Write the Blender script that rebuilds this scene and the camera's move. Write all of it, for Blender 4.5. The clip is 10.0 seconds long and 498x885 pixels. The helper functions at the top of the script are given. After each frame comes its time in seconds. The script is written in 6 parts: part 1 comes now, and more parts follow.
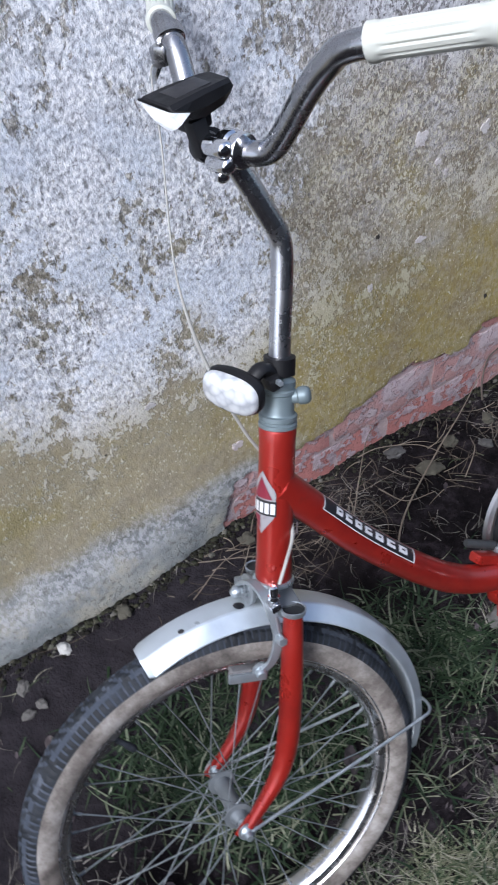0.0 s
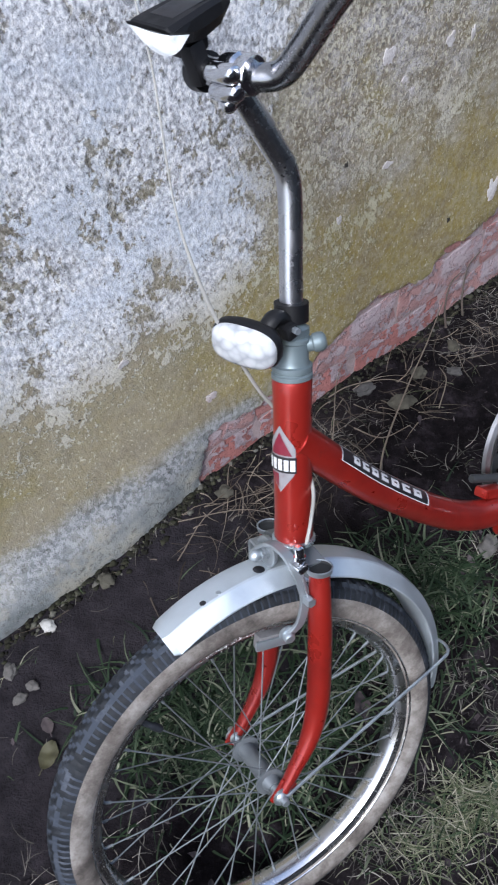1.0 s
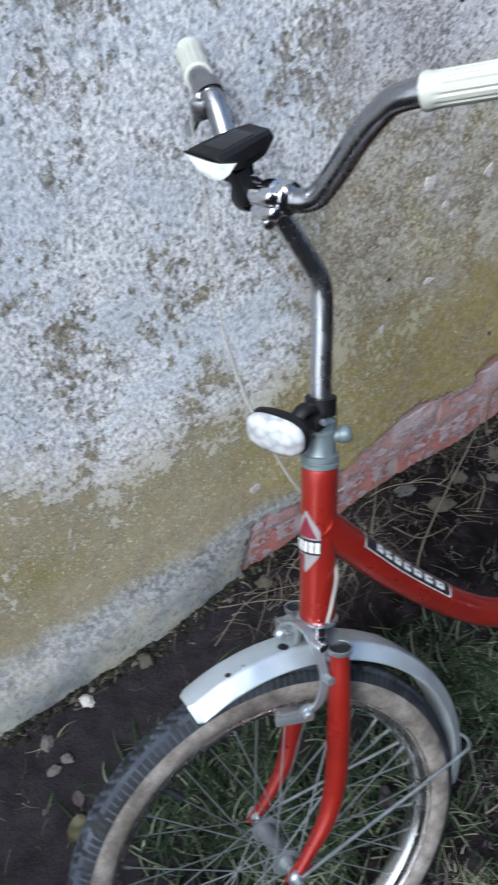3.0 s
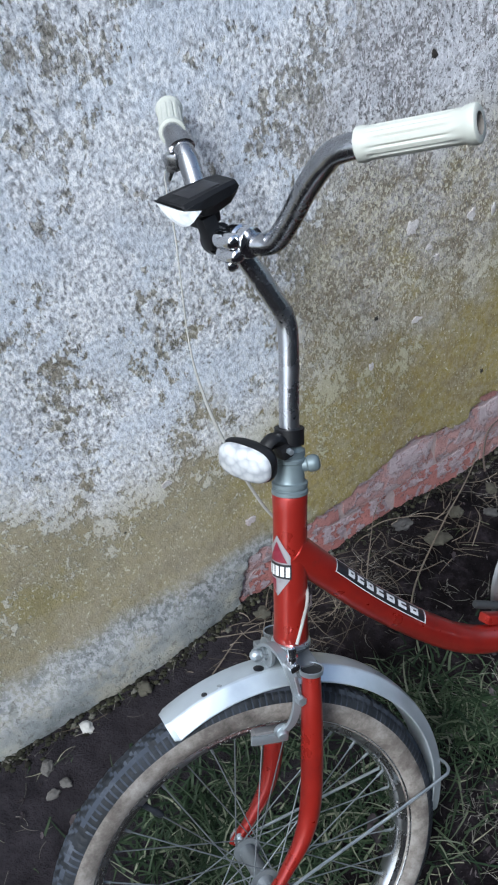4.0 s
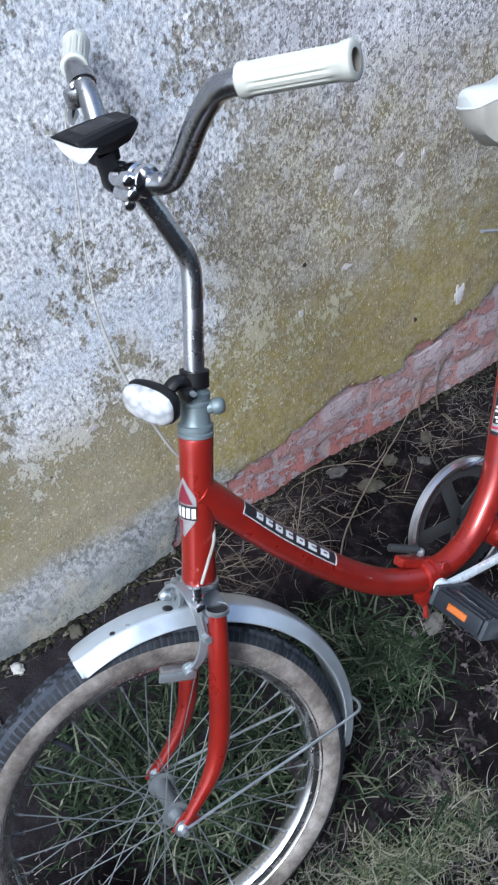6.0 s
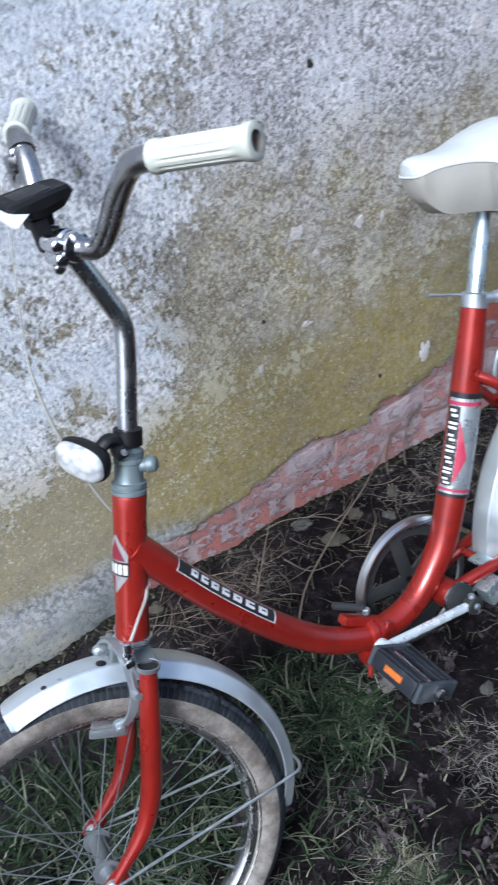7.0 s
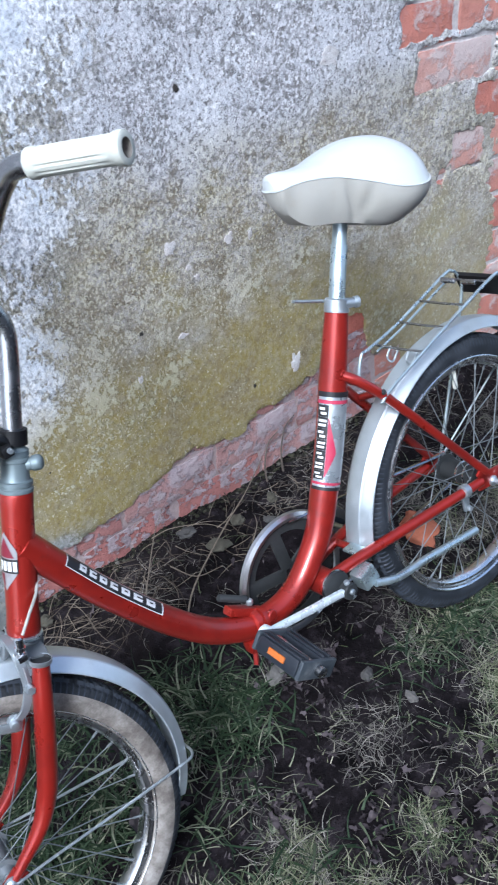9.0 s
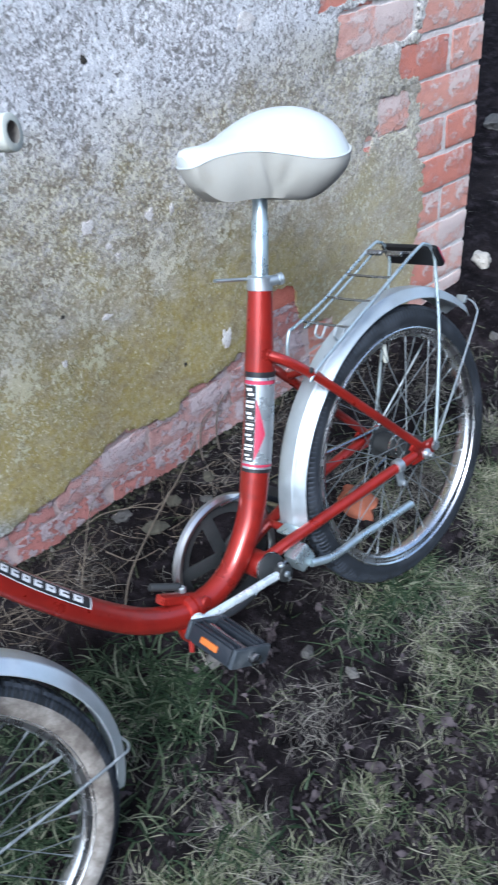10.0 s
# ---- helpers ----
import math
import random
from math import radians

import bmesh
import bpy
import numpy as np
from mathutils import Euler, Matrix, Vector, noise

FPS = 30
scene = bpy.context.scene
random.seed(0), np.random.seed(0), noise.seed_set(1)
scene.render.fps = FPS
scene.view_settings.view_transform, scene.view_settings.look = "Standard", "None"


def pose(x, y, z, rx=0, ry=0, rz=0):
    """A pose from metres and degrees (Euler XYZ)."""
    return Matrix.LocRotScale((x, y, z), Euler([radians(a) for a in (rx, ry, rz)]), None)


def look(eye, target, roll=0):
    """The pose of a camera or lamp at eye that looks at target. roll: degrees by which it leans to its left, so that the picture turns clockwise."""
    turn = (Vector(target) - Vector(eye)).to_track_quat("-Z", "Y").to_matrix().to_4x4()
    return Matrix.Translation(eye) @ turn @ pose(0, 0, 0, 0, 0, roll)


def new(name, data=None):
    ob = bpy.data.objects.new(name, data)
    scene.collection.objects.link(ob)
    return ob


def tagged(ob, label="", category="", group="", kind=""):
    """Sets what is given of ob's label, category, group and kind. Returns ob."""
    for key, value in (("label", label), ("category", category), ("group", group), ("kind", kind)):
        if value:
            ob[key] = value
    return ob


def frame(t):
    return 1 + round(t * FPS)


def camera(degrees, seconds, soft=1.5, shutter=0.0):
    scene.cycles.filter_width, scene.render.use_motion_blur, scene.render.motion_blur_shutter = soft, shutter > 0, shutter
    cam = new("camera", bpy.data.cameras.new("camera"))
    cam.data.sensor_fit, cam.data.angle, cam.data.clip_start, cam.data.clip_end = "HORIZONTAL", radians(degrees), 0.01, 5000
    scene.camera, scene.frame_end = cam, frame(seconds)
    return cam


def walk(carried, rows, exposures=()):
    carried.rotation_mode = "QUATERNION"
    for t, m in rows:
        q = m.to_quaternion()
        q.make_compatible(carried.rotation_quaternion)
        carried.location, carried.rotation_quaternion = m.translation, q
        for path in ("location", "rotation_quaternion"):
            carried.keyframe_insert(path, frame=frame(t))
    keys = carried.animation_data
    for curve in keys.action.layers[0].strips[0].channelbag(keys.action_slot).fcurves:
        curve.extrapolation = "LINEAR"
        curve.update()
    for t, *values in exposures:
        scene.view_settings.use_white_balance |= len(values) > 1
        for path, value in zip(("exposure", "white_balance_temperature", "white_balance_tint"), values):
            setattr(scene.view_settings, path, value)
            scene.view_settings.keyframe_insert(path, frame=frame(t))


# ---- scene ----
cam = camera(30.8, 10.0, 2.0, 0.4)
PATH = [
    (0, (-0.041, -0.904, 1.343), (0.481, 0.287, -0.177), -9.5),
    (0.2, (-0.054, -0.8783, 1.337), (0.4772, 0.3013, -0.1865), -11.12),
    (0.5, (-0.075, -0.837, 1.326), (0.508, 0.247, -0.25), -9.6),
    (0.7, (-0.0825, -0.814, 1.319), (0.5183, 0.2108, -0.2892), -9.25),
    (1, (-0.097, -0.8, 1.313), (0.514, 0.201, -0.308), -8.5),
    (1.3, (-0.114, -0.7864, 1.324), (0.4922, 0.2408, -0.2812), -8.65),
    (1.5, (-0.118, -0.794, 1.325), (0.511, 0.289, -0.234), -7.9),
    (1.8, (-0.1185, -0.8032, 1.333), (0.5258, 0.2487, -0.2408), -7.38),
    (2, (-0.122, -0.815, 1.331), (0.484, 0.254, -0.247), -8.4),
    (2.2, (-0.1312, -0.8279, 1.347), (0.5003, 0.2755, -0.1959), -7.43),
    (2.5, (-0.127, -0.843, 1.348), (0.431, 0.322, -0.179), -9.5),
    (2.8, (-0.1093, -0.8472, 1.351), (0.4508, 0.3502, -0.1482), -10.17),
    (3, (-0.108, -0.875, 1.355), (0.512, 0.345, -0.103), -9.1),
    (3.2, (-0.097, -0.889, 1.362), (0.568, 0.305, -0.099), -7.1),
    (4.3, (-0.069, -0.978, 1.376), (0.508, 0.366, 0.012), -11.4),
    (4.5, (-0.063, -0.988, 1.37), (0.516, 0.326, -0.023), -10.4),
    (4.8, (-0.0568, -0.9952, 1.367), (0.5476, 0.2504, -0.0758), -8.86),
    (5, (-0.06, -1.008, 1.363), (0.529, 0.241, -0.084), -9.1),
    (5.3, (-0.0558, -1.001, 1.366), (0.5194, 0.2266, -0.1041), -8.9),
    (5.5, (-0.051, -1.005, 1.366), (0.559, 0.226, -0.087), -8.5),
    (5.7, (-0.044, -1.002, 1.362), (0.558, 0.214, -0.108), -9.5),
    (6.8, (0.061, -1.034, 1.368), (0.641, 0.262, -0.041), -8.5),
    (7, (0.062, -1.047, 1.376), (0.678, 0.245, -0.021), -8.4),
    (7.2, (0.0452, -1.067, 1.375), (0.7249, 0.1997, -0.0145), -8.13),
    (7.5, (0.028, -1.083, 1.38), (0.754, 0.162, -0.007), -8.2),
    (7.7, (0.022, -1.085, 1.377), (0.849, 0.126, 0.017), -5.4),
    (8, (0.009, -1.086, 1.398), (0.876, 0.123, 0.061), -3.2),
    (8.2, (0.0152, -1.092, 1.39), (0.8746, 0.0873, 0.0225), -2.45),
    (8.5, (0.016, -1.103, 1.388), (0.895, 0.06, 0.018), -2.9),
    (8.8, (0.0174, -1.11, 1.388), (0.8686, 0.0766, 0.0211), -3.42),
    (9, (0.023, -1.115, 1.387), (0.881, 0.071, 0.024), -3.5),
    (9.2, (0.0334, -1.12, 1.386), (0.9166, 0.002, -0.0124), -2.5),
    (9.5, (0.048, -1.119, 1.38), (0.937, -0.035, -0.046), -2.9),
    (9.8, (0.0613, -1.113, 1.378), (0.9416, 0.0026, -0.0284), -4.64),
    (10, (0.075, -1.107, 1.383), (0.979, -0.029, -0.038), -2.8),
]
walk(cam, [(t, look(eye, target, roll)) for t, eye, target, roll in PATH], [(0.0, 0.78, 5680, 11), (1.5, 0.78, 5680, 9), (3.0, 0.69, 5680, 5), (4.5, 0.66, 5600, 4), (5.5, 0.86, 5530, 7), (7.0, 0.88, 5530, 7), (8.5, 1.00, 5450, 8), (10.0, 1.14, 5350, 5)])

# ---- world and light ----
world = bpy.data.worlds.new("overcast_sky")
scene.world = world
world.use_nodes = True
wn, wl = world.node_tree.nodes, world.node_tree.links
SUN_EL, SUN_AZ = 52.0, 235.0
sky = wn.new("ShaderNodeTexSky")
sky.sky_type = "NISHITA"
sky.sun_disc = False
sky.sun_elevation, sky.sun_rotation = radians(SUN_EL), radians(SUN_AZ)
sky.air_density, sky.dust_density, sky.ozone_density = 1.0, 4.0, 1.0
grey = wn.new("ShaderNodeHueSaturation")
grey.inputs["Saturation"].default_value = 0.8
wl.new(sky.outputs[0], grey.inputs["Color"])
wl.new(grey.outputs[0], wn["Background"].inputs["Color"])
wn["Background"].inputs["Strength"].default_value = 0.15
sun = new("sun", bpy.data.lights.new("sun", "SUN"))
sun.data.energy, sun.data.angle, sun.data.color = 2.0, radians(16), (1.0, 0.98, 0.95)
sun_way = Vector((math.sin(radians(SUN_AZ)) * math.cos(radians(SUN_EL)), math.cos(radians(SUN_AZ)) * math.cos(radians(SUN_EL)), math.sin(radians(SUN_EL))))
sun.matrix_world = look(sun_way * 20, (0, 0, 0))


# ---- materials ----
class Mat:
    """A node material with short calls for its nodes."""

    def __init__(self, name, rough=0.6, metal=0.0, color=(0.5, 0.5, 0.5), coat=0.0):
        self.m = bpy.data.materials.new(name)
        self.m.use_nodes = True
        self.n, self.l = self.m.node_tree.nodes, self.m.node_tree.links
        self.b = self.n["Principled BSDF"]
        self.b.inputs["Roughness"].default_value = rough
        self.b.inputs["Metallic"].default_value = metal
        self.b.inputs["Base Color"].default_value = (*color, 1)
        self.b.inputs["Coat Weight"].default_value = coat
        self.co = self.n.new("ShaderNodeTexCoord")

    def dull(self, level=0.12):
        self.b.inputs["Specular IOR Level"].default_value = level
        return self

    def set(self, key, value):
        if isinstance(value, bpy.types.NodeSocket):
            self.l.new(value, self.b.inputs[key])
        else:
            self.b.inputs[key].default_value = value
        return self

    def mapped(self, scale=(1, 1, 1), turn=(0, 0, 0)):
        n = self.n.new("ShaderNodeMapping")
        n.inputs["Scale"].default_value = scale
        n.inputs["Rotation"].default_value = [radians(a) for a in turn]
        self.l.new(self.co.outputs["Object"], n.inputs["Vector"])
        return n.outputs[0]

    def noise(self, scale, detail=4.0, rough=0.55, at=None, warp=0.0):
        n = self.n.new("ShaderNodeTexNoise")
        n.inputs["Scale"].default_value, n.inputs["Detail"].default_value = scale, detail
        n.inputs["Roughness"].default_value, n.inputs["Distortion"].default_value = rough, warp
        self.l.new(at or self.co.outputs["Object"], n.inputs["Vector"])
        return n.outputs["Fac"]

    def cells(self, scale, at=None, feature="F1"):
        n = self.n.new("ShaderNodeTexVoronoi")
        n.feature = feature
        n.inputs["Scale"].default_value = scale
        self.l.new(at or self.co.outputs["Object"], n.inputs["Vector"])
        return n.outputs["Distance"]

    def xyz(self):
        n = self.n.new("ShaderNodeSeparateXYZ")
        self.l.new(self.co.outputs["Object"], n.inputs[0])
        return n.outputs

    def math(self, op, a, b=0.0, c=0.0):
        n = self.n.new("ShaderNodeMath")
        n.operation = op
        for i, v in enumerate((a, b, c)):
            if isinstance(v, bpy.types.NodeSocket):
                self.l.new(v, n.inputs[i])
            else:
                n.inputs[i].default_value = v
        return n.outputs[0]

    def step(self, fac, lo, hi, a=0.0, b=1.0):
        n = self.n.new("ShaderNodeMapRange")
        n.interpolation_type = "SMOOTHSTEP"
        self.l.new(fac, n.inputs["Value"])
        for key, v in (("From Min", lo), ("From Max", hi), ("To Min", a), ("To Max", b)):
            if isinstance(v, bpy.types.NodeSocket):
                self.l.new(v, n.inputs[key])
            else:
                n.inputs[key].default_value = v
        return n.outputs["Result"]

    def ramp(self, fac, *stops):
        n = self.n.new("ShaderNodeValToRGB")
        el = n.color_ramp.elements
        while len(el) < len(stops):
            el.new(0.5)
        for e, (p, c) in zip(el, stops):
            e.position, e.color = p, (*c, 1)
        self.l.new(fac, n.inputs[0])
        return n.outputs[0]

    def mix(self, fac, a, b, mode="MIX"):
        n = self.n.new("ShaderNodeMix")
        n.data_type, n.blend_type = "RGBA", mode
        for i, v in ((0, fac), (6, a), (7, b)):
            if isinstance(v, bpy.types.NodeSocket):
                self.l.new(v, n.inputs[i])
            else:
                n.inputs[i].default_value = v if i == 0 else (*v, 1)
        return n.outputs[2]

    def island(self):
        return self.n.new("ShaderNodeNewGeometry").outputs["Random Per Island"]

    def random(self):
        return self.n.new("ShaderNodeObjectInfo").outputs["Random"]

    def bump(self, height, strength=0.3, distance=0.002):
        n = self.n.new("ShaderNodeBump")
        n.inputs["Strength"].default_value, n.inputs["Distance"].default_value = strength, distance
        self.l.new(height, n.inputs["Height"])
        self.l.new(n.outputs[0], self.b.inputs["Normal"])
        return self


def red_paint():
    m = Mat("red_enamel", 0.36, coat=0.5)
    speck = m.step(m.noise(120, 6, 0.7), 0.66, 0.73)
    worn = m.step(m.noise(9, 5, 0.6), 0.42, 0.72)
    col = m.mix(worn, (0.285, 0.0165, 0.0105), (0.19, 0.0125, 0.0095))
    dull = m.math("MULTIPLY", m.step(m.noise(34, 6, 0.7), 0.55, 0.70), 0.35)
    col = m.mix(dull, col, (0.115, 0.022, 0.018))
    m.set("Base Color", m.mix(m.math("MULTIPLY", speck, 0.45), col, (0.15, 0.08, 0.06)))
    m.set("Metallic", 0.42)
    m.set("Roughness", m.step(m.noise(30, 5), 0.3, 0.75, 0.26, 0.46))
    m.set("Coat Roughness", 0.12)
    return m.bump(m.noise(260, 3), 0.06, 0.0006).m


def chrome(name="chrome", tone=0.62, rough=0.12, rust=0.25):
    m = Mat(name, rough, 1.0)
    spots = m.math("MULTIPLY", m.step(m.noise(150, 7, 0.75), 0.58, 0.7), rust)
    haze = m.noise(24, 5, 0.6)
    m.set("Base Color", m.mix(spots, m.ramp(haze, (0.3, (tone, tone, tone * 1.02)), (0.7, (tone * 0.8, tone * 0.81, tone * 0.84))), (0.17, 0.1, 0.06)))
    m.set("Roughness", m.math("ADD", m.step(haze, 0.35, 0.75, rough, rough + 0.14), m.math("MULTIPLY", spots, 0.6)))
    m.set("Metallic", m.math("SUBTRACT", 1.0, spots))
    return m.bump(m.noise(400, 3), 0.05, 0.0004).m


def zinc(name="zinc_steel", tone=0.5, rough=0.38, metal=0.85, grime=0.22, cool=1.0):
    m = Mat(name, rough, metal)
    n = m.noise(35, 6, 0.65)
    dirt = m.step(m.noise(14, 6, 0.7), 0.55, 0.75)
    col = m.ramp(n, (0.25, (tone * 0.76 * cool, tone * 0.84, tone * 0.90)), (0.75, (tone * 0.95 * cool, tone * 1.03, tone * 1.09)))
    m.set("Base Color", m.mix(m.math("MULTIPLY", dirt, grime), col, (0.22, 0.2, 0.18)))
    m.set("Roughness", m.step(n, 0.3, 0.7, rough - 0.06, rough + 0.16))
    return m.bump(m.noise(180, 4), 0.08, 0.0006).m


def rubber(name="black_rubber", tone=0.03):
    m = Mat(name, 0.75).dull(0.25)
    dust = m.step(m.noise(26, 6, 0.65), 0.42, 0.75)
    m.set("Base Color", m.mix(m.math("MULTIPLY", dust, 0.6), (tone * 0.30, tone * 0.35, tone * 0.44), (0.046, 0.052, 0.064)))
    m.set("Roughness", m.step(dust, 0, 1, 0.62, 0.9))
    return m.bump(m.noise(300, 4), 0.2, 0.001).m


def whitewall():
    m = Mat("dirty_cream_sidewall", 0.75).dull(0.2)
    a, b = m.noise(20, 7, 0.72), m.noise(85, 6, 0.72)
    col = m.ramp(a, (0.34, (0.060, 0.052, 0.047)), (0.46, (0.125, 0.110, 0.098)), (0.56, (0.20, 0.182, 0.165)), (0.68, (0.29, 0.275, 0.258)))
    m.set("Base Color", m.mix(m.step(b, 0.52, 0.7, 0, 0.75), col, (0.12, 0.10, 0.088)))
    return m.bump(b, 0.2, 0.001).m


def plastic(name, color, rough=0.4, dirt=0.3, dirt_color=(0.2, 0.17, 0.13), gloss=0.5):
    m = Mat(name, rough).dull(gloss)
    n = m.noise(40, 6, 0.65)
    m.set("Base Color", m.mix(m.step(n, 0.48, 0.75, 0, dirt), color, dirt_color))
    m.set("Roughness", m.step(n, 0.3, 0.7, rough - 0.05, rough + 0.15))
    return m.bump(m.noise(220, 3), 0.08, 0.0006).m


def lamp_glass(name, tone=0.85, lit=0.0):
    m = Mat(name, 0.16, 0.0, (tone, tone, tone))
    facet = m.cells(110)
    m.set("Base Color", m.ramp(facet, (0.0, (tone, tone, tone)), (0.5, (tone * 0.8, tone * 0.82, tone * 0.85)), (0.9, (tone * 0.5, tone * 0.52, tone * 0.55))))
    m.set("Coat Weight", 0.6)
    if lit:
        m.set("Emission Color", (1, 1, 1, 1)).set("Emission Strength", lit)
    return m.bump(facet, 0.35, 0.002).m


def plaster_mat():
    m = Mat("old_limewashed_plaster", 0.93).dull(0.15)
    x, y, z = m.xyz()
    slant = m.mapped((1.22, 1, 0.84), (0, 12, 0))
    shifted = m.mapped((1, 1, 1), (0, 90, 0))
    big, other = m.noise(6.0, 5, 0.6), m.noise(6.0, 5, 0.6, shifted)
    mid = m.noise(20, 6, 0.64)
    xw = m.math("ADD", x, m.math("ADD", m.math("MULTIPLY", m.math("SUBTRACT", other, 0.5), 0.30), m.math("MULTIPLY", m.math("SUBTRACT", mid, 0.5), 0.10)))
    zw = m.math("ADD", z, m.math("ADD", m.math("MULTIPLY", m.math("SUBTRACT", big, 0.5), 0.34), m.math("MULTIPLY", m.math("SUBTRACT", mid, 0.5), 0.12)))
    # height to which damp has stained the wall: low on the first stretch, higher further on
    line = m.math("SUBTRACT", m.step(xw, -0.05, 0.08, 0.50, 0.45), m.step(xw, 1.0, 1.45, 0, 0.10))
    over = m.math("SUBTRACT", zw, line)
    dry = m.step(over, -0.12, 0.14)
    beyond = m.step(xw, 0.48, 0.66)
    high = m.step(zw, 0.65, 0.84)
    # bare plaster
    grain = m.noise(95, 7, 0.7, slant, 0.3)
    grit = m.noise(330, 4, 0.66, slant)
    ochre = m.ramp(m.noise(8, 6, 0.6), (0.30, (0.185, 0.145, 0.085)), (0.42, (0.250, 0.202, 0.098)), (0.52, (0.285, 0.228, 0.076)), (0.60, (0.27, 0.228, 0.105)), (0.70, (0.30, 0.262, 0.17)))
    ochre = m.mix(m.step(grain, 0.42, 0.62, 0, 0.5), ochre, (0.40, 0.36, 0.26))
    ochre = m.mix(m.step(m.noise(48, 5, 0.65), 0.52, 0.66, 0, 0.4), ochre, (0.17, 0.14, 0.09))
    brown = m.ramp(mid, (0.32, (0.17, 0.142, 0.10)), (0.45, (0.255, 0.218, 0.155)), (0.55, (0.32, 0.285, 0.215)), (0.68, (0.40, 0.375, 0.33)))
    pale = m.math("MULTIPLY", m.step(x, 0.95, 1.4), 0.14)
    scab = m.noise(108, 4, 0.6, None, 0.6)
    crust = m.math("ADD", m.math("MULTIPLY", scab, 0.72), m.math("ADD", m.math("MULTIPLY", mid, 0.18), m.math("MULTIPLY", m.noise(9, 4, 0.6), 0.10)))
    lilac = m.ramp(crust, (0.41, (0.21, 0.20, 0.20)), (0.475, (0.34, 0.33, 0.34)), (0.53, (0.48, 0.47, 0.495)), (0.60, (0.69, 0.68, 0.71)))
    ochre = m.mix(m.step(x, 0.44, 0.2, 0, 0.6), ochre, (0.36, 0.325, 0.25))
    ochre = m.mix(m.step(scab, 0.53, 0.60, 0, 0.22), ochre, (0.44, 0.395, 0.26))
    ochre = m.mix(m.step(scab, 0.43, 0.36, 0, 0.22), ochre, (0.17, 0.135, 0.07))
    brown = m.mix(m.step(scab, 0.50, 0.58, 0, 0.45), brown, (0.47, 0.44, 0.40))
    brown = m.mix(m.step(scab, 0.44, 0.37, 0, 0.5), brown, (0.15, 0.125, 0.09))
    col = m.mix(dry, ochre, brown)
    col = m.mix(m.math("MULTIPLY", m.step(mid, 0.38, 0.6), m.math("MULTIPLY", m.math("MULTIPLY", beyond, dry), m.step(zw, 0.48, 0.70, 0.35, 1.0))), col, m.mix(0.5, brown, lilac))
    col = m.mix(m.math("MULTIPLY", high, 0.92), col, lilac)
    seep = m.math("MULTIPLY", m.step(m.noise(5.5, 5, 0.6, shifted), 0.55, 0.66), m.step(zw, 0.74, 0.56))
    col = m.mix(m.math("MULTIPLY", seep, 0.7), col, (0.31, 0.265, 0.12))
    # how much of the white wash is left: most on the first stretch above the damp
    first = m.math("MULTIPLY", m.step(m.math("SUBTRACT", xw, m.math("MULTIPLY", m.math("SUBTRACT", zw, 0.5), 0.28)), 0.53, 0.40), m.step(over, -0.09, 0.08))
    keep = m.math("ADD", m.math("MULTIPLY", first, 0.84), m.math("MULTIPLY", m.math("MULTIPLY", high, m.step(xw, 1.5, 0.5, 0.24, 0.36)), m.math("SUBTRACT", 1.0, first)))
    keep = m.math("ADD", keep, m.math("MULTIPLY", m.math("SUBTRACT", m.noise(7, 5, 0.6), 0.5), 3.9))
    keep = m.math("ADD", keep, m.math("MULTIPLY", m.math("SUBTRACT", m.noise(26, 4, 0.6, slant), 0.5), 2.0))
    keep = m.math("ADD", keep, m.step(over, -0.20, 0.0, -0.25, 0.12))
    keep = m.math("ADD", keep, m.math("MULTIPLY", m.math("MULTIPLY", beyond, m.step(over, -0.08, 0.08)), m.step(zw, 0.85, 0.6, 0.0, -0.12)))
    keep = m.math("ADD", keep, m.math("MULTIPLY", m.step(xw, 0.74, 0.56), m.math("MULTIPLY", m.step(zw, 0.20, 0.32), m.step(zw, 0.62, 0.50, 0.0, 0.16))))
    wash = m.math("ADD", m.math("MULTIPLY", m.noise(92, 4.0, 0.6, slant, 0.35), 0.74), m.math("MULTIPLY", grit, 0.26))
    limit = m.math("SUBTRACT", 0.615, m.math("MULTIPLY", keep, 0.22))
    flakes = m.step(m.math("SUBTRACT", wash, limit), -0.03, 0.03)
    # the wash itself is granular: bright grains on grey lime, with dark pores and smooth pale-blue films
    film = m.step(m.noise(6.5, 5, 0.62, shifted), 0.47, 0.60, 0, 1.0)
    grains = m.math("ADD", m.math("MULTIPLY", m.noise(150, 3.5, 0.62, slant, 0.3), 0.84), m.math("MULTIPLY", m.noise(48, 4.0, 0.6), 0.16))
    coarse = m.ramp(grains, (0.34, (0.20, 0.20, 0.205)), (0.42, (0.42, 0.43, 0.46)), (0.49, (0.64, 0.66, 0.71)), (0.55, (0.86, 0.87, 0.90)), (0.60, (0.97, 0.97, 0.98)))
    smooth = m.ramp(grains, (0.36, (0.42, 0.46, 0.53)), (0.46, (0.60, 0.655, 0.745)), (0.58, (0.74, 0.79, 0.87)))
    white = m.mix(m.math("MULTIPLY", film, 0.75), coarse, smooth)
    under = m.ramp(grains, (0.38, (0.09, 0.083, 0.072)), (0.46, (0.215, 0.20, 0.165)), (0.53, (0.33, 0.31, 0.265)), (0.60, (0.62, 0.60, 0.55)))
    col = m.mix(m.math("MULTIPLY", first, m.step(mid, 0.38, 0.56, 0.55, 0.9)), col, under)
    cream = m.mix(high, m.mix(dry, m.mix(m.step(x, 0.55, 0.25), (0.46, 0.43, 0.29), (0.60, 0.575, 0.49)), (0.52, 0.49, 0.42)), (0.60, 0.60, 0.63))
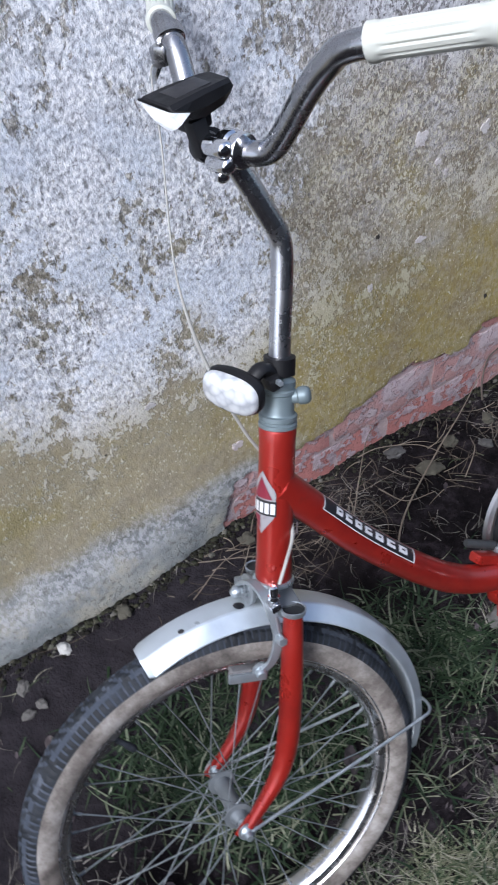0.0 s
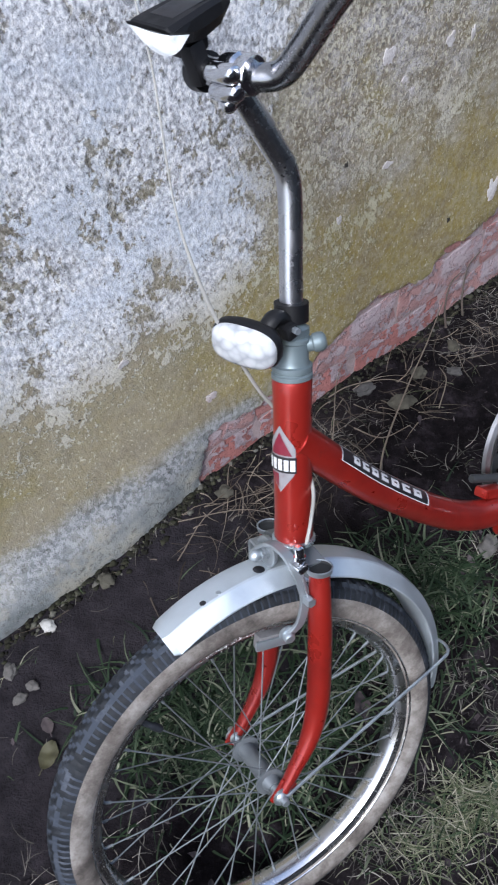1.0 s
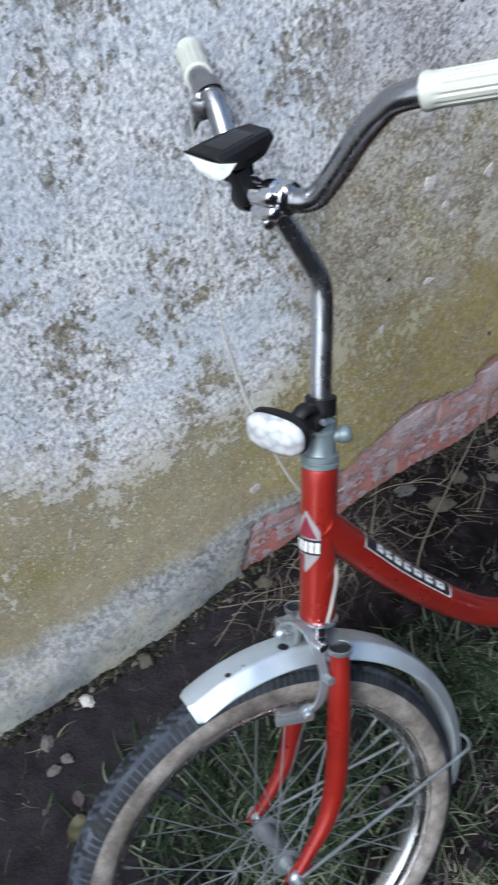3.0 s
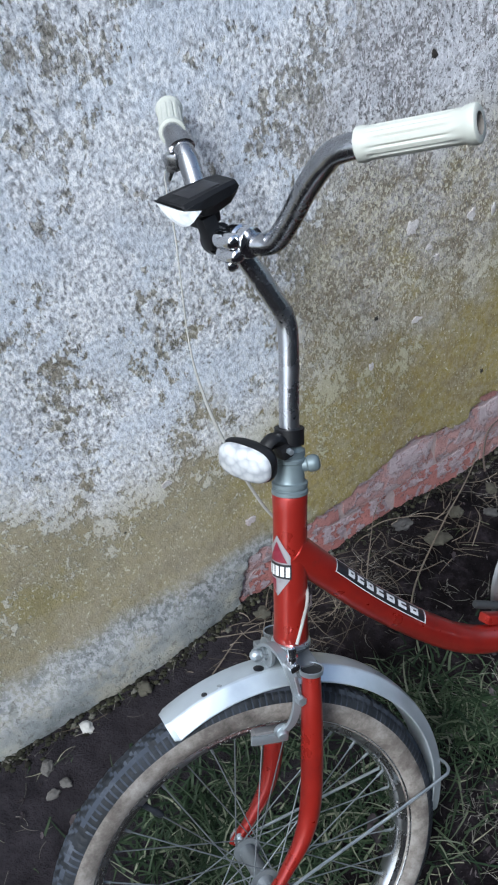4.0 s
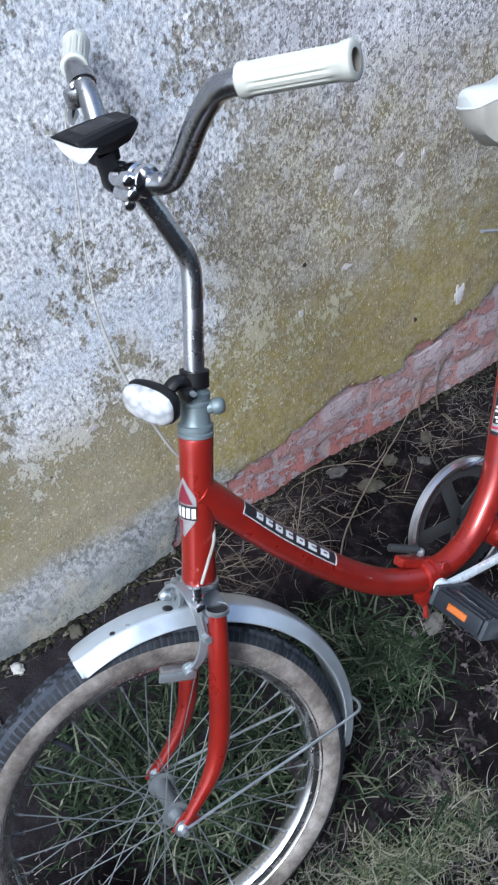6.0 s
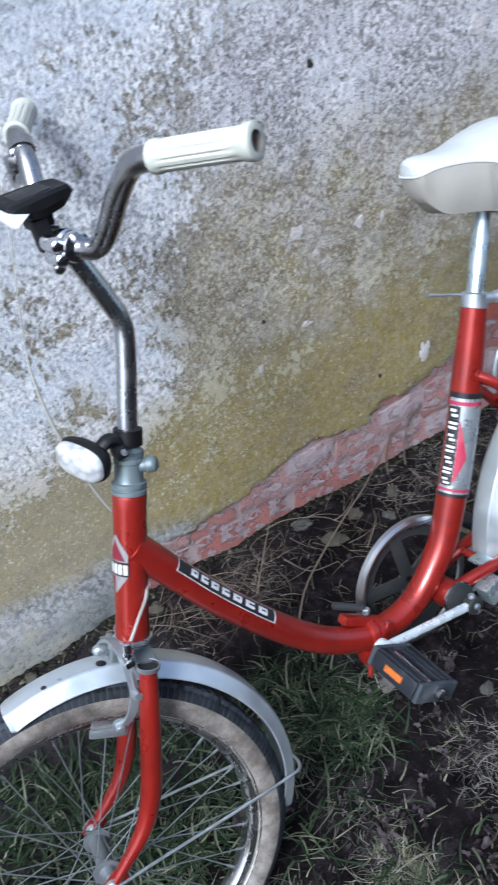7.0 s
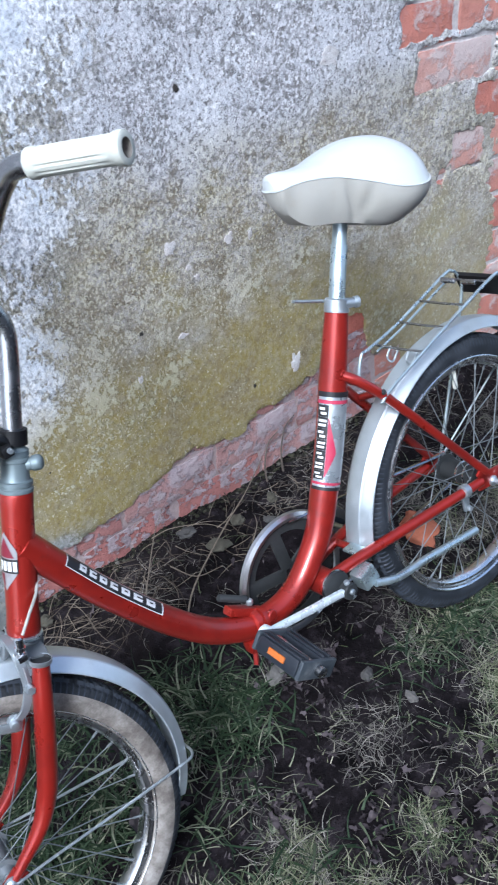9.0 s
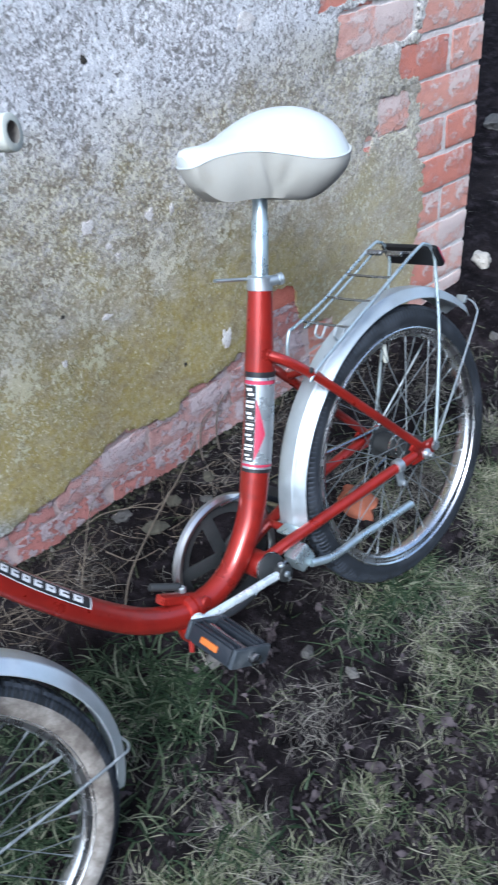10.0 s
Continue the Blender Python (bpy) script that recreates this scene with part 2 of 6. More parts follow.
    white = m.mix(m.math("MULTIPLY", first, 0.95), cream, white)
    col = m.mix(m.math("MULTIPLY", flakes, 0.9), col, white)
    col = m.mix(pale, col, (0.60, 0.59, 0.585))
    # bright and dark grains over the bare plaster, thinning out on the damp foot
    bright = m.noise(165, 2.5, 0.6, slant, 0.4)
    sparse = m.math("ADD", m.step(over, -0.10, 0.16, 0.640, 0.560), m.math("MULTIPLY", m.math("SUBTRACT", m.noise(11, 4, 0.6), 0.5), -0.22))
    sparse = m.math("SUBTRACT", sparse, m.math("MULTIPLY", m.step(xw, 0.74, 0.56), m.step(zw, 0.16, 0.30, 0.0, 0.035)))
    grain_on = m.math("MULTIPLY", m.step(m.math("SUBTRACT", bright, sparse), 0.0, 0.03), m.math("SUBTRACT", 0.85, m.math("MULTIPLY", first, 0.7)))
    pore = m.math("MULTIPLY", m.math("MULTIPLY", m.step(m.noise(190, 2.5, 0.6, shifted, 0.4), 0.43, 0.37), m.step(over, -0.02, 0.2, 0.15, 0.85)), m.math("SUBTRACT", 1.0, m.math("MULTIPLY", first, 0.75)))
    col = m.mix(pore, col, (0.15, 0.142, 0.14))
    col = m.mix(grain_on, col, m.mix(high, (0.58, 0.55, 0.43), (0.78, 0.775, 0.80)))
    # cement skim along the foot: rough and pale at its upper edge, smooth grey-green below
    foot = m.math("SUBTRACT", z, m.math("MULTIPLY", m.math("SUBTRACT", big, 0.5), 0.12))
    skim = m.math("MULTIPLY", m.step(foot, 0.12, 0.175, 1.0, 0.0), m.step(x, 0.38, 0.48, 1.0, 0.0))
    grey = m.ramp(m.noise(12, 7, 0.66), (0.34, (0.12, 0.135, 0.145)), (0.47, (0.215, 0.235, 0.245)), (0.58, (0.30, 0.31, 0.30)), (0.70, (0.40, 0.385, 0.33)))
    grey = m.mix(m.step(m.noise(5, 6, 0.7, shifted), 0.50, 0.60, 0, 0.6), grey, (0.36, 0.335, 0.27))
    grey = m.mix(m.step(scab, 0.45, 0.36, 0, 0.6), grey, (0.09, 0.09, 0.085))
    crust = m.math("MULTIPLY", m.step(foot, 0.05, 0.10), m.step(grain, 0.46, 0.56))
    grey = m.mix(m.math("MULTIPLY", crust, 0.6), grey, (0.52, 0.52, 0.555))
    col = m.mix(m.math("MULTIPLY", skim, 0.92), col, grey)
    # pits and soot
    pits = m.step(m.noise(120, 5, 0.65), 0.635, 0.70)
    soot = m.math("MULTIPLY", m.step(m.noise(30, 5, 0.6), 0.60, 0.72), m.step(over, 0.0, 0.2, 0.25, 1.0))
    col = m.mix(m.math("MULTIPLY", soot, 0.45), col, (0.15, 0.15, 0.155))
    col = m.mix(m.math("MULTIPLY", pits, m.step(over, 0.0, 0.2, 0.12, 0.5)), col, (0.10, 0.095, 0.09))
    m.set("Base Color", col)
    relief = m.math("ADD", m.math("MULTIPLY", flakes, 0.6), m.math("ADD", m.math("MULTIPLY", grit, 0.5), m.math("MULTIPLY", grain, m.step(over, -0.05, 0.1, 0.5, 1.1))))
    relief = m.math("SUBTRACT", relief, m.math("MULTIPLY", pits, 0.4))
    return m.bump(relief, 0.8, 0.0035).m


def brick_mat(name, lime_at, tones, wash=(0.52, 0.48, 0.49), grey=0.0):
    m = Mat(name, 0.9).dull(0.15)
    r = m.random()
    a, b, c = m.noise(22, 7, 0.7), m.noise(75, 7, 0.72), m.noise(7, 4, 0.6)
    base = m.ramp(r, (0.0, tones[0]), (0.5, tones[1]), (1.0, tones[2]))
    col = m.mix(m.step(a, 0.38, 0.7, 0, 0.6), base, [t * 0.72 for t in tones[0]])
    col = m.mix(m.step(b, 0.55, 0.75, 0, 0.5), col, (0.16, 0.09, 0.075))
    # grey cement crumbs and dark cracks, with crumb-edge shade painted as thin dark lines
    d, e = m.noise(38, 6, 0.68), m.noise(19, 5, 0.7, m.mapped((1, 1, 2.2), (0, 70, 0)))
    smear = m.math("ADD", m.math("MULTIPLY", m.noise(58, 6, 0.68), 0.45), m.math("MULTIPLY", m.noise(26, 5, 0.62), 0.55))
    col = m.mix(m.math("MULTIPLY", m.step(smear, 0.500, 0.528), grey), col, m.ramp(d, (0.4, (0.25, 0.215, 0.235)), (0.6, (0.44, 0.395, 0.425))))
    crack_edge_shade = m.math("MAXIMUM", m.step(m.math("ABSOLUTE", m.math("SUBTRACT", e, 0.5)), 0.012, 0.003), m.step(m.math("ABSOLUTE", m.math("SUBTRACT", smear, 0.492)), 0.007, 0.002, 0.0, 0.8))
    col = m.mix(m.math("MULTIPLY", crack_edge_shade, grey * 0.5), col, (0.11, 0.075, 0.072))
    sum_ = m.math("ADD", m.math("MULTIPLY", a, 0.4), m.math("ADD", m.math("MULTIPLY", b, 0.22), m.math("ADD", m.math("MULTIPLY", c, 0.38), m.math("MULTIPLY", m.math("SUBTRACT", m.random(), 0.5), 0.09))))
    lime = m.math("MULTIPLY", m.step(sum_, lime_at, lime_at + 0.07), 0.82)
    m.set("Base Color", m.mix(lime, col, wash))
    return m.bump(m.math("ADD", b, m.math("ADD", m.math("MULTIPLY", lime, 0.4), m.math("MULTIPLY", m.step(smear, 0.48, 0.52), grey))), 0.8, 0.004).m


def mortar_mat(name="lime_mortar"):
    m = Mat(name, 0.95).dull(0.15)
    a, b = m.noise(14, 6, 0.65), m.noise(90, 6, 0.7)
    col = m.mix(m.step(b, 0.4, 0.7, 0, 0.5), m.ramp(a, (0.3, (0.44, 0.41, 0.405)), (0.45, (0.56, 0.53, 0.525)), (0.7, (0.66, 0.645, 0.64))), (0.30, 0.255, 0.24))
    # the lowest joints are pinker and darker than the rest
    x, y, z = m.xyz()
    m.set("Base Color", m.mix(m.math("MULTIPLY", m.step(z, 0.25, 0.16), m.step(x, 1.3, 1.15, 0, 0.75)), col, m.ramp(b, (0.35, (0.27, 0.185, 0.18)), (0.65, (0.42, 0.315, 0.315)))))
    return m.bump(b, 0.9, 0.004).m


def soil_mat():
    m = Mat("dark_damp_soil", 0.95).dull(0.02)
    a, b, c = m.noise(3.0, 5, 0.6), m.noise(26, 7, 0.65), m.noise(130, 6, 0.7)
    col = m.ramp(b, (0.30, (0.0026, 0.0023, 0.0027)), (0.52, (0.0085, 0.0070, 0.0080)), (0.74, (0.033, 0.027, 0.031)))
    col = m.mix(m.step(a, 0.48, 0.7, 0, 0.4), col, (0.026, 0.021, 0.022))
    col = m.mix(m.step(c, 0.58, 0.74, 0, 0.5), col, (0.062, 0.054, 0.055))
    # paler soil between the wall's foot and the front wheel
    x, y, z = m.xyz()
    paler_soil = m.math("MULTIPLY", m.math("MULTIPLY", m.step(y, -0.46, -0.28), m.step(y, 0.3, 0.1)), m.step(m.math("ADD", x, m.math("MULTIPLY", m.math("SUBTRACT", a, 0.5), 0.5)), 0.42, 0.18))
    col = m.mix(m.math("MULTIPLY", paler_soil, m.step(b, 0.3, 0.6, 0.35, 0.7)), col, (0.027, 0.0242, 0.0278))
    m.set("Base Color", col)
    return m.bump(m.math("ADD", b, c), 0.9, 0.006).m


def leafy(name, stops, rough=0.6):
    m = Mat(name, rough).dull(0.15)
    col = m.ramp(m.island(), *stops)
    m.set("Base Color", m.mix(m.step(m.noise(30, 4), 0.4, 0.7, 0, 0.35), col, stops[0][1]))
    return m.m


def stone_mat(name, tone):
    m = Mat(name, 0.9).dull(0.15)
    a = m.noise(45, 6, 0.65)
    m.set("Base Color", m.ramp(a, (0.3, [c * 0.6 for c in tone]), (0.7, tone)))
    return m.bump(m.noise(120, 5), 0.6, 0.002).m


RED = red_paint()
CHROME = chrome("chrome", 0.75, 0.1, 0.25)
DARK_CHROME = chrome("dull_chrome", 0.45, 0.2, 0.3)
BAR_CHROME = chrome("bar_chrome", 0.42, 0.2, 0.10)
STEM_CHROME = chrome("stem_chrome", 0.6, 0.24, 0.10)
RIM = chrome("rim_chrome", 0.78, 0.21, 0.3)
HUB = zinc("grimy_hub_steel", 0.19, 0.5, 0.5)
SPOKE = zinc("spoke_steel", 0.20, 0.52, 0.7)
ZINC = zinc()
FENDER = zinc("pale_fender_steel", 0.63, 0.36, 0.68, 0.2)
REAR_FENDER = zinc("blue_grey_fender_steel", 0.48, 0.38, 0.62, 0.2)
CRANK = zinc("polished_crank_steel", 0.85, 0.22, 0.35, 0.03)
BLACKENED = zinc("blackened_steel", 0.022, 0.6, 0.1, 0.15)
COLLAR = zinc("grey_plated_steel", 0.21, 0.42, 0.4, 0.3, 0.88)
POST = zinc("bright_plated_post", 0.60, 0.28, 0.80, 0.55, 0.93)
RUBBER = rubber()
GREY_RUBBER = rubber("dusty_grey_rubber", 0.045)
DUSTY_RUBBER = plastic("dust_in_tread", (0.042, 0.049, 0.063), 0.9, 0.6, (0.105, 0.112, 0.130), 0.1)
BRAKE = zinc("worn_brake_steel", 0.30, 0.36, 0.55, 0.3)
DULL_RING = chrome("worn_guard_chrome", 0.5, 0.3, 0.5)
WHITEWALL = whitewall()
BLACK = plastic("black_plastic", (0.006, 0.006, 0.007), 0.42, 0.15, (0.02, 0.02, 0.02), 0.28)
PEDAL = plastic("grey_black_pedal_rubber", (0.009, 0.012, 0.018), 0.45, 0.35, (0.035, 0.041, 0.05))
PEDAL_END = plastic("scuffed_pedal_cap", (0.035, 0.043, 0.052), 0.5, 0.7, (0.12, 0.125, 0.13))
GRIP_HOLE = plastic("grubby_shaded_grip_hole", (0.15, 0.135, 0.12), 0.7, 0.4)
CREAM = plastic("cream_grip_plastic", (0.47, 0.48, 0.43), 0.45, 0.3, (0.45, 0.41, 0.33))
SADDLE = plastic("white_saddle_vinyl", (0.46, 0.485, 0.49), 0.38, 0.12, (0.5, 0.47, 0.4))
# skirt vinyl is yellower; its darker tone holds its downward side's shade
SKIRT = plastic("shaded_skirt_vinyl", (0.345, 0.335, 0.305), 0.5, 0.35, (0.33, 0.3, 0.24))
LENS = lamp_glass("white_lamp_lens", 0.9, 0.3)
REFLECTOR = lamp_glass("clear_faceted_lamp_glass", 0.62)
ORANGE = plastic("orange_reflector", (0.42, 0.115, 0.02), 0.25, 0.1)
CABLE = plastic("pale_cable_sleeve", (0.33, 0.322, 0.298), 0.5, 0.3)
INK = plastic("black_decal", (0.012, 0.012, 0.015), 0.35, 0.1)
BADGE = plastic("tarnished_badge_foil", (0.24, 0.23, 0.24), 0.35, 0.6, (0.12, 0.05, 0.05))
SILVER = zinc("silver_decal_sheet", 0.55, 0.26, 0.7, 0.25)
FOIL = plastic("silver_decal_foil", (0.62, 0.62, 0.62), 0.3, 0.2)
BADGE_RED = plastic("dull_badge_crimson", (0.16, 0.012, 0.028), 0.4, 0.3)
DECAL_RED = plastic("crimson_decal", (0.36, 0.026, 0.066), 0.4, 0.3)
PLASTER, MORTAR, SOIL = plaster_mat(), mortar_mat(), soil_mat()
BRICK = brick_mat("weathered_red_brick", 0.505, ((0.50, 0.19, 0.145), (0.56, 0.29, 0.235), (0.58, 0.39, 0.345)), (0.56, 0.49, 0.475), 0.12)
RED_BRICK = brick_mat("clean_red_brick", 0.66, ((0.42, 0.12, 0.085), (0.46, 0.14, 0.10), (0.48, 0.17, 0.13)))
PALE_BRICK = brick_mat("lime_smeared_brick", 0.530, ((0.38, 0.155, 0.14), (0.42, 0.20, 0.185), (0.42, 0.26, 0.25)), (0.45, 0.375, 0.395), 0.85)


# ---- mesh helpers ----
def link_mesh(name, bm, mat, parent=None, label="", matrix=None, smooth=True, crease=40):
    me = bpy.data.meshes.new(name)
    bmesh.ops.recalc_face_normals(bm, faces=bm.faces)
    for f in bm.faces:
        f.smooth = smooth
    bm.to_mesh(me)
    bm.free()
    if smooth:
        me.set_sharp_from_angle(angle=radians(crease))
    for one in (mat if isinstance(mat, (list, tuple)) else [mat]):
        me.materials.append(one)
    ob = new(name, me)
    if parent:
        ob.parent = parent
    if matrix is not None:
        ob.matrix_basis = matrix
    if label:
        tagged(ob, label)
    return ob


def part(name, bm, material, parent, label="", matrix=None, smooth=True, crease=40):
    """Links a bmesh as one mesh object under a thing or a part."""
    return link_mesh(name, bm, material, parent, label, matrix, smooth, crease)


def glide(points, steps=6):
    """A smooth run of points through the given ones."""
    p = [Vector(q) for q in points]
    p = [2 * p[0] - p[1]] + p + [2 * p[-1] - p[-2]]
    out = []
    for i in range(1, len(p) - 2):
        a, b, c, d = p[i - 1:i + 3]
        for k in range(steps):
            t = k / steps
            out.append(0.5 * (2 * b + (c - a) * t + (2 * a - 5 * b + 4 * c - d) * t * t + (3 * b - a - 3 * c + d) * t ** 3))
    return out + [p[-2]]


def sweep(bm, path, ring, close=False, caps=True, mat=0):
    """Sweeps ring(i, share), a list of (across, up) offsets, along the path."""
    path = [Vector(q) for q in path]
    n = len(path)
    rows, side = [], None
    for i, q in enumerate(path):
        if close:
            t = (path[(i + 1) % n] - path[i - 1]).normalized()
        else:
            t = (path[min(i + 1, n - 1)] - path[max(i - 1, 0)]).normalized()
        if side is None:
            ref = Vector((0, 1, 0)) if abs(t.y) < 0.9 else Vector((0, 0, 1))
            side = (ref - t * ref.dot(t)).normalized()
        else:
            side = (side - t * side.dot(t)).normalized()
        up = side.cross(t)
        rows.append([bm.verts.new(q + side * a + up * b) for a, b in ring(i, i / max(1, n - 1))])
    m = len(rows[0])
    for i in range(n if close else n - 1):
        a, b = rows[i], rows[(i + 1) % n]
        for k in range(m):
            f = bm.faces.new((a[k], a[(k + 1) % m], b[(k + 1) % m], b[k]))
            f.material_index = mat
    if caps and not close:
        bm.faces.new(rows[0])
        bm.faces.new(rows[-1])
    return rows


def circle(r, seg=12, squash=1.0):
    return [(r * math.cos(2 * math.pi * k / seg), r * squash * math.sin(2 * math.pi * k / seg)) for k in range(seg)]


def tube(points, r, seg=12, steps=6, squash=1.0, bm=None, close=False):
    """A tube through the points; r is a radius or a function of the share of the way."""
    bm = bm or bmesh.new()
    path = glide(points, steps) if steps > 1 else [Vector(p) for p in points]
    sweep(bm, path, lambda i, s: circle(r(s) if callable(r) else r, seg, squash), close)
    return bm


def lathe(profile, a, b, seg=20, bm=None):
    """Turns (along, radius) pairs round the line from a to b; along is in metres from a."""
    bm = bm or bmesh.new()
    a, b = Vector(a), Vector(b)
    t = (b - a).normalized()
    ref = Vector((0, 1, 0)) if abs(t.y) < 0.9 else Vector((1, 0, 0))
    s = (ref - t * ref.dot(t)).normalized()
    u = s.cross(t)
    rows = []
    for d, r in profile:
        rows.append([bm.verts.new(a + t * d + (s * math.cos(2 * math.pi * k / seg) + u * math.sin(2 * math.pi * k / seg)) * max(r, 1e-5)) for k in range(seg)])
    for p, q in zip(rows, rows[1:]):
        for k in range(seg):
            bm.faces.new((p[k], p[(k + 1) % seg], q[(k + 1) % seg], q[k]))
    bm.faces.new(rows[0])
    bm.faces.new(rows[-1])
    return bm


def hexnut(a, b, r, bm=None, dome=0.0):
    """A six-sided nut from a to b, with a bevelled edge and, if asked, a domed cap."""
    n = (Vector(b) - Vector(a)).length
    prof = [(0, r * 0.92), (n * 0.12, r), (n * 0.85, r), (n, r * 0.86)]
    if dome:
        prof += [(n + dome * 0.6, r * 0.6), (n + dome, r * 0.15)]
    return lathe(prof, a, b, 6 if not dome else 12, bm)


def block(size, matrix=None, bevel=0.002, bm=None, taper=None):
    """A bevelled block; taper scales its far end in y and z along x."""
    fresh = bmesh.new()
    bmesh.ops.create_cube(fresh, size=1)
    for v in fresh.verts:
        f = 1.0
        if taper and v.co.x > 0:
            f = taper
        v.co = Vector((v.co.x * size[0], v.co.y * size[1] * f, v.co.z * size[2] * f))
    if bevel:
        bmesh.ops.bevel(fresh, geom=list(fresh.edges), offset=bevel, segments=2, affect="EDGES", profile=0.6)
    if matrix is not None:
        fresh.transform(matrix)
    if bm is None:
        return fresh
    temp = bpy.data.meshes.new("temp")
    fresh.to_mesh(temp)
    fresh.free()
    bm.from_mesh(temp)
    bpy.data.meshes.remove(temp)
    return bm


def strip(points, across, thick, wide, steps=5):
    """A flat bent bar through the points; across is the way its flat side spans, wide its width, which may depend on the share."""
    bm = bmesh.new()
    path = glide(points, steps)
    n, rows = len(path), []
    for i, q in enumerate(path):
        t = (path[min(i + 1, n - 1)] - path[max(i - 1, 0)]).normalized()
        a = (across - t * across.dot(t)).normalized()
        k = a.cross(t)
        w = (wide(i / (n - 1)) if callable(wide) else wide) / 2
        h = thick / 2
        rows.append([bm.verts.new(q + a * x + k * y) for x, y in ((-w, -h * 0.6), (-w * 0.9, -h), (w * 0.9, -h), (w, -h * 0.6), (w, h * 0.6), (w * 0.9, h), (-w * 0.9, h), (-w, h * 0.6))])
    for p, q in zip(rows, rows[1:]):
        for k in range(8):
            bm.faces.new((p[k], p[(k + 1) % 8], q[(k + 1) % 8], q[k]))
    bm.faces.new(rows[0])
    bm.faces.new(rows[-1])
    return bm


# ---- the bicycle's own axes: u runs back from the front axle, w out to its left, v up in its plane ----
LEAN, HEADING = 20.5, 5.227
FRONT = Vector((0.03, -0.52, 0.234))
ALONG = Vector((math.cos(radians(HEADING)), math.sin(radians(HEADING)), 0))
ASIDE = Vector((-ALONG.y, ALONG.x, 0))
UPRIGHT = Vector((0, 0, 1)) * math.cos(radians(LEAN)) + ASIDE * math.sin(radians(LEAN))
RIGHT = UPRIGHT.cross(ALONG)
BASE = FRONT + ALONG * 0.48 - UPRIGHT * 0.25
BIKE = Matrix(((ALONG.x, RIGHT.x, UPRIGHT.x, BASE.x), (ALONG.y, RIGHT.y, UPRIGHT.y, BASE.y), (ALONG.z, RIGHT.z, UPRIGHT.z, BASE.z), (0, 0, 0, 1)))
WHEELBASE = 0.966


def B(u, v, w=0.0):
    return Vector((u - 0.48, -w, v + 0.25))


HEAD_LOW, HEAD_TOP = B(0.155, 0.264), B(0.2195, 0.425)
STEER_WAY = (HEAD_TOP - HEAD_LOW).normalized()


def steered(degrees):
    return Matrix.Translation(HEAD_LOW) @ Matrix.Rotation(radians(degrees), 4, STEER_WAY) @ Matrix.Translation(-HEAD_LOW)


FORK_TURN = steered(-8.2)
# the front wheel is set in towards the wall, scaled away from the camera to fit its view
EYE_POINT, SET_IN = B(-0.123, 0.895, 0.837), 1.024
WHEEL_SET = Matrix.Translation(EYE_POINT) @ Matrix.Scale(SET_IN, 4) @ Matrix.Translation(-EYE_POINT) @ FORK_TURN


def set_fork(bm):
    """Turns a part of the fork with the wheel and sets it in to fit the camera's view, less and less towards the head
    tube.
    """
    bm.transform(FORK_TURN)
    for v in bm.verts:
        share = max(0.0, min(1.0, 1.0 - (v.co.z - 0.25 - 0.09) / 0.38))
        v.co = EYE_POINT + (v.co - EYE_POINT) * (1 + (SET_IN - 1) * share)


BAR_TURN = steered(9.0)
STEM_TOP = B(0.264, 0.712)
BAR_TILT = BAR_TURN @ Matrix.Translation(STEM_TOP) @ Matrix.Rotation(radians(6.2), 4, Vector((1, 0, 0))) @ Matrix.Translation(-STEM_TOP)

bicycle = tagged(new("bicycle"), "red folding bicycle with white saddle and grips, leaning against the wall", "bicycle")
bicycle.matrix_world = BIKE


# ---- frame ----
def head_tube():
    n = (HEAD_TOP - HEAD_LOW).length + 0.006
    bm = lathe([(0, 0.0185), (0.004, 0.0205), (0.012, 0.0205), (0.03, 0.0195), (n * 0.5, 0.0195), (n - 0.04, 0.0193), (n - 0.014, 0.0194), (n - 0.003, 0.0199), (n, 0.0192)], HEAD_LOW, HEAD_TOP, 28)
    return part("head_tube", bm, RED, bicycle)


MAIN = glide([B(0.196, 0.372), B(0.228, 0.315), B(0.27, 0.241), B(0.33, 0.152), B(0.385, 0.088), B(0.437, 0.051), B(0.475, 0.039)], 8)
REAR = glide([B(0.463, 0.042), B(0.51, 0.038), B(0.552, 0.050), B(0.59, 0.078), B(0.622, 0.112), B(0.65, 0.160), B(0.684, 0.225), B(0.722, 0.307), B(0.768, 0.414)], 8)


def seat_radius(s):
    """The seat tube swells from the hinge up to its decal and narrows to the clamp."""
    return float(np.interp(s, [0, 0.35, 0.62, 0.88, 1.0], [0.0190, 0.0198, 0.0220, 0.0220, 0.0174]))


def frame_tubes():
    a = tube([tuple(p) for p in MAIN], lambda s: 0.0195 + 0.0022 * max(0, 1 - s / 0.16), 20, 1)
    part("front_main_tube", a, RED, bicycle)
    b = tube([tuple(p) for p in REAR], seat_radius, 20, 1)
    part("seat_tube", b, RED, bicycle)


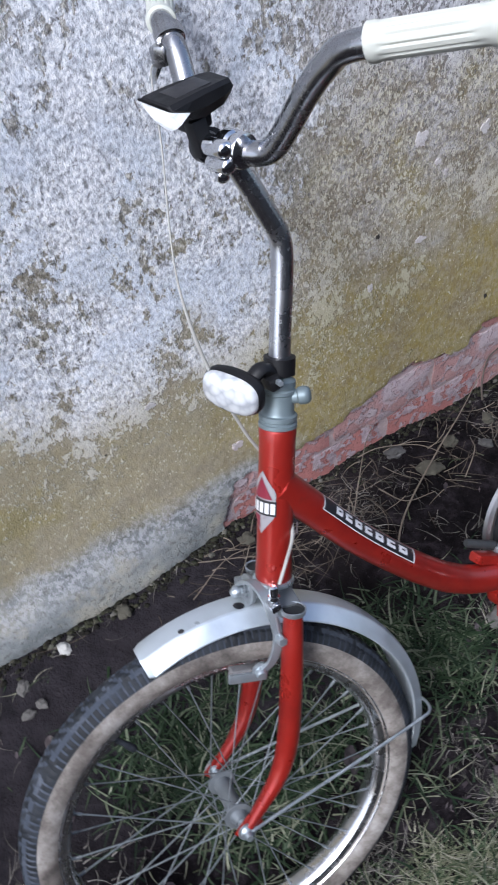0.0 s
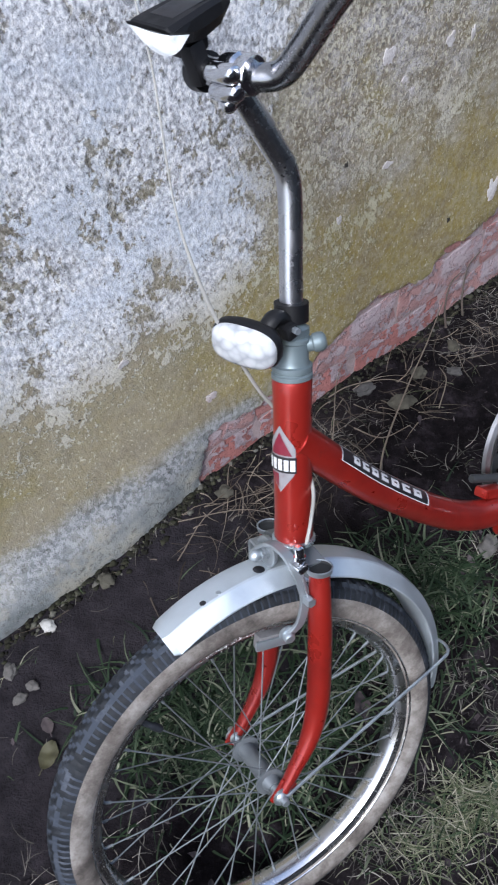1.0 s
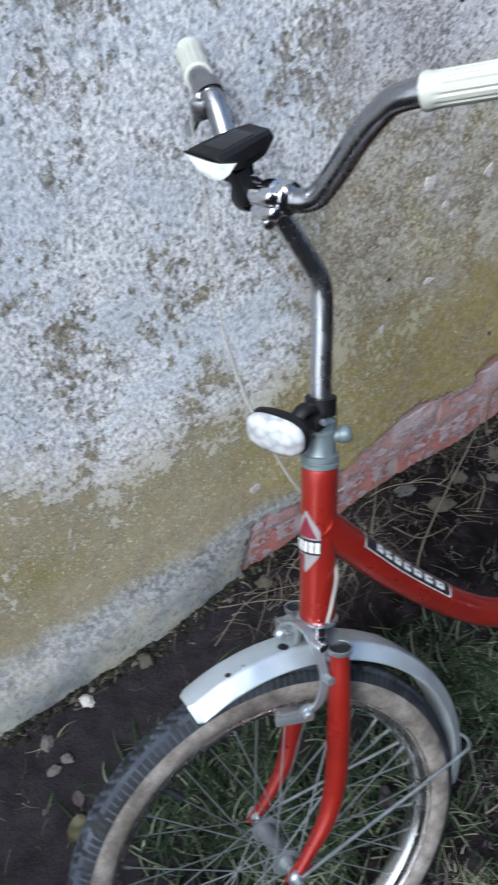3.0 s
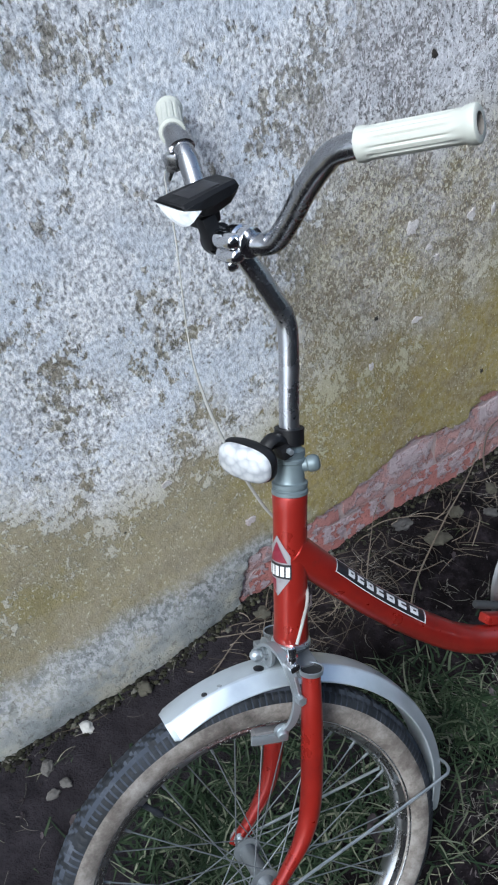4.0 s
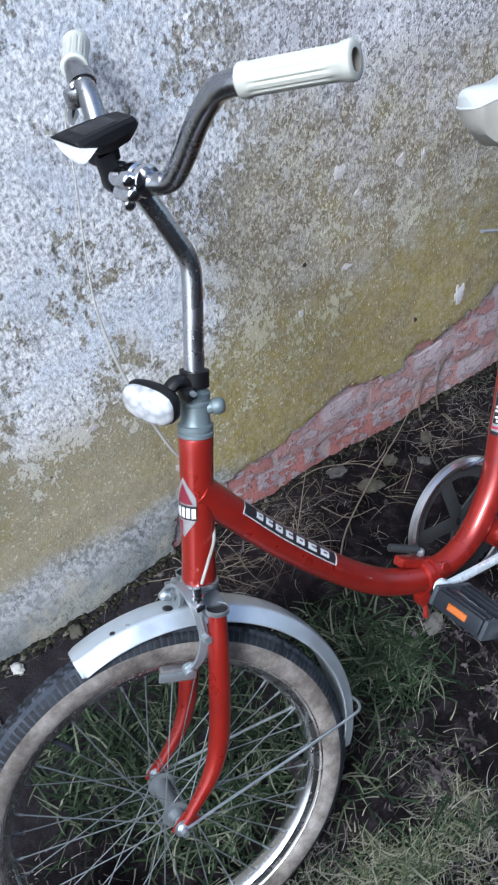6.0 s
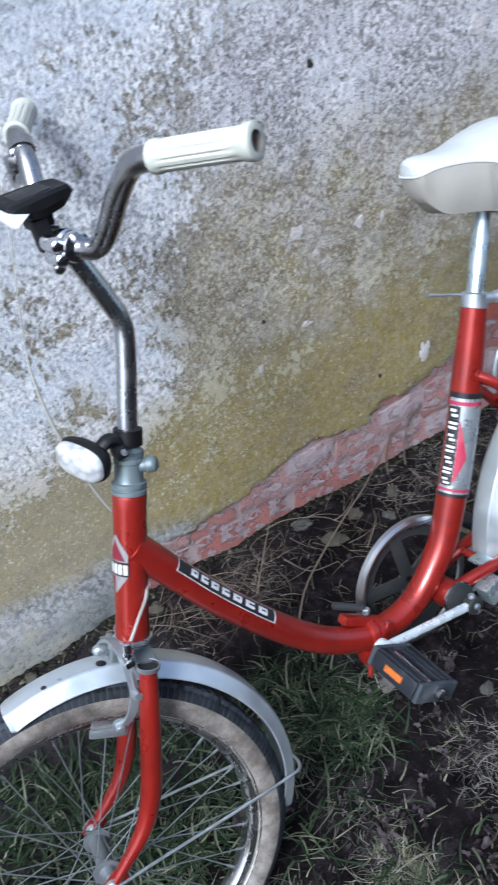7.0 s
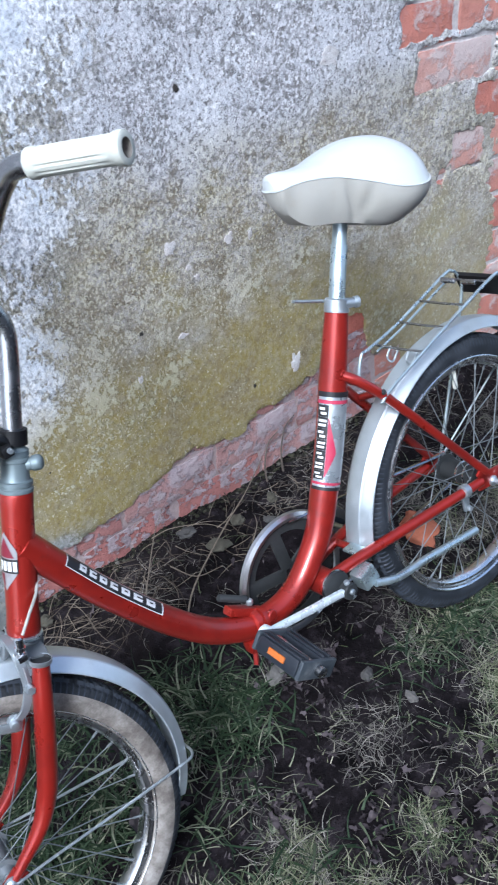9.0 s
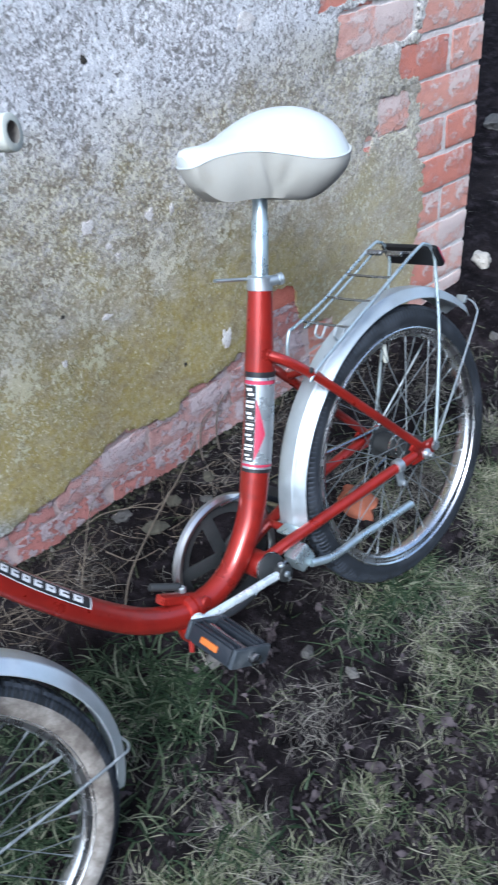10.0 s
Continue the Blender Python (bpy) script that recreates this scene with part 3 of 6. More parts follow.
def hinge():
    h = part("frame_hinge", lathe([(0, 0.0195), (0.002, 0.0235), (0.010, 0.0245), (0.0115, 0.021), (0.0135, 0.021), (0.015, 0.0245), (0.023, 0.0235), (0.025, 0.0195)], B(0.449, 0.0475), B(0.474, 0.041), 24), RED, bicycle)
    part("hinge_lug", block((0.050, 0.020, 0.014), Matrix.Translation(B(0.446, 0.076, -0.006)) @ Matrix.Rotation(0.62, 4, "Y"), 0.004), RED, h)
    part("hinge_lug", block((0.02, 0.02, 0.022), Matrix.Translation(B(0.44, 0.02, 0.004)), 0.005), RED, h)
    part("hinge_lug", lathe([(0, 0.008), (0.001, 0.0088), (0.006, 0.0088), (0.0075, 0.007)], B(0.480, 0.050, 0.014), B(0.482, 0.052, 0.026), 16), RED, h)
    lever = lathe([(0, 0.0045), (0.002, 0.0058), (0.044, 0.0058), (0.046, 0.0066), (0.050, 0.0066), (0.052, 0.005)], B(0.424, 0.113, -0.014), B(0.462, 0.084, -0.010), 12)
    part("hinge_lever", lever, BLACKENED, h, "short grimy steel clamp handle")
    part("hinge_bolt", hexnut(B(0.463, 0.076, -0.004), B(0.465, 0.084, -0.004), 0.006), ZINC, h)
    part("hinge_pin", tube([B(0.44, 0.012, 0.006), B(0.434, 0.0, 0.012), B(0.428, -0.006, 0.016)], 0.004, 8, 3), RED, h)




def stays():
    part("bottom_bracket_shell", lathe([(0, 0.0195), (0.003, 0.0215), (0.069, 0.0215), (0.072, 0.0195)], B(0.594, 0.030, 0.036), B(0.594, 0.030, -0.036), 24), RED, bicycle)
    for s in (1, -1):
        cs = tube([B(0.604, 0.04, 0.024 * s), B(0.66, 0.042, 0.034 * s), B(0.78, 0.036, 0.049 * s), B(0.93, 0.022, 0.060 * s)], lambda q: 0.0098 - 0.0015 * q, 12, 6)
        part("chain_stay", cs, RED, bicycle)
        ss = tube([B(0.728, 0.326, 0.013 * s), B(0.75, 0.302, 0.034 * s), B(0.80, 0.237, 0.047 * s), B(0.945, 0.034, 0.060 * s)], lambda q: 0.0082 - 0.001 * q, 12, 6)
        part("seat_stay", ss, RED, bicycle)
        d = bmesh.new()
        block((0.058, 0.005, 0.030), Matrix.Translation(B(0.951, 0.017, 0.060 * s)) @ Matrix.Rotation(radians(12), 4, "Y"), 0.0022, d)
        block((0.02, 0.005, 0.034), Matrix.Translation(B(0.938, 0.030, 0.060 * s)) @ Matrix.Rotation(radians(-32), 4, "Y"), 0.002, d)
        part("dropout", d, RED, bicycle)
    lug = part("stay_lug", block((0.034, 0.046, 0.012), Matrix.Translation(B(0.738, 0.316)) @ Matrix.Rotation(radians(52), 4, "Y"), 0.003), RED, bicycle)
    for s in (1, -1):
        part("lug_bolt", hexnut(B(0.772, 0.276, 0.046 * s), B(0.774, 0.279, 0.051 * s), 0.0046), BLACKENED, lug, "grimy bolt head")
    part("stay_bridge", tube([B(0.803, 0.235, -0.046), B(0.812, 0.246, 0), B(0.803, 0.235, 0.046)], 0.006, 10, 5), RED, bicycle)
    part("stay_bridge", tube([B(0.668, 0.042, -0.034), B(0.668, 0.042, 0.034)], 0.0065, 10, 2), RED, bicycle)
    strap = part("brake_arm_strap", lathe([(0, 0.0095), (0.001, 0.0118), (0.013, 0.0118), (0.014, 0.0095)], B(0.882, 0.0285, 0.0565), B(0.896, 0.0262, 0.0575), 18), ZINC, bicycle, "zinc clip round the chain stay")
    part("strap_tab", block((0.013, 0.006, 0.03), Matrix.Translation(B(0.887, 0.005, 0.056)), 0.0015), ZINC, strap)
    part("strap_screw", hexnut(B(0.886, -0.004, 0.06), B(0.886, -0.004, 0.067), 0.005), ZINC, strap)


def patch(path, r, s0, s1, a0, a1, rows=24, cols=8, lift=0.0007):
    """A thin sheet that hugs a tube from share s0 to s1 of its path, between two angles in degrees: 0 faces left, 90 up. The angles may depend on the share."""
    bm = bmesh.new()
    path = [Vector(p) for p in path]
    n = len(path) - 1
    grid = []
    for i in range(rows + 1):
        q = i / rows
        s = (s0 + (s1 - s0) * q) * n
        k = min(int(s), n - 1)
        p = path[k].lerp(path[k + 1], s - k)
        t = (path[k + 1] - path[k]).normalized()
        left = Vector((0, -1, 0))
        up = left.cross(t)
        if up.z < -0.2 or (abs(up.z) <= 0.2 and up.x > 0):
            up = -up
        lo = a0(q) if callable(a0) else a0
        hi = a1(q) if callable(a1) else a1
        row = []
        for j in range(cols + 1):
            a = radians(lo + (hi - lo) * j / cols)
            row.append(bm.verts.new(p + (left * math.cos(a) + up * math.sin(a)) * (r + lift)))
        grid.append(row)
    for p, q in zip(grid, grid[1:]):
        for j in range(cols):
            bm.faces.new((p[j], p[j + 1], q[j + 1], q[j]))
    return bm


def decals():
    d = part("tube_decal", patch(MAIN, 0.0195, 0.160, 0.460, 18, 66, 30), INK, bicycle, "black decal strip with a row of white marks")
    for k in range(7):
        s = 0.204 + k * 0.0352
        one = part("decal_mark", patch(MAIN, 0.0195, s, s + 0.0245, 29, 55, 4, 4, 0.0012), FOIL, d)
        part("mark_notch", patch(MAIN, 0.0195, s + 0.008, s + (0.0245 if k % 2 else 0.0175), 39, 45, 2, 2, 0.0017), INK, one)
    for lo, hi in ((15.5, 18), (66, 68)):
        part("decal_border", patch(MAIN, 0.0195, 0.158, 0.462, lo, hi, 30, 1, 0.0009), FOIL, d)
    for s in (0.157, 0.460):
        part("decal_border", patch(MAIN, 0.0195, s, s + 0.0035, 15.5, 68, 2, 8, 0.0009), FOIL, d)
    s = part("seat_tube_decal", patch(REAR, 0.0220, 0.645, 0.862, -62, 102, 20, 22, 0.0009), SILVER, bicycle, "silver decal wrap with dark bars and a crimson flash")
    for a, b, ink in ((0.638, 0.648, INK), (0.654, 0.661, DECAL_RED), (0.845, 0.852, DECAL_RED), (0.858, 0.868, INK)):
        part("decal_band", patch(REAR, 0.0220, a, b, -64, 104, 2, 22, 0.0015), ink, s)
    for k in range(7):
        a = 0.668 + k * 0.0250
        one = part("decal_mark", patch(REAR, 0.0220, a, a + 0.0245, 54, 98, 3, 4, 0.0015), INK, s)
        part("mark_notch", patch(REAR, 0.0220, a + 0.0045, a + 0.0100, 61, 93 if k % 2 else 84, 2, 3, 0.0020), FOIL, one)
        part("mark_notch", patch(REAR, 0.0220, a + 0.0140, a + 0.0195, 59 if k % 2 else 68, 91, 2, 3, 0.0020), FOIL, one)
    part("decal_flash", patch(REAR, 0.0220, 0.675, 0.815, lambda q: 50 - 36 * min(1.0, q / 0.45) * (1 if q < 0.45 else (1 - q) / 0.55), lambda q: 53, 16, 5, 0.0014), DECAL_RED, s)
    head = [HEAD_LOW.lerp(HEAD_TOP, k / 10) for k in range(11)]
    span = lambda q: 46 * min(1, 3.2 * q, 3.2 * (1 - q))
    b = part("head_badge", patch(head, 0.0197, 0.36, 0.78, lambda q: 78 - span(q), lambda q: 78 + span(q), 18, 12, 0.0008), BADGE, bicycle, "faded silver and crimson head badge")
    part("badge_field", patch(head, 0.0197, 0.60, 0.74, lambda q: 78 - 36 * (1 - q), lambda q: 78 + 36 * (1 - q), 8, 8, 0.0014), BADGE_RED, b)
    part("badge_band", patch(head, 0.0197, 0.49, 0.59, 30, 126, 4, 14, 0.0014), INK, b)
    part("badge_field", patch(head, 0.0197, 0.39, 0.48, lambda q: 82, lambda q: 82 + 34 * q, 6, 5, 0.0014), BADGE_RED, b)
    for k in range(5):
        part("badge_mark", patch(head, 0.0197, 0.505, 0.575, 34 + k * 18, 47 + k * 18, 2, 3, 0.0019), FOIL, b)


head_tube()
frame_tubes()
hinge()
stays()
decals()


# ---- wheels ----
def tyre_mesh(white):
    """A tyre round the local y axis; returns the tread and, if there is one, the pale wall."""
    n = 720

    def cut(i, k):
        """Grooves of the tread: two rings, slanting sipes between them and square shoulder blocks outside."""
        if k in (9, 15):
            return True
        if 9 < k < 15:
            return (i + 2 * abs(k - 12)) % 7 < 2
        return (i + (2 if k > 15 else 0)) % 4 < 1

    section = []
    for k in range(25):
        a = math.pi * (k / 24) * 1.52 - math.pi * 0.26
        section.append((-(0.0228 if white else 0.0185) * math.cos(a), 0.2245 + (0.0255 if white else 0.0225) * math.sin(a)))
    bm = bmesh.new()
    rows = []
    for i in range(n):
        t = 2 * math.pi * i / n
        row = []
        for k, (y, r) in enumerate(section):
            lug = 0.0
            if (7 if white else 5) <= k <= (17 if white else 19):
                lug = -0.0011 if cut(i, k) else 0.0005 + 0.0004 * noise.noise((i * 0.31, k * 0.7, 3.0))
            rr = r + lug
            row.append(bm.verts.new((math.cos(t) * rr, y, math.sin(t) * rr)))
        rows.append(row)
    for i in range(n):
        p, q = rows[i], rows[(i + 1) % n]
        for k in range(24):
            f = bm.faces.new((p[k], p[k + 1], q[k + 1], q[k]))
            f.material_index = 1 if white and (k < 6 or k > 17) else (2 if 5 <= k <= 18 and cut(i, k) and noise.noise((i * 0.13, k * 0.2, 8.0)) > -0.2 else 0)
    return bm


def rim_mesh():
    prof = [(-0.0160, 0.2118), (-0.0178, 0.2112), (-0.0186, 0.2098), (-0.0178, 0.2082), (-0.0158, 0.2072), (-0.0146, 0.2030), (-0.0136, 0.2015), (-0.0138, 0.1985), (-0.0105, 0.1955), (-0.005, 0.1935), (0.005, 0.1935), (0.0105, 0.1955), (0.0138, 0.1985), (0.0136, 0.2015), (0.0146, 0.2030), (0.0158, 0.2072), (0.0178, 0.2082), (0.0186, 0.2098), (0.0178, 0.2112), (0.0160, 0.2118), (0.0125, 0.2130), (0.010, 0.2045), (0, 0.2015), (-0.010, 0.2045), (-0.0125, 0.2130)]
    bm = bmesh.new()
    n, rows = 120, []
    for i in range(n):
        t = 2 * math.pi * i / n
        rows.append([bm.verts.new((math.cos(t) * r, y, math.sin(t) * r)) for y, r in prof])
    for i in range(n):
        p, q = rows[i], rows[(i + 1) % n]
        for k in range(len(prof)):
            bm.faces.new((p[k], p[(k + 1) % len(prof)], q[(k + 1) % len(prof)], q[k]))
    return bm


def wheel(name, label, matrix, white, half, flange, rear):
    w = part(name, rim_mesh(), RIM, bicycle, label, matrix)
    part("tyre", tyre_mesh(white), [RUBBER if white else GREY_RUBBER, WHITEWALL, DUSTY_RUBBER], w, "black tyre with dirty cream sidewalls" if white else "black tyre with worn tread", None, True, 24)
    hub_r = 0.019 if rear else 0.0105
    prof = [(0, 0.007), (0.005, 0.009), (0.0095, 0.011), (0.010, flange), (0.0125, flange), (0.013, hub_r), (2 * half - 0.013, hub_r), (2 * half - 0.0125, flange), (2 * half - 0.010, flange), (2 * half - 0.0095, 0.011), (2 * half - 0.005, 0.009), (2 * half, 0.007)]
    part("hub", lathe(prof, (0, -half, 0), (0, half, 0), 24), BLACKENED if rear else HUB, w)
    part("axle", lathe([(0, 0.0042), (0.002, 0.0048), (2 * half + 0.052, 0.0048), (2 * half + 0.054, 0.0042)], (0, -half - 0.027, 0), (0, half + 0.027, 0), 10), ZINC, w)
    for s in (-1, 1):
        part("axle_nut", hexnut((0, s * (half + 0.008), 0), (0, s * (half + 0.017), 0), 0.0095, None, 0.004), ZINC, w)
    if rear:
        for y in (0.012, -0.004):
            part("hub_ring", lathe([(0, 0.0192), (0.001, 0.0208), (0.003, 0.0208), (0.004, 0.0192)], (0, -y, 0), (0, -y - 0.004, 0), 24), CHROME, w)
    # crossed spokes from the hub flanges to the rim
    for k in range(36):
        s = 1 if k % 2 else -1
        sense = 1 if (k // 2) % 2 else -1
        rim_at = 2 * math.pi * (k + 0.5) / 36
        hub_at = rim_at + sense * radians(64)
        p = Vector((math.cos(hub_at) * (flange - 0.002), s * (half - 0.0115), math.sin(hub_at) * (flange - 0.002)))
        q = Vector((math.cos(rim_at) * 0.1975, s * 0.002, math.sin(rim_at) * 0.1975))
        if k == 0:
            length = (q - p).length
            bm = lathe([(0, 0.00085), (length - 0.014, 0.00085), (length - 0.0138, 0.0018), (length, 0.0018)], (0, 0, 0), (0, 0, length), 6)
            spoke = part("spoke", bm, SPOKE, w)
            mesh = spoke.data
        else:
            spoke = new("spoke", mesh)
            spoke.parent = w
        spoke.matrix_basis = Matrix.Translation(p) @ (q - p).to_track_quat("Z", "Y").to_matrix().to_4x4()
    at = 1.42 if rear else 2.0
    part("valve", lathe([(0, 0.0038), (0.004, 0.0040), (0.022, 0.0034), (0.026, 0.0045), (0.036, 0.0045), (0.038, 0.003)], (0.196 * math.cos(at), 0, 0.196 * math.sin(at)), (0.15 * math.cos(at), 0, 0.15 * math.sin(at)), 10), RUBBER if not rear else CREAM, w)
    return w


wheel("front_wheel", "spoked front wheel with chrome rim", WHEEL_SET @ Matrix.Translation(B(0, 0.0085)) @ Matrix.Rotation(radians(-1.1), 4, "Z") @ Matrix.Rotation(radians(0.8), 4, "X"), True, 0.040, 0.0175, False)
wheel("rear_wheel", "spoked rear wheel with chrome rim and coaster hub", Matrix.Translation(B(WHEELBASE - 0.011, 0.010)), False, 0.050, 0.028, True)


# ---- fork ----
def fork():
    crown = bmesh.new()
    block((0.022, 0.092, 0.014), Matrix.Translation(B(0.148, 0.243)) @ Matrix.Rotation(radians(22), 4, "Y"), 0.008, crown)
    set_fork(crown)
    f = part("fork_crown", crown, HUB, bicycle, "grimy steel fork crown")
    race = lathe([(0, 0.0195), (0.003, 0.0215), (0.008, 0.0215), (0.012, 0.0205), (0.016, 0.0205)], B(0.149, 0.249), B(0.155, 0.264), 24)
    set_fork(race)
    part("lower_race", race, HUB, f)
    n = STEER_WAY
    part("head_ring", lathe([(0, 0.0215), (0.001, 0.0228), (0.0045, 0.0228), (0.0055, 0.0208)], HEAD_LOW - n * 0.003, HEAD_LOW + n * 0.004, 26), POST, bicycle, "pale steel ring under the head tube")
    for s in (1, -1):
        pts = [B(0.150, 0.246, 0.050 * s), B(0.1345, 0.208, 0.052 * s), B(0.1185, 0.168, 0.053 * s), B(0.0885, 0.097, 0.053 * s), B(0.061, 0.056, 0.053 * s), B(0.027, 0.028, 0.053 * s), B(0.005, 0.012, 0.053 * s)]
        bm = tube(pts, lambda q: 0.0122 + 0.0024 * math.sin(math.pi * min(1, q / 0.8)) - 0.0052 * max(0, q - 0.5) / 0.5, 16, 6, 0.86)
        set_fork(bm)
        blade = part("fork_blade", bm, RED, bicycle)
        top, way = B(0.1505, 0.2465, 0.050 * s), (B(0.153, 0.246) - B(0.139, 0.208)).normalized()
        cup = lathe([(0, 0.0125), (0.0006, 0.0132), (0.0052, 0.0138), (0.0064, 0.0140), (0.0068, 0.0132), (0.0060, 0.0122), (0.0030, 0.0116), (0.0025, 0.004)], top, top + way, 24)
        # the cup's inner faces are black steel, standing for the hollow's shade
        for face in cup.faces:
            c = face.calc_center_median() - top
            if c.dot(way) > 0.0024 and (c - way * c.dot(way)).length < 0.0122:
                face.material_index = 1
        set_fork(cup)
        part("blade_cap", cup, [ZINC, BLACKENED], blade, "bright rim of the open blade top")
        arch = strip([B(0.150, 0.252, 0.0), B(0.153, 0.253, 0.018 * s), B(0.152, 0.247, 0.040 * s)], Vector((0.9, 0, -0.4)), 0.010, 0.026)
        set_fork(arch)
        part("crown_arm", arch, HUB, f, "grimy plated crown arm")
        tip = block((0.03, 0.005, 0.022), Matrix.Translation(B(0.004, 0.010, 0.053 * s)) @ Matrix.Rotation(radians(-32), 4, "Y"), 0.002)
        set_fork(tip)
        part("fork_end", tip, RED, blade)
        ring = lathe([(0, 0.0115), (0.0016, 0.0115)], B(0, 0.0085, 0.0555 * s), B(0, 0.0085, 0.057 * s), 16)
        set_fork(ring)
        part("washer", ring, ZINC, blade)


fork()


# ---- fenders ----
def fender_mesh(centre, a0, a1, radius, half=0.029, turn=None, narrow=0.0):
    """A rolled sheet fender round centre, from angle a0 to a1; radius may depend on the share."""
    side = [(1.0, -0.0140), (0.985, -0.0128), (0.93, -0.0112), (0.76, -0.0062), (0.60, -0.0016), (0.54, 0.0008), (0.47, 0.0022), (0.24, 0.0031)]
    shape = [(-y, d) for y, d in side] + [(0, 0.0034)] + side[::-1]
    bm = bmesh.new()
    n, rows = 72, []
    for i in range(n + 1):
        s = i / n
        t = radians(a0 + (a1 - a0) * s)
        r = radius(s) if callable(radius) else radius
        taper = (1.0 - narrow * max(0.0, (s - 0.58) / 0.42) ** 1.3) * (1.0 - 0.22 * max(0, 1 - s / 0.012) - 0.18 * max(0, 1 - (1 - s) / 0.02))
        row = [(y * half * taper, r + d) for y, d in shape] + [(y * (half * taper - 0.0009), r + d - 0.0011) for y, d in reversed(shape)]
        rows.append([bm.verts.new(B(centre[0] + math.cos(t) * q, centre[1] + math.sin(t) * q, -y)) for y, q in row])
    m = len(rows[0])
    for p, q in zip(rows, rows[1:]):
        for k in range(m):
            bm.faces.new((p[k], p[(k + 1) % m], q[(k + 1) % m], q[k]))
    for row in (rows[0], rows[-1]):
        for k in range(m // 2 - 1):
            bm.faces.new((row[k], row[k + 1], row[m - 2 - k], row[m - 1 - k]))
    if turn is not None:
        bm.transform(turn)
    return bm


def wire(points, r=0.002, turn=None, steps=6, seg=8):
    bm = tube(points, r, seg, steps)
    if turn is not None:
        bm.transform(turn)
    return bm


def front_fender():
    radius = lambda s: 0.258 + 0.088 * s - 0.090 * s * s
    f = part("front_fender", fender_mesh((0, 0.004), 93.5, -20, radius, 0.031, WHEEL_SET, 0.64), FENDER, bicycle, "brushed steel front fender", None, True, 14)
    # bolt holes are thin black discs on the sheet; their shade is colour
    for a, d, w, name in ((82, 0.0036, 0.012, "bolt_hole"), (78, 0.003, 0.012, "rivet"), (67.5, 0.0065, 0.009, "bolt_hole")):
        t = radians(a)
        r = radius((93.5 - a) / 113.5) + 0.0032
        hole = lathe([(0, d), (0.0005, d * 0.9)], B(math.cos(t) * r, math.sin(t) * r + 0.004, w), B(math.cos(t) * (r + 0.005), math.sin(t) * (r + 0.005) + 0.004, w + 0.0004), 14)
        hole.transform(WHEEL_SET)
        part(name, hole, INK if name == "bolt_hole" else ZINC, f)
    t = radians(-5)
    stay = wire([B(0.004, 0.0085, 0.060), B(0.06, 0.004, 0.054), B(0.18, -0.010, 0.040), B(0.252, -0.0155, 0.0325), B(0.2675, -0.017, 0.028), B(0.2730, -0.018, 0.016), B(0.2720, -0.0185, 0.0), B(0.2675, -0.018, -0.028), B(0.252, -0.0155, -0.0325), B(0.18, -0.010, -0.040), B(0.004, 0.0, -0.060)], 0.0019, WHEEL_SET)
    part("fender_stay", stay, ZINC, bicycle, "thin wire fender stay")


def rear_fender():
    f = part("rear_fender", fender_mesh((WHEELBASE, 0), 174, 34, lambda s: 0.279 + 0.012 * max(0, 0.35 - s) / 0.35, 0.030), REAR_FENDER, bicycle, "brushed steel rear fender", None, True, 14)
    stay = wire([B(0.974, 0.012, 0.066), B(1.05, 0.06, 0.058), B(1.18, 0.142, 0.040), B(1.202, 0.158, 0.031), B(1.212, 0.166, 0.012), B(1.212, 0.166, -0.012), B(1.202, 0.158, -0.031), B(1.18, 0.142, -0.040), B(0.974, 0.012, -0.066)], 0.0015)
    part("fender_stay", stay, ZINC, bicycle, "thin wire fender stay")
    part("stay_clip", block((0.014, 0.02, 0.006), Matrix.Translation(B(1.206, 0.170)) @ Matrix.Rotation(radians(-50), 4, "Y"), 0.002), ZINC, f)


front_fender()
rear_fender()


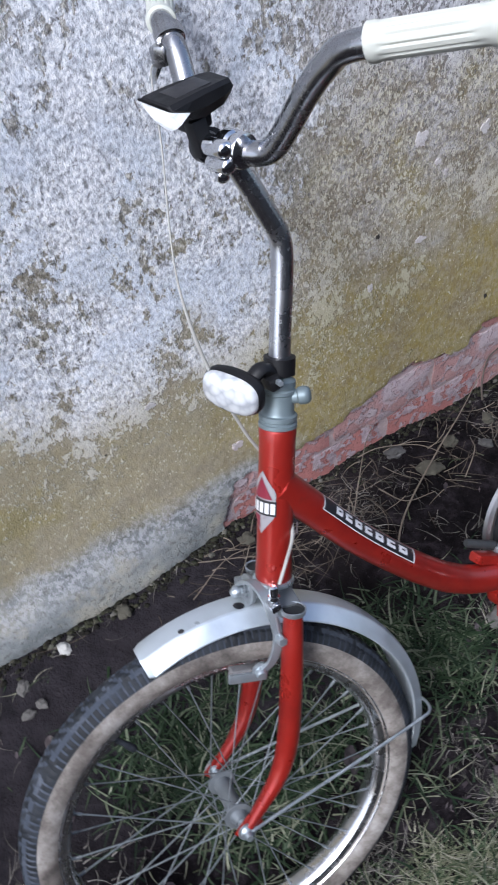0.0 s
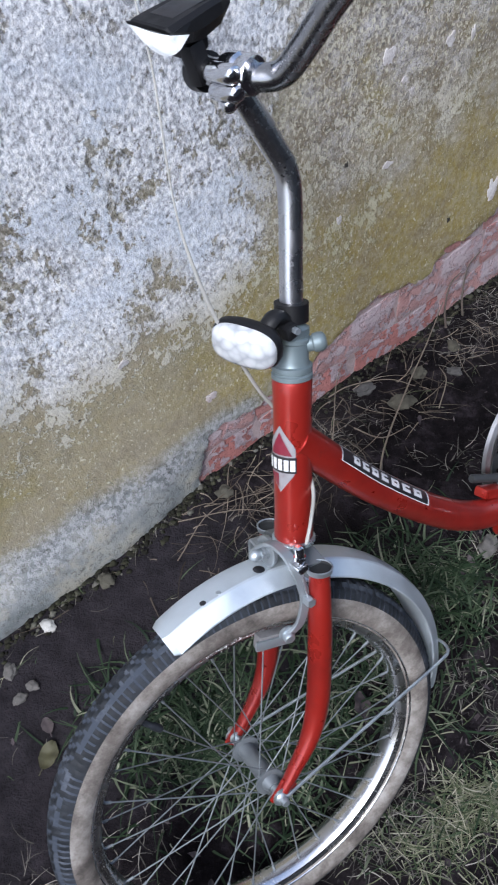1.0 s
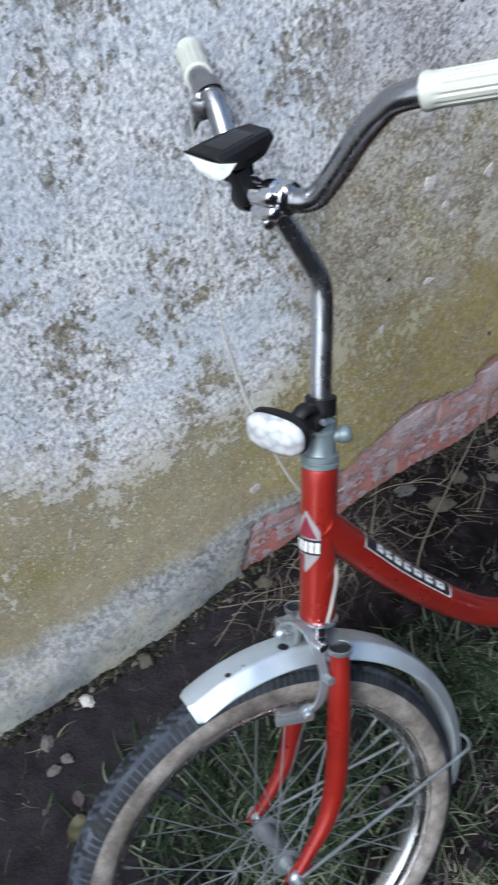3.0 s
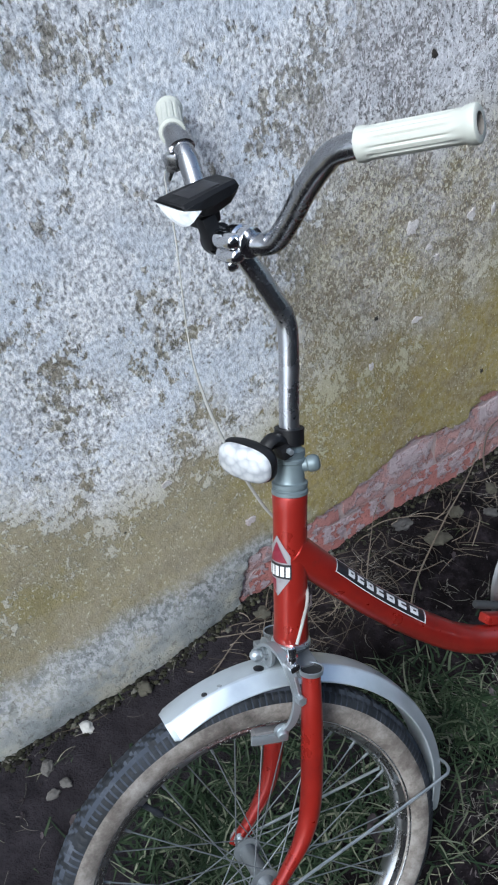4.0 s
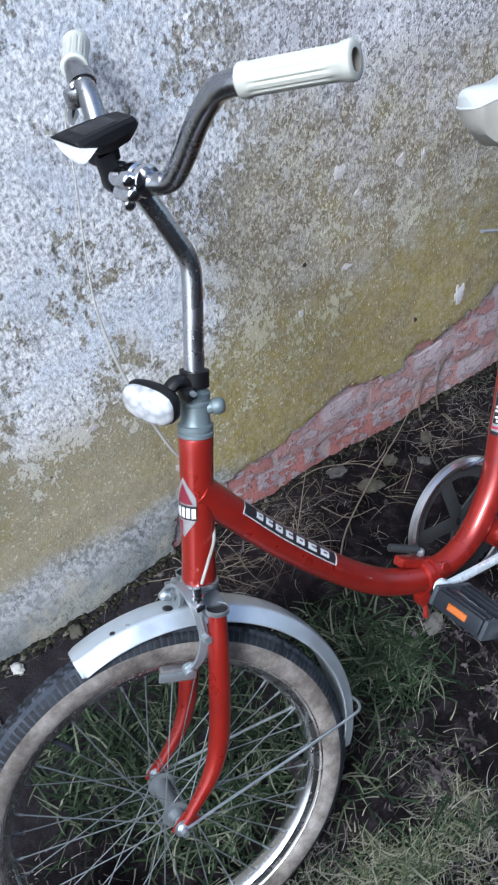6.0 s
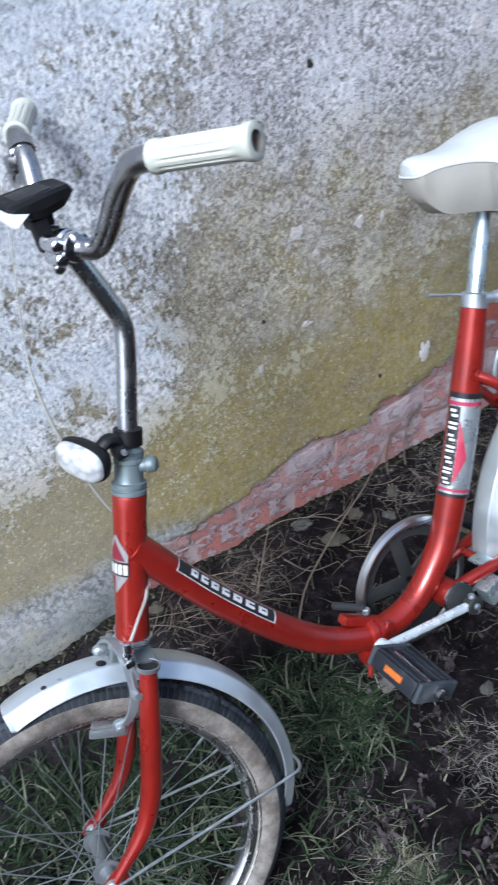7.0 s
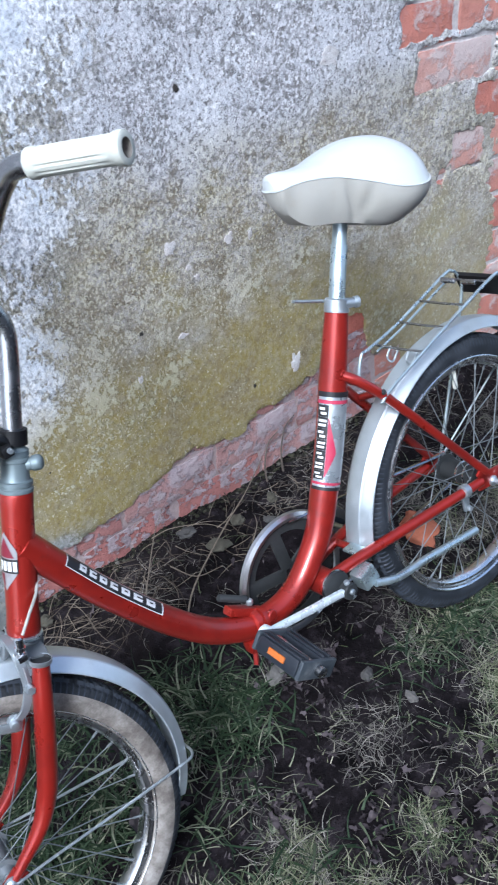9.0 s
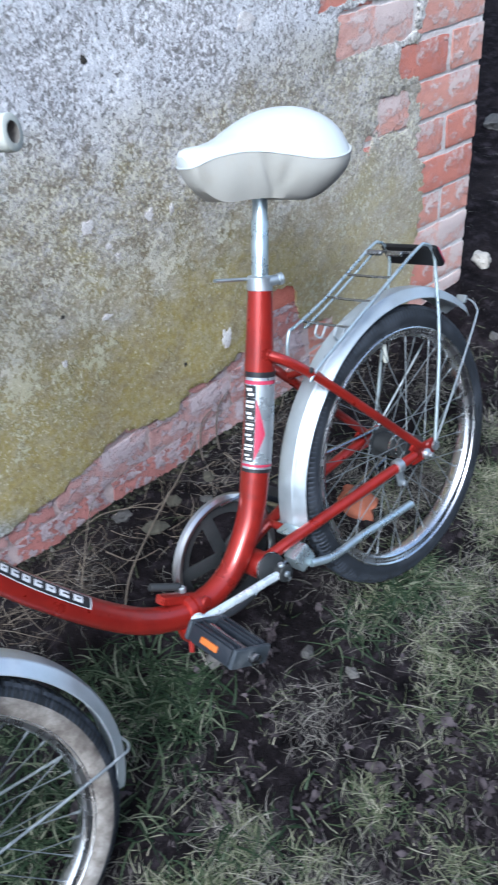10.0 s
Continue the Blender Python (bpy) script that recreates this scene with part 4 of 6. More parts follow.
# ---- front brake ----
def front_brake():
    pivot = lathe([(0, 0.010), (0.003, 0.0165), (0.0055, 0.0175), (0.008, 0.0175), (0.0088, 0.0160), (0.009, 0.009), (0.013, 0.009), (0.0135, 0.0112)], B(0.131, 0.262, -0.004), B(0.101, 0.274, -0.004), 22)
    set_fork(pivot)
    b = part("brake_caliper", pivot, BRAKE, bicycle, "worn grey steel side-pull brake caliper")
    bolt = hexnut(B(0.117, 0.2665, -0.004), B(0.108, 0.270, -0.004), 0.0068, None, 0.004)
    set_fork(bolt)
    part("pivot_bolt", bolt, ZINC, b)
    across = Vector((0.93, 0.0, -0.37))
    for s in (1, -1):
        if s > 0:
            run = [B(0.116, 0.266, -0.014), B(0.124, 0.279, 0.002), B(0.130, 0.281, 0.016), B(0.132, 0.271, 0.034), B(0.129, 0.246, 0.045), B(0.124, 0.225, 0.048), B(0.110, 0.202, 0.046), B(0.096, 0.192, 0.041)]
        else:
            run = [B(0.121, 0.266, 0.006), B(0.124, 0.268, -0.018), B(0.126, 0.258, -0.038), B(0.122, 0.236, -0.047), B(0.110, 0.210, -0.046), B(0.096, 0.195, -0.040)]
        arm = strip(run, across, 0.0042, lambda q: 0.0128 - 0.0030 * q)
        set_fork(arm)
        part("brake_arm", arm, BRAKE, b)
        shoe = block((0.040, 0.013, 0.018), Matrix.Translation(B(0.080, 0.188, 0.027 * s)) @ Matrix.Rotation(radians(28), 4, "Y"), 0.003)
        set_fork(shoe)
        part("brake_block", shoe, stone_mat("weathered_brake_rubber", (0.17, 0.165, 0.165)) if s > 0 else RUBBER, b)
        nut = hexnut(B(0.094, 0.192, 0.036 * s), B(0.092, 0.190, 0.047 * s), 0.0062, None, 0.0008)
        set_fork(nut)
        part("block_nut", nut, ZINC, b)
        holder = block((0.046, 0.004, 0.011), Matrix.Translation(B(0.079, 0.1885, 0.0345 * s)) @ Matrix.Rotation(radians(28), 4, "Y"), 0.0015)
        lathe([(0, 0.0085), (0.0008, 0.0098), (0.0030, 0.0098), (0.0036, 0.0085)], B(0.095, 0.1925, 0.0365 * s), B(0.0945, 0.192, 0.041 * s), 16, holder)
        set_fork(holder)
        part("block_holder", holder, ZINC, b)
    adj = bmesh.new()
    lathe([(0, 0.003), (0.002, 0.0052), (0.012, 0.0052), (0.013, 0.0032), (0.03, 0.0032)], B(0.142, 0.290, 0.047), B(0.131, 0.252, 0.05), 12, adj)
    lathe([(0, 0.0065), (0.004, 0.0065)], B(0.139, 0.278, 0.047), B(0.1375, 0.274, 0.047), 12, adj)
    block((0.012, 0.02, 0.008), Matrix.Translation(B(0.135, 0.266, 0.045)), 0.002, adj)
    set_fork(adj)
    part("cable_adjuster", adj, CHROME, b)
    nip = hexnut(B(0.126, 0.227, 0.049), B(0.126, 0.227, 0.060), 0.0060)
    set_fork(nip)
    part("cable_anchor", nip, ZINC, b)
    inner = wire([B(0.131, 0.254, 0.05), B(0.126, 0.229, 0.054)], 0.0009, None, 2, 6)
    set_fork(inner)
    part("inner_cable", inner, ZINC, b)
    part("brake_cable", wire([B(0.300, 0.772, -0.115), B(0.270, 0.784, -0.098), B(0.248, 0.772, -0.068), B(0.228, 0.728, -0.047), B(0.196, 0.637, -0.036), B(0.183, 0.585, -0.026), B(0.182, 0.518, -0.023), B(0.196, 0.430, -0.028), B(0.212, 0.375, -0.032), B(0.207, 0.338, -0.012), B(0.188, 0.317, 0.018), B(0.162, 0.306, 0.038), B(0.142, 0.292, 0.046)], lambda s: 0.0009 + 0.0010 * min(1, max(0, (s - 0.36) / 0.1)), None, 8, 8), CABLE, bicycle, "pale sleeved brake cable")


front_brake()


# ---- stem and handlebar ----
def stem():
    way = STEER_WAY
    c = HEAD_TOP
    prof = [(0, 0.0186), (0.001, 0.0203), (0.0055, 0.0203), (0.0068, 0.0188), (0.0088, 0.0188), (0.0100, 0.0200), (0.0150, 0.0200), (0.0165, 0.0176), (0.0195, 0.0166), (0.040, 0.0161), (0.0415, 0.0173), (0.0455, 0.0173), (0.0465, 0.0164), (0.0485, 0.0164), (0.0495, 0.0173), (0.0560, 0.0171), (0.058, 0.0145), (0.062, 0.0120)]
    col = part("stem_collar", lathe([(0.006 + d * 0.9, r) for d, r in prof], c, c + way, 26), COLLAR, bicycle, "grey plated headset collar")
    bolt = bmesh.new()
    side = Vector((0.80, -0.60, -0.1)).normalized()
    at = c + way * 0.036
    lathe([(0, 0.008), (0.020, 0.0075), (0.0215, 0.0092), (0.027, 0.0098), (0.031, 0.0088), (0.0335, 0.006), (0.034, 0.002)], at, at + side, 14, bolt)
    part("collar_bolt", bolt, COLLAR, col)
    a, bend = c + way * 0.05, B(0.291, 0.610)
    low = c + way * 0.175
    st = tube([a, c + way * 0.11, low, bend + Vector((-0.001, 0, 0.004)), B(0.284, 0.642), B(0.2745, 0.677), STEM_TOP + Vector((0.001, 0, -0.004))], 0.0112, 18, 8)
    s = part("stem", st, STEM_CHROME, bicycle, "bent chrome handlebar stem with rust specks")
    clamp = bmesh.new()
    lathe([(0, 0.0115), (0.001, 0.0150), (0.003, 0.0162), (0.009, 0.0162), (0.011, 0.0142), (0.0135, 0.0142), (0.016, 0.0165), (0.025, 0.0165), (0.030, 0.0150), (0.032, 0.0115)], B(0.262, 0.713, 0.024), B(0.262, 0.713, -0.008), 22, clamp)
    for v in (0.7215, 0.7065):
        lathe([(0, 0.004), (0.001, 0.0065), (0.004, 0.0082), (0.026, 0.0082), (0.029, 0.0065), (0.030, 0.004)], B(0.2445, v, 0.022), B(0.2445, v, -0.008), 14, clamp)
    clamp.transform(BAR_TILT)
    part("bar_clamp", clamp, CHROME, s)
    bolt = hexnut(B(0.2435, 0.700, 0.007), B(0.2428, 0.692, 0.007), 0.0065, None, 0.003)
    bolt.transform(BAR_TILT)
    part("clamp_bolt", bolt, CHROME, s)


BAR_NEAR = [(0.262, 0.713, 0.0), (0.267, 0.709, 0.022), (0.274, 0.712, 0.042), (0.277, 0.736, 0.067), (0.276, 0.768, 0.097), (0.2755, 0.793, 0.125), (0.276, 0.807, 0.150), (0.295, 0.814, 0.205)]
BAR_FAR = [(0.262, 0.713, 0.0), (0.264, 0.710, -0.030), (0.272, 0.716, -0.052), (0.284, 0.742, -0.072), (0.296, 0.772, -0.090), (0.304, 0.789, -0.108), (0.312, 0.796, -0.126), (0.350, 0.796, -0.176)]


def handlebar():
    left = glide([B(*q) for q in BAR_NEAR], 7)
    right = glide([B(*q) for q in BAR_FAR], 7)[::-1]
    bm = bmesh.new()
    sweep(bm, right + left[1:], lambda i, s: circle(0.0112, 16))
    bm.transform(BAR_TILT)
    part("handlebar", bm, BAR_CHROME, bicycle, "swept-back chrome handlebar")
    for s in (1, -1):
        a, b = (B(0.2800, 0.8095, 0.164), B(0.315, 0.818, 0.257)) if s > 0 else (B(0.3105, 0.7955, -0.124), B(0.367, 0.7985, -0.198))
        n = (b - a).length
        bm = bmesh.new()
        t = (b - a).normalized()
        e1 = t.cross(Vector((0, 0, 1))).normalized()
        e2 = e1.cross(t)
        rows = []
        lens = [0, 0.001, 0.006, 0.009] + [0.012 + (n - 0.03) * k / 8 for k in range(9)] + [n - 0.012, n - 0.009, n - 0.004, n - 0.001, n, n, n - 0.022]
        rads = [0.0120, 0.0143, 0.0147, 0.0136] + [0.0136] * 9 + [0.0137, 0.0150, 0.0155, 0.0150, 0.0138, 0.0088, 0.0082]
        for i, (d, r) in enumerate(zip(lens, rads)):
            row = []
            for k in range(48):
                g = 2 * math.pi * k / 48
                rr = r - (0.0011 if 3 < i < 13 and k % 4 == 0 else 0)
                row.append(bm.verts.new(a + t * d + (e1 * math.cos(g) + e2 * math.sin(g)) * rr))
            rows.append(row)
        for p, q in zip(rows, rows[1:]):
            for k in range(48):
                bm.faces.new((p[k], p[(k + 1) % 48], q[(k + 1) % 48], q[k]))
        bm.faces.new(rows[0])
        bm.faces.new(rows[-1])
        # faces inside the hole take a browner tone, for dirt and the hole's shade
        for f in bm.faces:
            c = f.calc_center_median() - a
            if c.dot(t) > n - 0.03 and (c - t * c.dot(t)).length < 0.0100:
                f.material_index = 1
        bm.transform(BAR_TILT)
        part("grip", bm, [CREAM, GRIP_HOLE], bicycle, "cream ribbed plastic grip with a grubby open end")
    # the brake lever under the bar on the wall side
    clip = lathe([(0, 0.0125), (0.001, 0.0145), (0.013, 0.0145), (0.014, 0.0125)], B(0.300, 0.783, -0.101), B(0.308, 0.794, -0.115), 18)
    block((0.022, 0.016, 0.02), Matrix.Translation(B(0.292, 0.774, -0.108)) @ Matrix.Rotation(0.4, 4, "Z"), 0.004, clip)
    clip.transform(BAR_TILT)
    lever = part("brake_lever", clip, DARK_CHROME, bicycle, "dull steel brake lever")
    blade = tube([B(0.290, 0.772, -0.108), B(0.290, 0.752, -0.128), B(0.308, 0.738, -0.160), B(0.335, 0.735, -0.19)], 0.0048, 10, 5, 0.6)
    blade.transform(BAR_TILT)
    part("lever_blade", blade, DARK_CHROME, lever)


stem()
handlebar()


# ---- lamps on the stem ----
def upper_lamp():
    m = BAR_TURN @ Matrix.Translation(B(0.264, 0.752, -0.038)) @ Matrix.Rotation(radians(2), 4, "Y") @ Matrix.Rotation(radians(12), 4, "X") @ Matrix.Scale(0.80, 4)
    bm = bmesh.new()
    rows = []
    for x, top, low, half in ((-0.050, 0.0165, 0.0125, 0.030), (-0.047, 0.0175, 0.0105, 0.031), (-0.030, 0.018, -0.002, 0.0305), (-0.018, 0.018, -0.011, 0.0300), (0.0, 0.018, -0.015, 0.028), (0.03, 0.017, -0.012, 0.025), (0.044, 0.0155, -0.004, 0.022), (0.049, 0.010, 0.002, 0.018)):
        mid = (top + low) / 2
        ring = [(-half, mid), (-half * 0.93, top - 0.004), (-half * 0.75, top), (half * 0.75, top), (half * 0.93, top - 0.004), (half, mid), (half * 0.8, low + 0.003), (half * 0.5, low), (-half * 0.5, low), (-half * 0.8, low + 0.003)]
        rows.append([bm.verts.new((x, y, z)) for y, z in ring])
    for p, q in zip(rows, rows[1:]):
        for k in range(10):
            bm.faces.new((p[k], p[(k + 1) % 10], q[(k + 1) % 10], q[k]))
    bm.faces.new(rows[0])
    bm.faces.new(rows[-1])
    bm.transform(m)
    lamp = part("headlamp", bm, BLACK, bicycle, "black wedge-shaped headlamp with a white lens", None, False)
    lens = bmesh.new()
    grid = []
    for i in range(9):
        a = -1 + 2 * i / 8
        low = -0.0155 + 0.0140 * abs(a + 0.12) ** 2.2
        row = []
        row.append(lens.verts.new((-0.024, a * 0.0285, max(low + 0.008, -0.011))))
        for j in range(6):
            q = j / 5
            z = low + (0.0125 - low) * q
            row.append(lens.verts.new((-0.0500 - 0.006 * (1 - a * a) * math.sin(q * math.pi * 0.8 + 0.2) + 0.010 * (1 - q), a * 0.0295, z)))
        grid.append(row)
    for p, q in zip(grid, grid[1:]):
        for j in range(6):
            lens.faces.new((p[j], q[j], q[j + 1], p[j + 1]))
    for row in (grid[0], grid[-1]):
        lens.faces.new(row)
    lens.transform(m)
    part("lens", lens, LENS, lamp, "bright white lens")
    panel = block((0.05, 0.03, 0.0012), m @ Matrix.Translation((-0.005, 0, 0.0178)), 0.0004)
    part("top_panel", panel, INK, lamp, "glossy black top panel")
    foot = bmesh.new()
    block((0.034, 0.026, 0.02), m @ Matrix.Translation((0.0, 0, -0.02)), 0.004, foot)
    lathe([(0, 0.0125), (0.001, 0.0165), (0.016, 0.0165), (0.017, 0.0125)], B(0.264, 0.712, -0.024), B(0.266, 0.711, -0.040), 20, foot)
    block((0.018, 0.015, 0.034), BAR_TURN @ Matrix.Translation(B(0.258, 0.722, -0.033)), 0.004, foot)
    part("bracket", foot, BLACK, lamp)
    part("bracket_screw", hexnut(B(0.256, 0.706, -0.033), B(0.256, 0.700, -0.033), 0.004), DARK_CHROME, lamp)


def lower_lamp():
    m = Matrix.Translation(B(0.187, 0.493, -0.001)) @ Matrix.Rotation(radians(22), 4, "Z") @ Matrix.Rotation(radians(6), 4, "Y") @ Matrix.Rotation(radians(17), 4, "X") @ Matrix.Scale(0.8, 4)
    bm = bmesh.new()
    seg, rows = 28, []

    def oval(x, w, h):
        out = []
        for k in range(seg):
            a = 2 * math.pi * k / seg
            c, s = math.cos(a), math.sin(a)
            out.append((x, w * math.copysign(abs(c) ** 0.72, c), h * math.copysign(abs(s) ** 0.72, s)))
        return out

    for x, w, h in ((0.0, 0.0425, 0.0265), (0.003, 0.0440, 0.028), (0.012, 0.0435, 0.0275), (0.022, 0.036, 0.022), (0.028, 0.024, 0.014), (0.030, 0.01, 0.006)):
        rows.append([bm.verts.new(p) for p in oval(x, w, h)])
    for p, q in zip(rows, rows[1:]):
        for k in range(seg):
            bm.faces.new((p[k], p[(k + 1) % seg], q[(k + 1) % seg], q[k]))
    bm.faces.new(rows[0])
    bm.faces.new(rows[-1])
    bm.transform(m)
    lamp = part("stem_lamp", bm, BLACK, bicycle, "oval lamp with faceted clear glass on a black strap")
    g, rows = bmesh.new(), []
    for x, f in ((0.004, 1.0), (-0.004, 0.99), (-0.009, 0.90), (-0.012, 0.7), (-0.0135, 0.35)):
        rows.append([g.verts.new(p) for p in oval(x, 0.0420 * f, 0.0260 * f)])
    for p, q in zip(rows, rows[1:]):
        for k in range(seg):
            g.faces.new((p[k], p[(k + 1) % seg], q[(k + 1) % seg], q[k]))
    g.faces.new(rows[-1])
    g.transform(m)
    part("lamp_glass", g, REFLECTOR, lamp, "clear faceted glass")
    strap = bmesh.new()
    c = HEAD_TOP + STEER_WAY * 0.062
    lathe([(0, 0.0115), (0.001, 0.0165), (0.019, 0.0165), (0.020, 0.0115)], c, c + STEER_WAY, 22, strap)
    tube([c + STEER_WAY * 0.01 + Vector((-0.012, -0.004, 0)), B(0.222, 0.503, 0.008), B(0.206, 0.496, 0.006)], 0.009, 10, 4, 0.8, strap)
    block((0.014, 0.02, 0.014), Matrix.Translation(c + Vector((-0.016, -0.012, 0.004))), 0.003, strap)
    part("strap", strap, BLACK, lamp, "black plastic strap mount")
    part("strap_screw", hexnut(c + Vector((-0.014, -0.022, 0.006)), c + Vector((-0.015, -0.029, 0.006)), 0.0035), ZINC, lamp)


upper_lamp()
lower_lamp()


# ---- saddle and seat post ----
def saddle():
    post_a, post_b = B(0.762, 0.400), B(0.816, 0.528)
    p = part("seat_post", lathe([(0, 0.0122), (0.105, 0.0122), (0.107, 0.0108), (0.142, 0.0108)], post_a, post_b, 20), POST, bicycle, "plated seat post")
    way = (post_b - post_a).normalized()
    c = B(0.768, 0.414)
    k = part("seat_clamp", lathe([(0, 0.0165), (0.002, 0.0185), (0.020, 0.0185), (0.022, 0.0165)], c - way * 0.008, c + way, 22), ZINC, bicycle, "plated seat clamp ring")
    bolt = bmesh.new()
    lathe([(0, 0.009), (0.018, 0.007), (0.019, 0.009), (0.025, 0.009), (0.027, 0.004)], c + Vector((0.005, -0.010, 0.004)), c + Vector((0.036, -0.021, -0.003)), 12, bolt)
    part("clamp_bolt", bolt, ZINC, k)
    part("clamp_lever", tube([c + Vector((-0.010, 0.014, 0.014)), c + Vector((-0.030, 0.020, 0.022)), c + Vector((-0.056, 0.024, 0.033))], 0.0042, 8, 4, 0.6), ZINC, k)
    us = [0.706, 0.712, 0.728, 0.75, 0.785, 0.82, 0.86, 0.897, 0.930, 0.950, 0.961]
    half_w = [0.011, 0.0205, 0.0265, 0.035, 0.049, 0.070, 0.087, 0.092, 0.079, 0.052, 0.010]
    edge_v = [0.611, 0.612, 0.613, 0.611, 0.602, 0.584, 0.562, 0.551, 0.548, 0.552, 0.560]
    crown_v = [0.626, 0.632, 0.631, 0.626, 0.624, 0.628, 0.630, 0.624, 0.608, 0.588, 0.565]
    low_v = [0.588, 0.578, 0.564, 0.550, 0.536, 0.526, 0.511, 0.504, 0.506, 0.519, 0.540]
    a4 = glide([(p, q, r, c) for p, q, r, c in zip(us, half_w, edge_v, crown_v)], 10)
    low = [q[1] for q in glide([(p, q, 0) for p, q in zip(us, low_v)], 10)]
    top, skirt = bmesh.new(), bmesh.new()
    trows, srows = [], []
    for i, ((u, half, edge, crown), bottom) in enumerate(zip(a4, low)):
        s = i / (len(a4) - 1)
        half = max(half, 0.003)
        row = []
        for j in range(21):
            a = -1 + 2 * j / 20
            row.append(top.verts.new(B(u, edge + (crown - edge) * max(0, 1 - abs(a) ** 2.3) ** 0.62, a * half)))
        trows.append(row)
        left, right = [], []
        for side, out in ((-1, left), (1, right)):
            for q in range(8):
                g = q / 7
                tuck = 1 - (0.42 * min(1, 0.1 + s * 1.9) + 0.55 * max(0, 1 - s / 0.4)) * g ** 2.2
                fold = (0.0013 * math.sin(s * 23 + side) - 0.0075 * math.exp(-((s - 0.43 - 0.05 * g) / 0.018) ** 2) - 0.005 * math.exp(-((s - 0.52 + 0.04 * g) / 0.02) ** 2)) * math.sin(g * 3.0)
                out.append(skirt.verts.new(B(u + (0.004 * (1 - s) - 0.016 * s) * g, edge - 0.0006 - (edge - bottom) * g + 0.003 * g * math.sin(s * 19), side * (half * tuck + 0.001 + fold))))
        srows.append(left[::-1] + right)
    for rows, bm in ((trows, top), (srows, skirt)):
        for p1, q1 in zip(rows, rows[1:]):
            for j in range(len(p1) - 1):
                bm.faces.new((p1[j], p1[j + 1], q1[j + 1], q1[j]))
    top.faces.new(trows[0])
    top.faces.new(trows[-1])
    for p1, q1 in zip(srows, srows[1:]):
        skirt.faces.new((p1[-1], p1[0], q1[0], q1[-1]))
    for row in (srows[0], srows[-1]):
        skirt.faces.new(row)
    rim = [B(u, edge - 0.0004, half + 0.0008) for u, half, edge, crown in a4] + [B(u, edge - 0.0004, -half - 0.0008) for u, half, edge, crown in reversed(a4)]
    t = part("saddle", top, SADDLE, bicycle, "white vinyl saddle with a skirt toned grey-white for shade")
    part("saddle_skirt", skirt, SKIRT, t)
    welt = bmesh.new()
    sweep(welt, rim, lambda i, s: circle(0.0013, 6), True)
    part("saddle_piping", welt, SADDLE, t)
    part("saddle_frame", block((0.07, 0.05, 0.018), Matrix.Translation(B(0.83, 0.536)) @ Matrix.Rotation(radians(14), 4, "Y"), 0.005), DARK_CHROME, t)


saddle()


